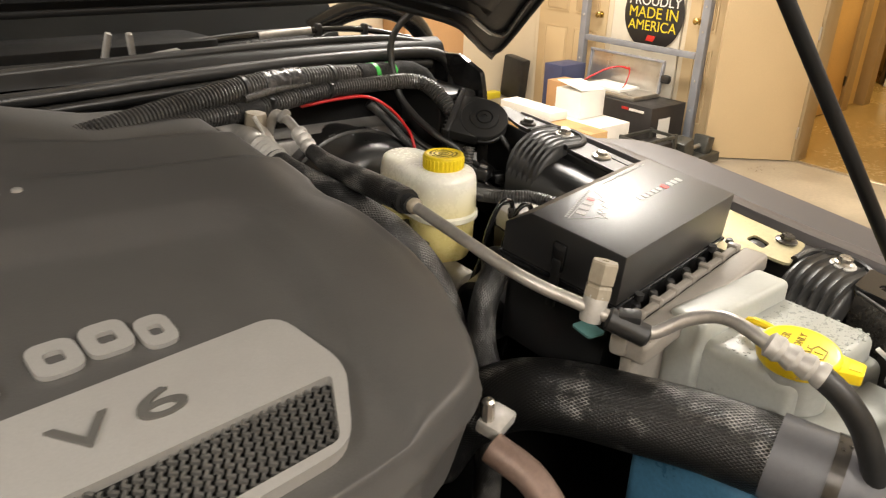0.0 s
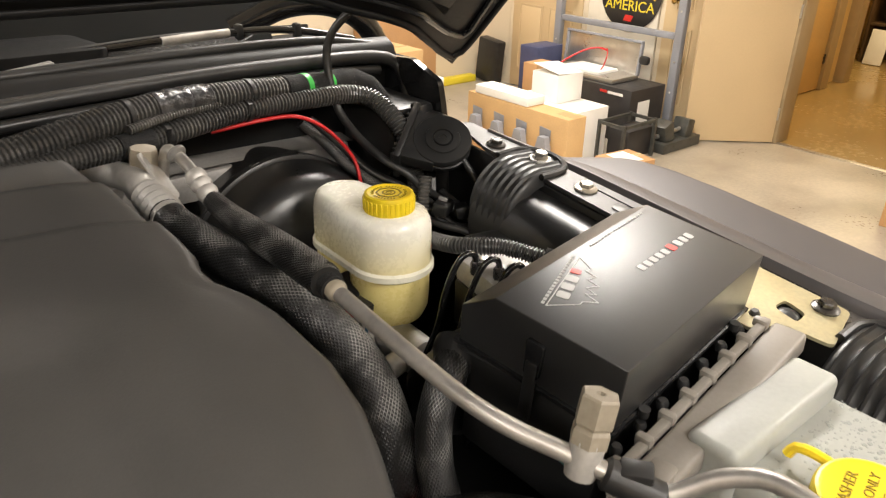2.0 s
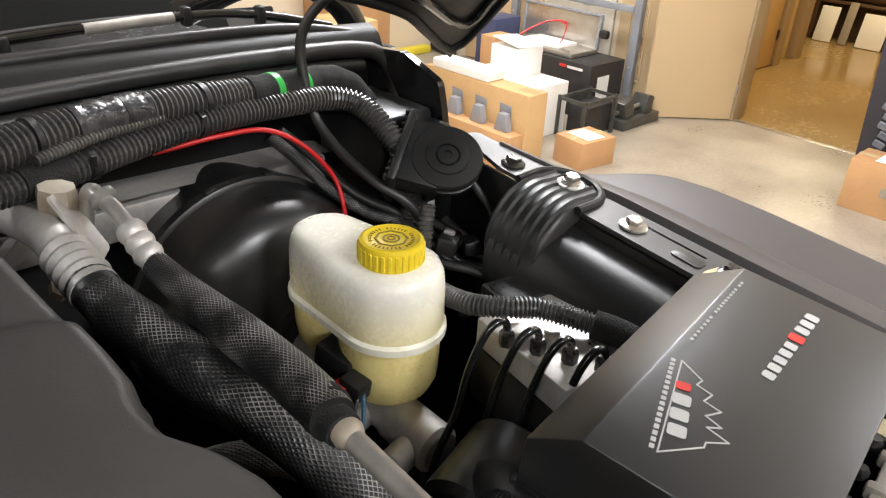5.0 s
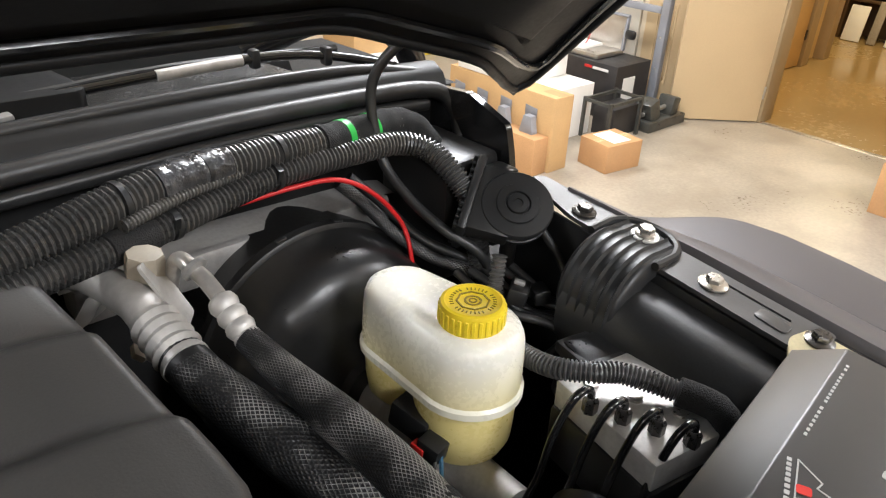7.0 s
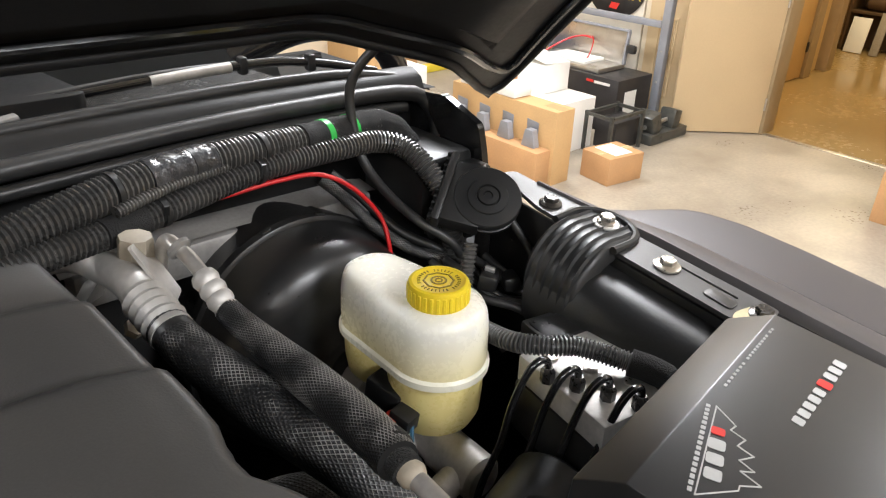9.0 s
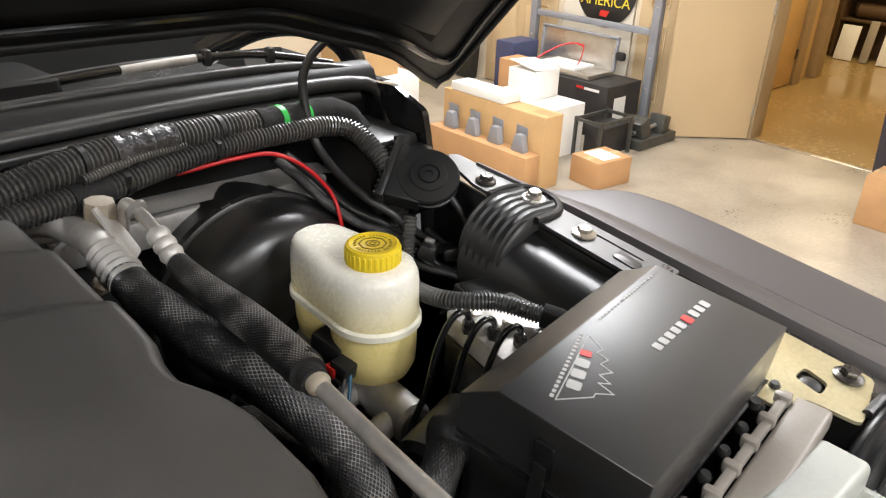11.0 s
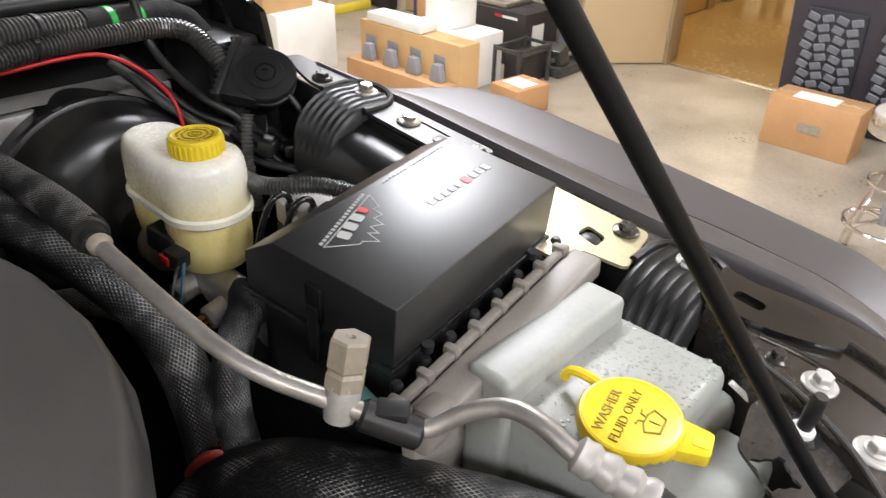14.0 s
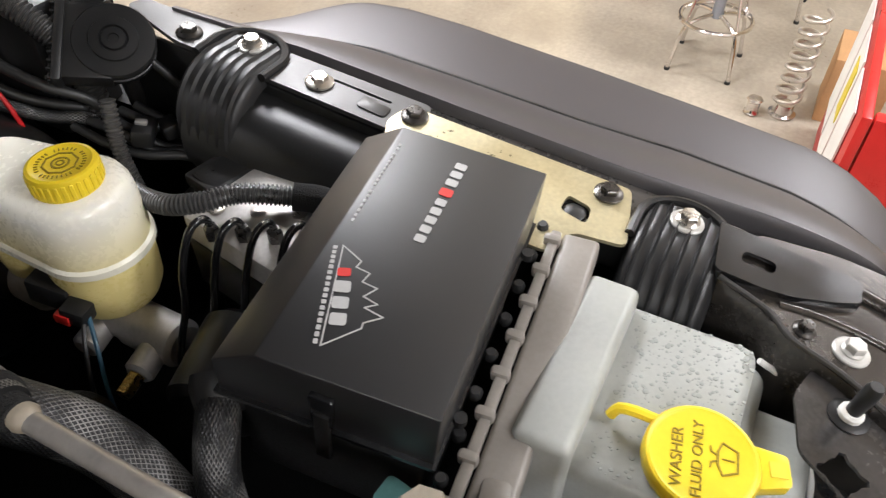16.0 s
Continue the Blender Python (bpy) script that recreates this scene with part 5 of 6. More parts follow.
part("port_cap", lathe([(0.0105, 0), (0.0125, 0.002), (0.0125, 0.021), (0.0115, 0.0245), (0.006, 0.0255)], axis_pose((0.332, 0.772, 1.569), (0.335, 0.770, 1.60)), 8), M_CAPBEIGE, ho, "faceted beige plastic cap", deg=25)
part("elbow", tube([(0.3215, 0.742, 1.5635), (0.3205, 0.757, 1.568), (0.316, 0.79, 1.566), (0.308, 0.83, 1.56), (0.29, 0.86, 1.55), (0.262, 0.87, 1.53), (0.25, 0.875, 1.48)], 0.0125, 18), M_CASTALU, ho, "cast aluminium elbow")
h2 = thing("discharge_hose", "braided black hose joined to a bare aluminium pipe", "hose", (0.36, 0.6, 1.56))
part("sleeve", tube([(0.3565, 0.684, 1.567), (0.3610, 0.660, 1.560), (0.3640, 0.625, 1.557), (0.3650, 0.57, 1.5585), (0.362, 0.525, 1.562), (0.3595, 0.508, 1.5635)], lambda s: 0.0086 + 0.0042 * min(1, s / 0.08) - 0.002 * max(0, (s - 0.15) / 0.045), 20), M_BRAID, h2)
part("frayed_end", tube([(0.3625, 0.522, 1.5613), (0.3605, 0.508, 1.5625), (0.3595, 0.5, 1.5625)], lambda s: 0.0126 if s < 0.012 else 0.009, 20), M_CLOTH, h2, "frayed sleeve end")
ax = axis_pose((0.3525, 0.7090, 1.5850), (0.3570, 0.6820, 1.566)) @ Matrix.Diagonal((0.68, 0.68, 0.85, 1))
part("crimp", lathe([(0.008, 0.0), (0.0115, 0.002)] + [p for i in range(3) for p in ((0.0125, 0.004 + i * 0.010), (0.0137, 0.0075 + i * 0.010), (0.0125, 0.011 + i * 0.010), (0.0112, 0.0128 + i * 0.010))] + [(0.0125, 0.036), (0.0125, 0.039)], ax, 28), M_CASTALU, h2, "ribbed aluminium crimp")
part("feed_pipe", tube([(0.3530, 0.7075, 1.584), (0.3510, 0.722, 1.5915), (0.3478, 0.731, 1.5955), (0.3472, 0.742, 1.5965), (0.348, 0.754, 1.591), (0.349, 0.766, 1.578), (0.348, 0.775, 1.555), (0.346, 0.78, 1.53)], 0.0052, 14), M_TUBE, h2, "aluminium feed pipe")
part("pipe_clip", lathe([(0.007, 0), (0.0088, 0.001), (0.0088, 0.004), (0.007, 0.005)], axis_pose((0.3475, 0.731, 1.5975), (0.3505, 0.721, 1.592)), 16), M_BARE, h2)
part("bracket", prism(rounded([(-0.012, -0.03), (0.010, -0.03), (0.012, 0.018), (-0.010, 0.022)], 0.004), -0.0012, 0.0012, pose(0.338, 0.758, 1.574, 62, 0, 55)), M_CASTALU, h2, "bent aluminium bracket")
part("crimp", lathe([(0.0082, 0), (0.0086, 0.003), (0.0072, 0.006), (0.0078, 0.009), (0.0065, 0.012), (0.005, 0.014)], axis_pose((0.3605, 0.506, 1.5625), (0.3595, 0.488, 1.562)), 22), M_CAPBEIGE, h2, "pale crimp ring")
pipe = [(0.3597, 0.497, 1.5625), (0.3605, 0.47, 1.559), (0.362, 0.42, 1.553), (0.366, 0.375, 1.546), (0.3745, 0.345, 1.54), (0.389, 0.320, 1.533), (0.402, 0.299, 1.526)]
part("pipe", tube(pipe, 0.0054, 14), M_TUBE, h2, "bare aluminium pipe")
hx = thing("service_port", "pale hexagonal plastic cap on an aluminium port", "service port", (0.40, 0.308, 1.53))
hm = axis_pose((0.395, 0.312, 1.526), (0.408, 0.314, 1.574))
part("port", lathe([(0.0085, -0.006), (0.0095, 0.0), (0.0098, 0.016), (0.0088, 0.018)], hm, 20), M_CASTALU, hx)
part("hex_cap", lathe([(0.0112, 0.014), (0.0112, 0.022), (0.0098, 0.024), (0.0098, 0.0245), (0.0112, 0.026), (0.0112, 0.041), (0.0102, 0.0425), (0.003, 0.0425), (0.002, 0.0405)], hm, 6), M_CAPBEIGE, hx, "hexagonal beige cap", deg=20)
p2 = thing("condenser_pipe", "bent aluminium pipe with crimp and rubber hose", "pipe", (0.44, 0.22, 1.52))
part("joint_clamp", rod((0.400, 0.302, 1.526), (0.420, 0.276, 1.514), 0.0092, 18, 0.002), M_RUBBER, p2, "dark rubber pipe clamp")
part("joint_clamp", box(0.018, 0.012, 0.009, pose(0.411, 0.289, 1.5285, 12, 0, -52), 0.002), M_RUBBER, p2, "dark rubber pipe clamp")
part("pipe", tube([(0.414, 0.283, 1.516), (0.424, 0.272, 1.519), (0.436, 0.258, 1.532), (0.4445, 0.240, 1.541), (0.446, 0.222, 1.543), (0.445, 0.205, 1.540), (0.445, 0.196, 1.538)], 0.0052, 14), M_TUBE, p2)
ax = axis_pose((0.4460, 0.198, 1.5385), (0.4570, 0.164, 1.527))
part("crimp", lathe([(0.006, -0.002), (0.0095, 0.0)] + [p for i in range(3) for p in ((0.0090, 0.003 + i * 0.011), (0.0098, 0.007 + i * 0.011), (0.0078, 0.0105 + i * 0.011))] + [(0.0096, 0.036), (0.0096, 0.04)], ax, 20), M_CASTALU, p2, "ribbed aluminium crimp", deg=30)
part("rubber_hose", tube([(0.4565, 0.164, 1.527), (0.465, 0.147, 1.512), (0.474, 0.130, 1.485), (0.480, 0.115, 1.44), (0.482, 0.105, 1.38), (0.482, 0.1, 1.3)], 0.0088, 16), M_RUBBER, p2, "black rubber hose")
rh = thing("radiator_hose", "large black radiator hose in a braided sleeve", "hose", (0.43, 0.3, 1.45))
part("sleeve", tube([(0.345, 0.445, 1.32), (0.365, 0.425, 1.37), (0.388, 0.385, 1.41), (0.408, 0.338, 1.427), (0.432, 0.282, 1.433), (0.453, 0.234, 1.436), (0.472, 0.178, 1.437)], 0.032, 30), M_BRAID_B, rh)
part("end_neck", tube([(0.469, 0.187, 1.4385), (0.476, 0.165, 1.437), (0.484, 0.14, 1.436), (0.492, 0.115, 1.436)], lambda s: 0.0338 if s < 0.05 else 0.029, 28), M_LATCH, rh, "smooth rubber end")
part("clamp", tube([(0.4805, 0.151, 1.4365), (0.4835, 0.142, 1.436)], 0.0348, 28, curve=False), M_BOLTDARK, rh, "spring hose clamp")
hf = thing("heater_hose", "braided black hose below the metal cover", "hose", (0.42, 0.45, 1.45))
part("sleeve", tube([(0.447, 0.475, 1.492), (0.434, 0.466, 1.487), (0.420, 0.459, 1.475), (0.408, 0.452, 1.455), (0.400, 0.440, 1.43), (0.392, 0.418, 1.405), (0.38, 0.40, 1.36), (0.37, 0.39, 1.28)], 0.0135, 18), M_BRAID_F, hf)
part("boot", lathe([(0.017, 0), (0.018, 0.008), (0.014, 0.022)], axis_pose((0.452, 0.478, 1.495), (0.43, 0.463, 1.48)), 20), M_RUBBER, hf, "smooth rubber boot")
solid("lower_hose", tube([(0.30, 0.64, 1.42), (0.335, 0.63, 1.45), (0.37, 0.615, 1.455), (0.40, 0.60, 1.44), (0.43, 0.60, 1.40), (0.44, 0.61, 1.32)], 0.011, 16), M_BRAID_F, "braided black hose low in the bay", "hose")
solid("pink_hose", tube([(0.372, 0.462, 1.375), (0.380, 0.452, 1.392), (0.389, 0.440, 1.392), (0.397, 0.428, 1.37)], 0.007, 14), M_PINK, "salmon red plastic part deep in the bay", "hose")

# ---- wiring looms ----
LA = [(0.05, 0.755, 1.585), (0.16, 0.772, 1.597), (0.279, 0.800, 1.610), (0.33, 0.816, 1.614), (0.38, 0.830, 1.615), (0.46, 0.846, 1.611), (0.532, 0.860, 1.604), (0.58, 0.872, 1.600), (0.620, 0.880, 1.597)]
la = thing("upper_loom", "thick corrugated wiring loom with taped sections", "wiring loom", (0.35, 0.82, 1.61))
part("conduit", loom(LA, 0.0142, 0.0045), M_LOOM, la, deg=8)
part("taped_section", tube([(0.362, 0.8253, 1.6147), (0.38, 0.830, 1.615), (0.42, 0.8385, 1.6137)], lambda s: 0.0148 + 0.0006 * math.sin(s * 420), 18, 0.003), M_TAPEWRAP, la, "shiny wrapped tape")
part("taped_end", tube([(0.513, 0.8558, 1.606), (0.532, 0.860, 1.604), (0.58, 0.872, 1.600), (0.615, 0.879, 1.597), (0.64, 0.878, 1.585), (0.652, 0.865, 1.56), (0.655, 0.85, 1.52)], lambda s: 0.0148 + 0.0005 * math.sin(s * 300), 18, 0.003), M_CLOTH, la, "cloth-taped end")
part("green_band", tube([(0.5385, 0.8615, 1.6035), (0.5455, 0.8632, 1.603)], 0.0156, 20, curve=False), M_GREEN, la, "bright green tape")
part("green_band", tube([(0.575, 0.8707, 1.6003), (0.579, 0.8717, 1.60)], 0.0156, 20, curve=False), M_GREEN, la, "bright green tape")
for x, y, z in ((0.335, 0.8173, 1.6142), (0.467, 0.8473, 1.6105), (0.40, 0.8343, 1.6146)):
    part("zip_tie", tube([(x - 0.002, y - 0.0005, z), (x + 0.002, y + 0.0005, z)], 0.0152, 20, curve=False), M_PLASTIC, la, "black zip tie")
la.location += Vector((0, -0.009, -0.001))
LB = [(0.12, 0.745, 1.582), (0.2, 0.762, 1.592), (0.276, 0.780, 1.596), (0.344, 0.800, 1.594), (0.40, 0.815, 1.597), (0.459, 0.830, 1.599), (0.51, 0.838, 1.598), (0.554, 0.842, 1.596), (0.595, 0.843, 1.594), (0.620, 0.830, 1.588), (0.628, 0.805, 1.574), (0.634, 0.782, 1.55), (0.64, 0.775, 1.51), (0.645, 0.77, 1.47)]
lb = thing("lower_loom", "corrugated wiring loom along the firewall", "wiring loom", (0.4, 0.81, 1.595))
part("conduit", loom(LB, 0.0112, 0.0042), M_LOOM, lb, deg=8)
part("taped_section", tube([(0.322, 0.7935, 1.5945), (0.344, 0.8003, 1.594), (0.356, 0.8035, 1.5945)], 0.0116, 18), M_CLOTH, lb, "cloth-taped section")
for x, y, z in ((0.463, 0.8308, 1.599), (0.37, 0.8073, 1.595)):
    part("zip_tie", tube([(x - 0.0025, y - 0.0006, z), (x + 0.0025, y + 0.0006, z)], 0.0122, 20, curve=False), M_PLASTIC, lb, "black zip tie")
    part("zip_tail", box(0.004, 0.002, 0.014, pose(x, y - 0.012, z + 0.003, 20, 0, 0)), M_PLASTIC, lb)
lb.location += Vector((-0.004, -0.003, -0.004))
solid("thin_conduit", loom([(0.33, 0.79, 1.605), (0.38, 0.808, 1.608), (0.43, 0.822, 1.607)], 0.005, 0.003, 10), M_LOOM, "thin corrugated conduit between the looms", "conduit")
solid("red_wire", tube([(0.422, 0.832, 1.577), (0.4356, 0.8295, 1.5785), (0.475, 0.825, 1.582), (0.5146, 0.8203, 1.5805), (0.548, 0.816, 1.561), (0.5755, 0.8106, 1.5272), (0.579, 0.80, 1.50), (0.58, 0.795, 1.46)], 0.0022, 10), M_REDWIRE, "bright red cable crossing the firewall", "cable")
solid("black_cable", tube([(0.53, 0.843, 1.566), (0.55, 0.835, 1.545), (0.575, 0.815, 1.512), (0.60, 0.79, 1.49), (0.63, 0.77, 1.475), (0.66, 0.76, 1.44)], 0.0058, 12), M_BRAID_F, "black braided cable below the red one", "cable")
solid("black_cable", tube([(0.545, 0.848, 1.566), (0.57, 0.835, 1.54), (0.595, 0.81, 1.507), (0.62, 0.785, 1.49), (0.65, 0.77, 1.47), (0.67, 0.76, 1.44)], 0.0048, 12), M_RUBBER, "plain black cable beside the braided one", "cable")
solid("washer_hose", tube([(0.690, 0.80, 1.712), (0.663, 0.83, 1.706), (0.63, 0.842, 1.694), (0.602, 0.846, 1.679), (0.585, 0.854, 1.66), (0.577, 0.858, 1.636), (0.576, 0.85, 1.60), (0.579, 0.838, 1.571), (0.585, 0.808, 1.547), (0.597, 0.775, 1.527), (0.62, 0.75, 1.505), (0.64, 0.74, 1.46)], 0.0048, 12), M_RUBBER, "thin black washer hose looping up to the hood", "hose")
solid("abs_loom", loom([(0.566, 0.668, 1.482), (0.556, 0.636, 1.491), (0.553, 0.606, 1.4985), (0.565, 0.583, 1.502), (0.583, 0.567, 1.502), (0.60, 0.54, 1.498), (0.612, 0.515, 1.494), (0.613, 0.50, 1.49), (0.605, 0.48, 1.46)], 0.0084, 0.0032), M_LOOM, "corrugated loom passing behind the brake lines", "wiring loom")
solid("loom_boot", tube([(0.603, 0.532, 1.498), (0.612, 0.515, 1.495), (0.614, 0.50, 1.49), (0.607, 0.484, 1.465)], 0.0108, 16), M_CLOTH, "fuzzy cloth tape on the loom", "tape")
solid("relay_box", box(0.075, 0.05, 0.06, pose(0.63, 0.605, 1.455, 8, 0, -14), 0.006), M_PLASTIC, "black plastic housing below the duct", "housing")

# ---- horn ----
hn = thing("horn", "black snail horn with a ridged round face", "horn", (0.65, 0.74, 1.54))
hc, hnorm = Vector((0.651, 0.739, 1.5515)), Vector((-0.36, -0.50, 0.79)).normalized()
hm = Matrix.Translation(hc) @ hnorm.to_track_quat("Z", "Y").to_matrix().to_4x4()
part("disc", lathe([(0.030, -0.026), (0.038, -0.024), (0.040, -0.020), (0.040, -0.014), (0.0365, -0.0125), (0.0365, -0.0095), (0.0405, -0.008), (0.0405, -0.002), (0.039, 0.0), (0.0245, 0.0005), (0.0235, 0.0025), (0.0145, 0.003), (0.0135, 0.0005), (0.0125, 0.0005), (0.0115, 0.003), (0.0055, 0.0035), (0.005, 0.0015), (0.001, 0.0015)], hm @ Matrix.Scale(0.82, 4), 56), M_PLASTIC, hn)
lx = (hm.to_3x3().inverted() @ Vector((-0.62, 0.58, 0.35))).to_2d().normalized()
an = math.degrees(math.atan2(lx.y, lx.x))
fm = hm @ Matrix.Scale(0.86, 4) @ pose(0, 0, -0.012, 0, 0, an)
part("flare", prism([(0.0, -0.040), (0.046, -0.034), (0.046, 0.042), (0.0, 0.040)], -0.012, 0.0105, fm, 0.002), M_PLASTIC, hn)
part("mouth", box(0.010, 0.092, 0.054, fm @ pose(0.049, 0.0, -0.014), 0.003), M_PLASTIC, hn)
for k in range(11):
    part("mouth_rib", box(0.005, 0.0024, 0.048, fm @ pose(0.0555, -0.042 + 0.0084 * k, -0.014), 0.0006, 1), M_PLASTIC, hn)
for zz in (-0.030, -0.014, 0.002):
    part("mouth_rib", box(0.0042, 0.088, 0.002, fm @ pose(0.0555, 0.0, zz)), M_PLASTIC, hn)
part("stem", loom([tuple(hc + Vector((-0.04, -0.02, -0.03))), (0.605, 0.715, 1.50), (0.60, 0.71, 1.47), (0.60, 0.70, 1.42)], 0.007, 0.004), M_LOOM, hn)
part("mount", rod(tuple(hc + hnorm * -0.026), tuple(hc + hnorm * -0.026 + Vector((0.02, 0.02, -0.07))), 0.008), M_BOLTDARK, hn)

# ---- engine cover ----
ec = thing("engine_cover", "dusty black plastic engine cover with silver insert", "engine cover", (0.05, 0.5, 1.46))
EDGE = [(0.800, 0.270), (0.72, 0.284), (0.655, 0.292), (0.60, 0.2995), (0.575, 0.301), (0.555, 0.296), (0.537, 0.299), (0.522, 0.315), (0.505, 0.325), (0.46, 0.334), (0.42, 0.330), (0.38, 0.316), (0.34, 0.299), (0.31, 0.282), (0.295, 0.262), (0.285, 0.24), (0.275, 0.21), (0.265, 0.16), (0.258, 0.10), (0.252, 0.0), (0.25, -0.12)]


def cover_z(x, y):
    z = 1.556 + 0.23 * (y - 0.39) - 0.05 * (x - 0.177) if y < 0.52 else 1.5859 + 0.145 * (y - 0.52) - 0.05 * (x - 0.177)
    # shallow sunken field with sloping rim
    inside = min(max((0.216 - x) / 0.012, 0), 1) * min(max((0.545 - y) / 0.034, 0), 1)
    z -= 0.009 * inside
    # sloping steps across the rear
    for yc in (0.705, 0.622):
        z -= 0.009 * min(max((y - yc) / 0.012, 0), 1) * min(max((x - 0.06) / 0.1, 0), 1)
    side = max(0, x - 0.24)
    z -= 3.2 * side * side
    return z


def edge_x(y):
    return lerp_at(EDGE, y)


rows = []
NY = 84
for j in range(NY + 1):
    y = 0.80 - (0.80 - 0.262) * j / NY
    ex = edge_x(y)
    row = []
    for i in range(61):
        s = i / 60
        x = -0.34 + (ex - 0.014 + 0.34) * s
        row.append((x, y, cover_z(x, y)))
    zt = row[-1][2]
    for k in range(1, 6):
        a = k / 5 * math.pi / 2
        row.append((ex - 0.014 + 0.012 * math.sin(a), y, zt - 0.010 * (1 - math.cos(a))))
    row += [(ex, y, zt - 0.022), (ex + 0.003, y, zt - 0.03), (ex - 0.004, y, zt - 0.035), (ex - 0.02, y, zt - 0.075)]
    rows.append(row)
front = [(p[0], p[1] - 0.012, p[2] - 0.008) for p in rows[-1]]
front2 = [(p[0], p[1] - 0.022, p[2] - 0.05) for p in rows[-1]]
back = [(p[0], p[1] + 0.012, p[2] - 0.006) for p in rows[0]]
back2 = [(p[0], p[1] + 0.016, p[2] - 0.06) for p in rows[0]]
part("shell", loft([back2, back] + rows + [front, front2]), M_COVER, ec, deg=50)


def on_cover(x, y, dz=0.0):
    return Vector((x, y, 1.556 + 0.23 * (y - 0.39) - 0.05 * (x - 0.177) - 0.009 + dz))


nrm = Vector((0.05, -0.23, 1)).normalized()
xd = Vector((0.985, 0.17, 0)).normalized()
xd = (xd - nrm * xd.dot(nrm)).normalized()
yd = nrm.cross(xd)
pm = Matrix((xd.to_4d(), yd.to_4d(), nrm.to_4d(), (0, 0, 0, 1))).transposed()
for r_ in range(3):
    pm[3][r_] = 0
pm.translation = on_cover(0.10, 0.34, 0.0)


def loc(x, y):
    v = pm.inverted() @ on_cover(x, y)
    return (v.x, v.y)


plate = [loc(*p) for p in ((-0.22, 0.338), (0.01, 0.373), (0.174, 0.397), (0.192, 0.340), (0.163, 0.284), (0.099, 0.274), (-0.22, 0.225))]
mesh_o = [loc(*p) for p in ((-0.21, 0.280), (0.022, 0.315), (0.179, 0.335), (0.158, 0.289), (0.095, 0.280), (-0.21, 0.233))]
part("silver_insert", holed(rounded(plate, 0.016), [rounded(mesh_o, 0.006)], 0.0, 0.0105, pm), M_SILVER, ec, "silver-grey trim insert")
part("mesh_back", prism(rounded(mesh_o, 0.006), 0.0005, 0.003, pm), M_DARK, ec)
gr = bmesh.new()
xs, ys = [p[0] for p in mesh_o], [p[1] for p in mesh_o]


def inside(pt, poly):
    c = False
    for i in range(len(poly)):
        a, b = poly[i], poly[i - 1]
        if (a[1] > pt[1]) != (b[1] > pt[1]) and pt[0] < (b[0] - a[0]) * (pt[1] - a[1]) / (b[1] - a[1]) + a[0]:
            c = not c
    return c


pitch = 0.0062
for i in range(int((max(xs) - min(xs)) / pitch) + 1):
    for j in range(int((max(ys) - min(ys)) / pitch) + 1):
        x, y = min(xs) + i * pitch + (pitch / 2 if j % 2 else 0), min(ys) + j * pitch
        if not inside((x, y), mesh_o):
            continue
        for a in (45, -45):
            d = pitch * 0.36
            add_box(gr, pitch * 0.74, 0.0019, 0.0028, pm @ pose(x + d * math.cos(radians(a)) * 0.7, y + d * math.sin(radians(a)) * 0.7, 0.0052, 0, 0, a))
grille = part("grille_mesh", gr, M_MESHGREY, ec, "dark grey honeycomb grille")
part("lettering", words("V", 0.030, pm @ Matrix.Translation((*loc(0.042, 0.3465), 0.0112)) @ pose(0, 0, 0, 0, 0, -3) @ Matrix.Diagonal((1.75, 0.95, 1, 1)), 0.0016), M_MESHGREY, ec, "dark raised letter")
part("lettering", words("6", 0.030, pm @ Matrix.Translation((*loc(0.082, 0.3515), 0.0112)) @ pose(0, 0, 0, 0, 0, -3) @ Matrix.Diagonal((2.2, 0.95, 1, 1)), 0.0016), M_MESHGREY, ec, "dark raised numeral")
# maker's emblem as plain raised shapes
for (x, y), w in (((0.005, 0.408), 0.016), ((0.045, 0.416), 0.028), ((0.075, 0.422), 0.028), ((0.103, 0.418), 0.022)):
    c = loc(x, y)
    part("emblem_shape", holed(rounded([(-w / 2, -0.0145), (w / 2, -0.0145), (w / 2, 0.0145), (-w / 2, 0.0145)], 0.0095), [rounded([(-w / 5, -0.005), (w / 5, -0.005), (w / 5, 0.005), (-w / 5, 0.005)], 0.003)], 0.0005, 0.004, pm @ pose(c[0], c[1], 0, 0, 0, -3)), M_SILVER, ec, "plain silver emblem shape")
for x, y in ((0.05, 0.60), (0.066, 0.603)):
    part("stud", lathe([(0.004, 0), (0.004, 0.002), (0.002, 0.003)], pose(x, y, cover_z(x, y)), 12), M_SILVER, ec)

# engine front pieces under the cover's edge
al = thing("alternator_casing", "grimy aluminium casing below the engine cover", "engine casing", (0.27, 0.25, 1.4))
part("casing", rod((0.27, 0.26, 1.40), (0.20, 0.18, 1.38), 0.055, 28, 0.01), M_CASTALU, al)
part("copper_guard", tube([(0.292, 0.305, 1.452), (0.302, 0.27, 1.44), (0.30, 0.235, 1.415), (0.29, 0.20, 1.38)], 0.012, 14), M_COPPER, al, "worn copper-coloured guard")
part("bracket", box(0.03, 0.02, 0.012, pose(0.307, 0.318, 1.46, 10, 0, 20), 0.003), M_CASTALU, al, "tarnished bracket")
part("stud", lathe([(0.005, 0), (0.005, 0.02), (0.003, 0.022)], pose(0.298, 0.318, 1.462), 8), M_BOLT, al)
solid("coolant_bottle", soft_block(0.42, 0.50, 0.06, 0.20, 1.2, 1.36), M_BLUELIQ, "blue-stained translucent bottle low in the bay", "bottle")
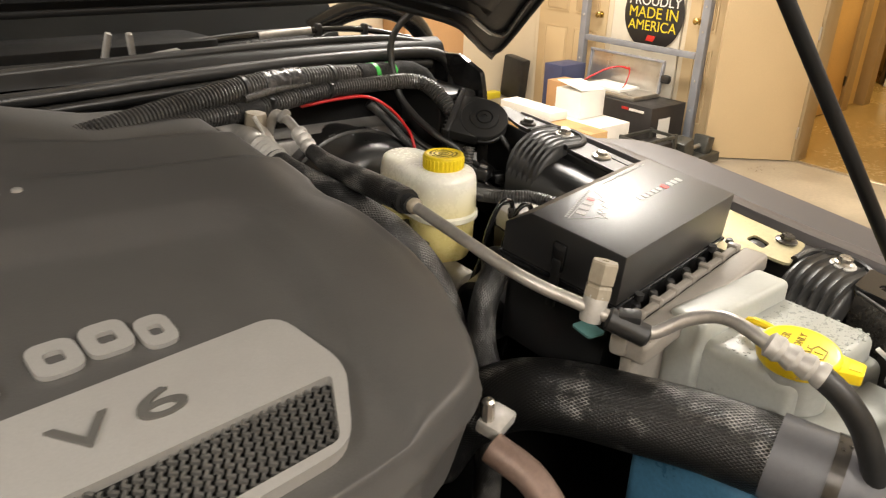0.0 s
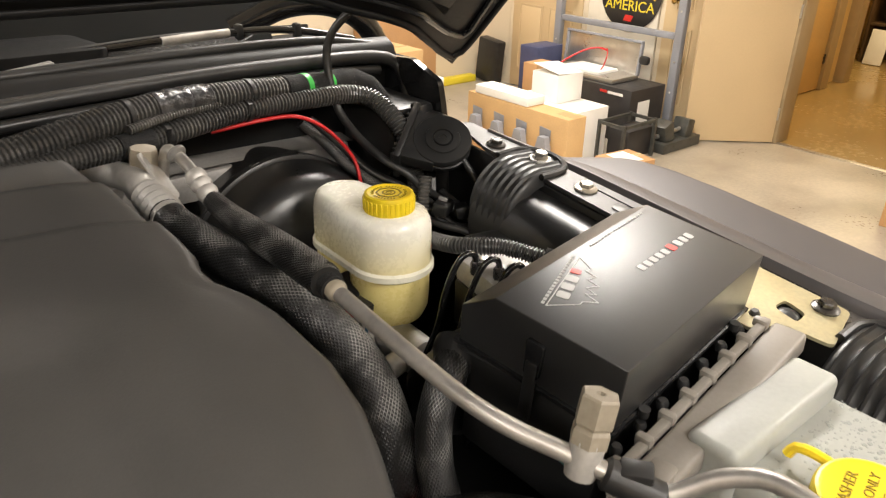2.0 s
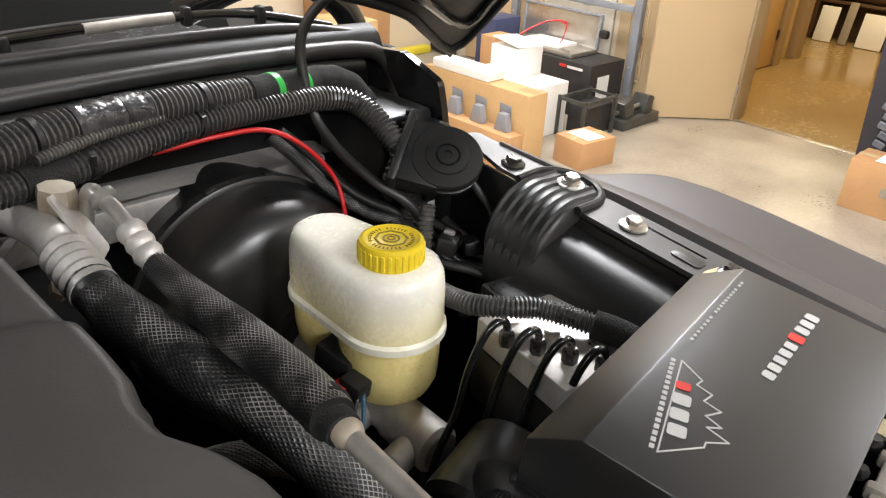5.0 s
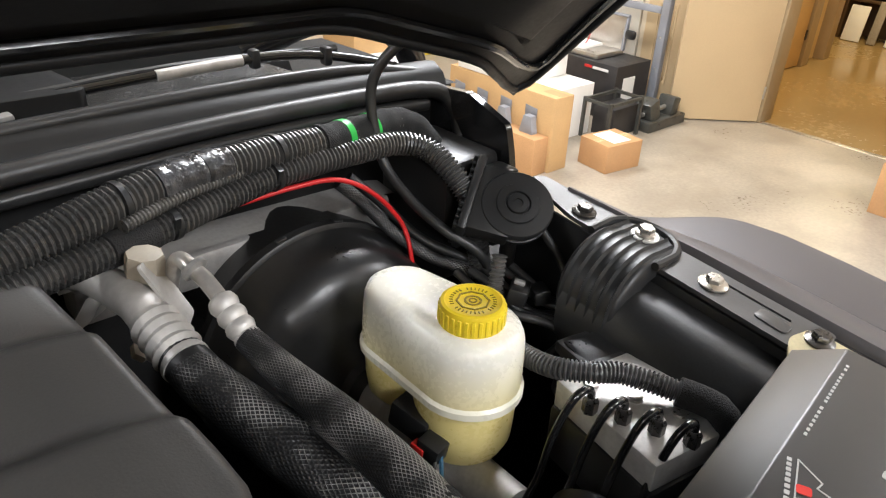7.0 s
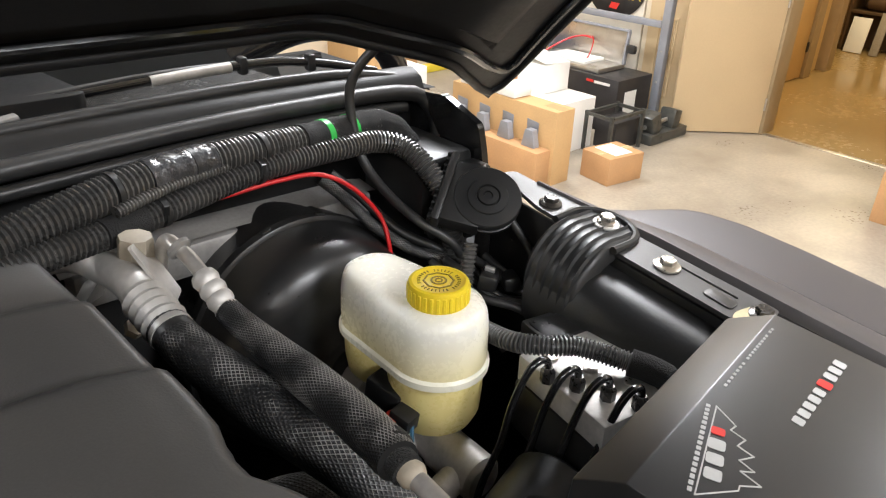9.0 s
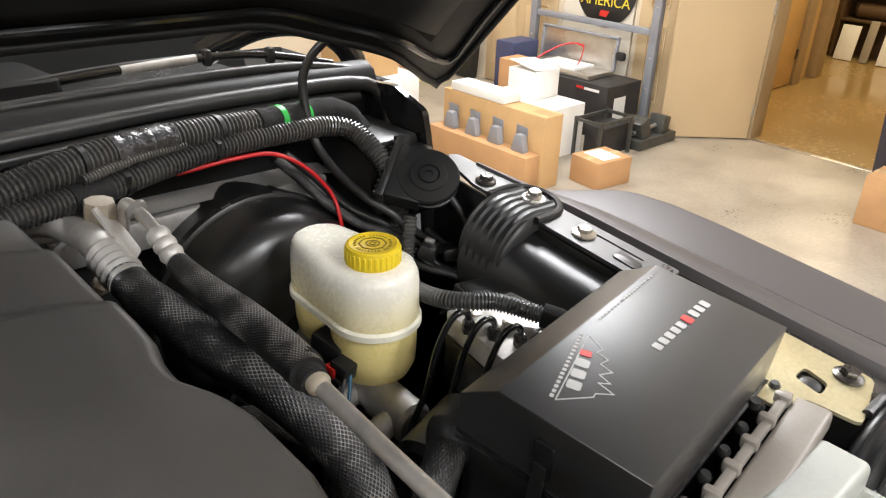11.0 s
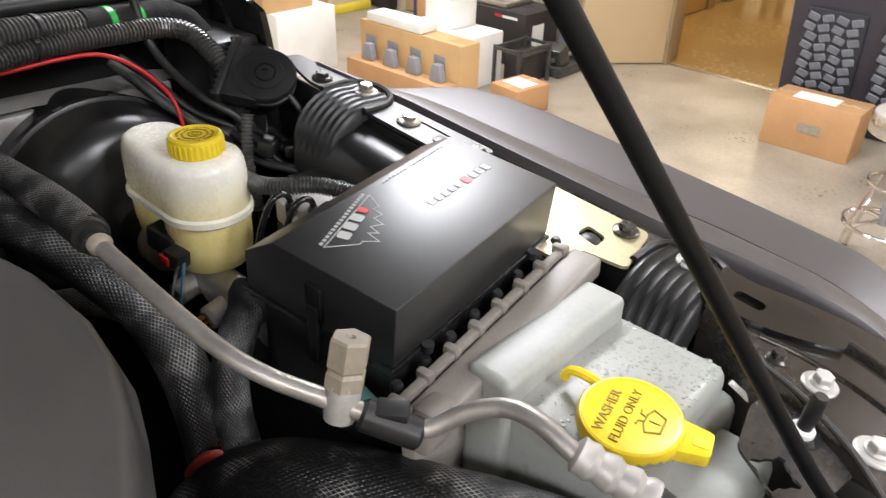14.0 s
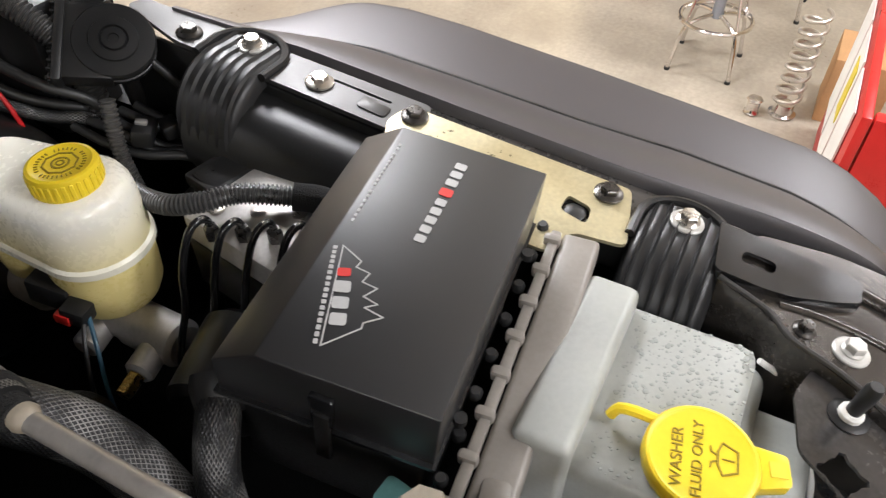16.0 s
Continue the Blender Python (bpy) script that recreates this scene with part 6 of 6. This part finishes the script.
solid("coolant_pipe", tube([(0.41, 0.19, 1.30), (0.42, 0.16, 1.36), (0.435, 0.13, 1.385), (0.455, 0.11, 1.38), (0.47, 0.1, 1.35)], 0.008, 14), M_TUBE, "pale bent pipe over the blue bottle", "pipe")

# ---- cowl and windscreen foot ----
cw = thing("cowl", "black plastic cowl with a rubber seal along its edge", "cowl", (0.2, 1.0, 1.6))
CX = [-0.75 + 0.05 * i for i in range(30)]


def cowl_row(y, z):
    return [(x, y + 0.012 * (1 - ((x - 0.45) / 0.9) ** 2) - 0.012, z + 0.008 * (1 - ((x - 0.1) / 0.6) ** 2)) for x in CX]


part("band", loft([cowl_row(0.893, 1.612), cowl_row(0.900, 1.626), cowl_row(0.915, 1.634), cowl_row(0.928, 1.632), cowl_row(0.934, 1.60)]), M_COWLBAND, cw, "satin black cowl band")
part("tray", loft([[(0.33, 0.935, 1.603), (0.62, 0.94, 1.606)], [(0.35, 1.0, 1.612), (0.60, 1.0, 1.613)], [(0.36, 1.07, 1.625), (0.56, 1.07, 1.625)]]), M_COWLGREY, cw, "dull grey cowl tray")
# Pale strips where the tray shows bright patches.
for xs_, ys_, ln_, wd_, az in ((0.47, 0.945, 0.10, 0.010, 6), (0.56, 0.95, 0.08, 0.014, 2), (0.60, 0.965, 0.05, 0.010, -12), (0.42, 0.952, 0.05, 0.014, 18)):
    part("tray_strip", box(ln_, wd_, 0.004, pose(xs_, ys_, 1.614, 6, 0, az), 0.0015), M_BARE, cw, "pale strip across the tray")
part("vent_panel", loft([[(-0.75, 0.93, 1.60), (0.75, 0.93, 1.60)], [(-0.75, 1.2, 1.595), (0.75, 1.2, 1.595)]]), M_DARK, cw, "black cowl vent panel")
for xs_, zs_, tilt in ((0.226, 1.650, 14), (0.254, 1.648, -4)):
    part("hinge_leaf", box(0.007, 0.010, 0.036, pose(xs_, 0.935, zs_, 10, tilt, 0), 0.002), M_BARE, cw, "bare metal hinge leaf")
part("hinge_foot", box(0.05, 0.012, 0.006, pose(0.288, 0.938, 1.637, 0, -6, 4), 0.002), M_BARE, cw, "bare metal hinge foot")
part("vent_box", prism(rounded([(-0.3, 0.945), (0.375, 0.95), (0.36, 1.06), (-0.3, 1.06)], 0.02), 1.60, 1.648, Matrix(), 0.004), M_DARK, cw, "black cowl housing")
part("seal", tube([(-0.7, 0.84, 1.59), (-0.3, 0.862, 1.606), (0.097, 0.876, 1.612), (0.282, 0.885, 1.617), (0.46, 0.892, 1.62), (0.58, 0.893, 1.619), (0.66, 0.892, 1.616), (0.692, 0.885, 1.607), (0.698, 0.87, 1.585), (0.69, 0.855, 1.555)], 0.0085, 16, 0.02), M_RUBBER, cw, "rubber hood seal")
part("lower_lip", tube([(-0.7, 0.83, 1.575), (-0.3, 0.853, 1.592), (0.097, 0.867, 1.598), (0.282, 0.876, 1.603), (0.46, 0.886, 1.606), (0.6, 0.890, 1.604), (0.67, 0.889, 1.60)], 0.0062, 14, 0.02), M_PLASTIC, cw)
part("upper_lip", tube([(-0.7, 0.87, 1.61), (-0.3, 0.892, 1.628), (0.097, 0.906, 1.634), (0.282, 0.913, 1.638), (0.46, 0.918, 1.640), (0.6, 0.918, 1.637), (0.68, 0.91, 1.625)], 0.006, 14, 0.02), M_PLASTIC, cw)
ws = thing("windscreen", "dark windscreen glass in a black frame", "windscreen", (0.0, 1.2, 1.6))
part("glass", loft([[(-0.75, 1.06, 1.60), (0.62, 1.06, 1.60)], [(-0.75, 1.42, 2.15), (0.62, 1.42, 2.15)]]), M_GLASS, ws)
part("frame", tube([(0.54, 1.02, 1.64), (0.60, 1.0, 1.668), (0.66, 0.995, 1.668), (0.71, 0.997, 1.648), (0.742, 1.0, 1.612), (0.75, 1.0, 1.56), (0.75, 1.0, 1.5)], 0.016, 14, 0.01), M_GLOSS, ws, "rounded black corner frame")
wa = thing("wiper_arm", "black wiper arm with pale washer hose", "wiper", (0.5, 1.0, 1.64))
part("arm", tube([(0.25, 0.955, 1.640), (0.40, 0.963, 1.6455), (0.5226, 0.9633, 1.6487), (0.589, 0.945, 1.647), (0.66, 0.928, 1.632)], 0.0045, 10, 0.02), M_GLOSS, wa)
part("arm_sleeve", tube([(0.43, 0.9625, 1.6462), (0.47, 0.9635, 1.6475), (0.51, 0.9635, 1.6485)], 0.0052, 12), M_CASTALU, wa, "pale sleeve")
for x, y, z in ((0.5226, 0.9633, 1.6487), (0.589, 0.945, 1.647)):
    part("clip", box(0.009, 0.012, 0.018, pose(x, y, z, 0, 0, 0), 0.003), M_PLASTIC, wa)
part("blade", tube([(0.30, 0.965, 1.643), (0.45, 0.975, 1.648), (0.62, 0.975, 1.644)], 0.004, 8, 0.03), M_RUBBER, wa, "rubber blade edge")

# ---- hood ----
hd = thing("hood", "raised black hood seen from below", "hood", (0.0, 0.86, 1.62))


def hood_p(x, s, lift=0.0):
    c = math.sqrt(0.5)
    lift += 0.047 * min(1, max(0, (0.635 - x) / 0.12))
    return Vector((x, 0.858 - s * c + lift * c, 1.600 + s * c + lift * c))


hxs = [-0.70 + i * 0.02926 for i in range(51)]
rear = lambda x: max(0.002, (0.765 - x) * 0.745) if x > 0.635 else 0.097
under = [[hood_p(x, rear(x) + (1.25 - rear(x)) * k / 24) for x in hxs] for k in range(25)]
upper = [[hood_p(x, rear(x) + (1.25 - rear(x)) * k / 24, 0.016) for x in hxs] for k in range(25)]
part("skin", loft(under), M_HOODUNDER, hd, "black underside")
part("outer_skin", loft([under[0]] + upper + [under[-1]]), M_FENDER, hd, "matte grey outer skin")
part("hem", tube([hood_p(x, rear(x) + 0.006, 0.0) for x in hxs[2:-1]] + [hood_p(0.761, s, 0.0) for s in (0.03, 0.15, 0.4, 0.8, 1.2)], 0.005, 10, 0.02), M_HOODUNDER, hd, "folded hood edge")
part("edge_ridge", tube([hood_p(x, rear(x) + 0.03, -0.003) for x in hxs[2:-4]] + [hood_p(0.735, s, -0.003) for s in (0.07, 0.15, 0.4, 0.8, 1.2)], 0.004, 8, 0.02), M_GLOSS, hd, "pressed ridge along the hood edge")
ix = [-0.66 + i * 0.0345 for i in range(40)]
inner_rows = []
for k in range(-1, 26):
    kk = min(max(k, 0), 24)
    edge = 0.0 if k in (-1, 25) else -0.013
    row = []
    for i, x in enumerate(ix):
        s0 = rear(x) + 0.062
        off = edge if 0 < i < len(ix) - 1 else 0.0
        row.append(hood_p(x, s0 + (1.2 - s0) * kk / 24 + (-0.012 if k == -1 else 0), off))
    inner_rows.append(row)
part("inner_panel", loft(inner_rows), M_HOODUNDER, hd, "pressed inner panel of the hood")
pr = thing("hood_prop_rod", "black hood prop rod crossing the bay", "prop rod", (0.543, 0.09, 1.48))
d = Vector((-0.4735, 0.3123, 0.8236))
base = Vector((0.4312, 0.185, 1.7))
ROD_PTS = [base + d * t_ for t_ in (0.54, 0.35, 0.15, 0.0, -0.1, -0.19)] + [Vector((0.554, 0.106, 1.492)), Vector((0.556, 0.088, 1.479)), Vector((0.545, 0.067, 1.475)), Vector((0.52, 0.045, 1.473))]
part("rod", tube(ROD_PTS, 0.0045, 14, 0.03), M_HOODUNDER, pr)
part("rod_foot", tube(ROD_PTS[-2:], 0.0065, 14, curve=False), M_RUBBER, pr, "rubber grommet at its foot")

# ---- nose of the bay: crossmember, latch, brackets ----
xm = thing("radiator_crossmember", "glossy dark grey pressed-steel crossmember", "crossmember", (0.62, 0.1, 1.44))


def on_rail(pts):
    """Plan places as places in the plane of the sloping rail."""
    return [(x, (y - 0.32) / 0.994) for x, y in pts]


XIN = [(0.668, 0.231), (0.655, 0.195), (0.640, 0.178), (0.629, 0.145), (0.609, 0.110), (0.587, 0.085), (0.557, 0.054), (0.5, 0.015), (0.3, -0.02)]
XOUT = [(0.3, -0.09), (0.5, -0.085), (0.64, -0.06), (0.70, 0.0), (0.735, 0.08), (0.738, 0.16), (0.728, 0.215)]
part("top", holed(rounded(on_rail(XIN + XOUT), 0.008), [], 0.0015, 0.0045, rm), M_CROSS, xm)
up_ = [rm @ Vector((*p, 0.0042)) for p in on_rail(XIN)]
part("inner_wall", loft([up_, [p + Vector((-0.004, 0, -0.012)) for p in up_], [p + Vector((-0.006, 0, -0.10)) for p in up_]]), M_CROSS, xm)
part("edge_bead", tube([p + Vector((0.002, 0, 0.001)) for p in up_], 0.0022, 8), M_RAILTOP, xm, "bright rolled edge")
part("pressed_bead", tube([rm @ Vector((*p, 0.004)) for p in on_rail([(0.712, 0.19), (0.705, 0.13), (0.685, 0.07), (0.65, 0.01), (0.60, -0.02), (0.5, -0.04)])], 0.006, 10), M_CROSS, xm)
part("pressed_bead", tube([rm @ Vector((*p, 0.004)) for p in on_rail([(0.668, 0.19), (0.672, 0.16), (0.668, 0.12), (0.650, 0.07), (0.61, 0.02)])], 0.003, 10), M_CROSS, xm)
br = thing("slotted_bracket", "glossy black slotted steel bracket", "bracket", (0.7, 0.17, 1.49))
part("plate", holed(rounded(on_rail([(0.671, 0.236), (0.7194, 0.2425), (0.7145, 0.1437), (0.694, 0.142), (0.685, 0.158), (0.674, 0.184), (0.6705, 0.204)]), 0.004), [rounded(on_rail([(0.687, 0.199), (0.699, 0.199), (0.699, 0.222), (0.687, 0.222)]), 0.005)], 0.0075, 0.0100, rm), M_GLOSS, br)
side_ = [rm @ Vector((*p, 0.0088)) for p in on_rail([(0.6715, 0.235), (0.671, 0.204), (0.6745, 0.184), (0.6855, 0.158), (0.694, 0.1425)])]
part("side_flange", loft([side_, [p + Vector((-0.001, 0, -0.012)) for p in side_]]), M_GLOSS, br, "folded side flange")
for (x, y), sc_ in (((0.6525, 0.1422), 1.0), ((0.6202, 0.0978), 1.08)):
    bolt("washer_bolt", (x, y, slope_z(y, -0.0045)), (0, -0.11, 1), material=M_WASHERW, washer=0.0118 * sc_, flange=0.0075, hexw=0.0115, label="pale bolt with a broad flat washer", group="crossmember bolts")
bolt("nut", (0.6547, 0.1716, slope_z(0.1716, -0.004)), (0, -0.11, 1), material=M_BOLTDARK, flange=0.0075, hexw=0.009, label="dark small nut on the crossmember", group="crossmember bolts")
lp = thing("hood_bump_stop_plate", "black latch plate with a keyhole opening and rubber stop", "latch plate", (0.60, 0.14, 1.46))
hole_ = [(0.567 + (0.0105 + (0.004 if i % 6 in (0, 1) else 0)) * math.cos(i * math.pi / 12), 0.1345 + (0.0105 + (0.004 if i % 6 in (0, 1) else 0)) * math.sin(i * math.pi / 12)) for i in range(24)]
part("plate", holed(rounded(on_rail([(0.634, 0.160), (0.609, 0.168), (0.569, 0.159), (0.546, 0.121), (0.558, 0.109), (0.605, 0.101)]), 0.006), [on_rail(hole_)], -0.0055, -0.003, rm), M_RAIL, lp)
sm_ = rm @ pose(0.609, (0.136 - 0.32) / 0.994, -0.003)
part("stop_seat", lathe([(0.012, 0.0), (0.0125, 0.001), (0.0095, 0.002)], sm_, 24), M_PLASTIC, lp)
part("stop_nut", lathe([(0.0075, 0.0), (0.0075, 0.005), (0.006, 0.0065)], sm_, 16), M_PAPERWHITE, lp, "white nylon collar")
part("stop_pin", lathe([(0.0045, 0.004), (0.0052, 0.022), (0.0052, 0.030), (0.004, 0.033)], sm_, 16), M_RUBBER, lp, "black rubber stop pin")
hl = thing("hood_latch", "grey plastic hood latch on the fender", "latch", (0.74, 0.09, 1.49))
part("base", box(0.034, 0.030, 0.014, pose(0.733, 0.085, slope_z(0.085) - 0.002, 0, 0, -18), 0.003), M_LATCH, hl)
for dy in (-0.007, 0.007):
    part("arm", box(0.062, 0.006, 0.010, pose(0.758, 0.090 + dy, slope_z(0.09) + 0.008, 0, -6, -18), 0.002), M_LATCH, hl)
part("arm_web", box(0.05, 0.010, 0.004, pose(0.756, 0.090, slope_z(0.09) + 0.005, 0, -6, -18), 0.001), M_LATCH, hl)
part("ear", box(0.009, 0.012, 0.018, pose(0.722, 0.108, slope_z(0.1) + 0.004, 0, 0, -18), 0.004), M_LATCH, hl)
part("ear", box(0.009, 0.012, 0.018, pose(0.728, 0.066, slope_z(0.07) + 0.004, 0, 0, -18), 0.004), M_LATCH, hl)
part("hook", box(0.022, 0.03, 0.02, pose(0.79, 0.098, slope_z(0.09) + 0.010, 0, 0, -18), 0.006), M_RUBBER, hl)

# ---- loose lines in the dark of the bay ----
solid("vacuum_line", tube([(0.43, 0.77, 1.36), (0.41, 0.74, 1.40), (0.40, 0.70, 1.42), (0.41, 0.66, 1.41), (0.43, 0.63, 1.37)], 0.006, 12), M_RUBBER, "thin black vacuum line beside the booster", "hose")
solid("horn_wire", tube([(0.665, 0.72, 1.53), (0.675, 0.70, 1.50), (0.67, 0.68, 1.47), (0.65, 0.67, 1.44), (0.62, 0.68, 1.42)], 0.004, 10), M_RUBBER, "thin black wire below the horn", "wire")
cl = thing("wire_cluster", "bundle of black wires and plugs below the horn", "wiring", (0.62, 0.70, 1.46))
for k in range(5):
    part("wire", tube([(0.60 + 0.012 * k, 0.76 - 0.006 * k, 1.49), (0.605 + 0.012 * k, 0.73 - 0.006 * k, 1.478 + 0.004 * (k % 2)), (0.615 + 0.012 * k, 0.70, 1.47 - 0.004 * (k % 3)), (0.64 + 0.008 * k, 0.67, 1.46), (0.66, 0.65, 1.42)], 0.0042, 10), M_RUBBER, cl)
part("plug", box(0.03, 0.018, 0.016, pose(0.625, 0.705, 1.486, 10, 5, 35), 0.003), M_PLASTIC, cl)
part("plug", box(0.024, 0.016, 0.014, pose(0.648, 0.70, 1.478, -8, 5, 60), 0.003), M_PLASTIC, cl)
part("plug_clip", box(0.006, 0.01, 0.004, pose(0.625, 0.705, 1.496, 10, 5, 35), 0.001), M_BARE, cl)
fw = thing("firewall_stud", "zinc nut on a stud at the firewall bracket", "nut", (0.325, 0.79, 1.52))
part("stud", rod((0.325, 0.79, 1.505), (0.330, 0.775, 1.525), 0.003), M_BOLT, fw)
part("nut", lathe([(0.008, 0), (0.008, 0.008), (0.006, 0.009)], axis_pose((0.326, 0.787, 1.51), (0.330, 0.775, 1.525)), 6), M_CAPBEIGE, fw)
hp = thing("heat_shield", "crumpled grey shield beside the firewall", "shield", (0.30, 0.80, 1.52))
part("sheet", loft([[(0.275, 0.82, 1.50), (0.285, 0.80, 1.53), (0.30, 0.79, 1.545)], [(0.30, 0.85, 1.50), (0.31, 0.835, 1.535), (0.325, 0.82, 1.55)], [(0.33, 0.87, 1.50), (0.34, 0.86, 1.53), (0.35, 0.85, 1.54)]]), M_BARE, hp)
solid("tank_vent_line", tube([(0.634, 0.19, 1.47), (0.637, 0.17, 1.455), (0.625, 0.14, 1.42), (0.60, 0.12, 1.36), (0.58, 0.11, 1.28)], 0.0022, 8), M_PAPERWHITE, "thin white vent line at the washer tank", "hose")
solid("headlight_back", soft_block(0.56, 0.66, 0.02, 0.09, 1.2, 1.40, 0.01, 0.015), M_PLASTIC, "black headlamp housing low behind the crossmember", "housing")
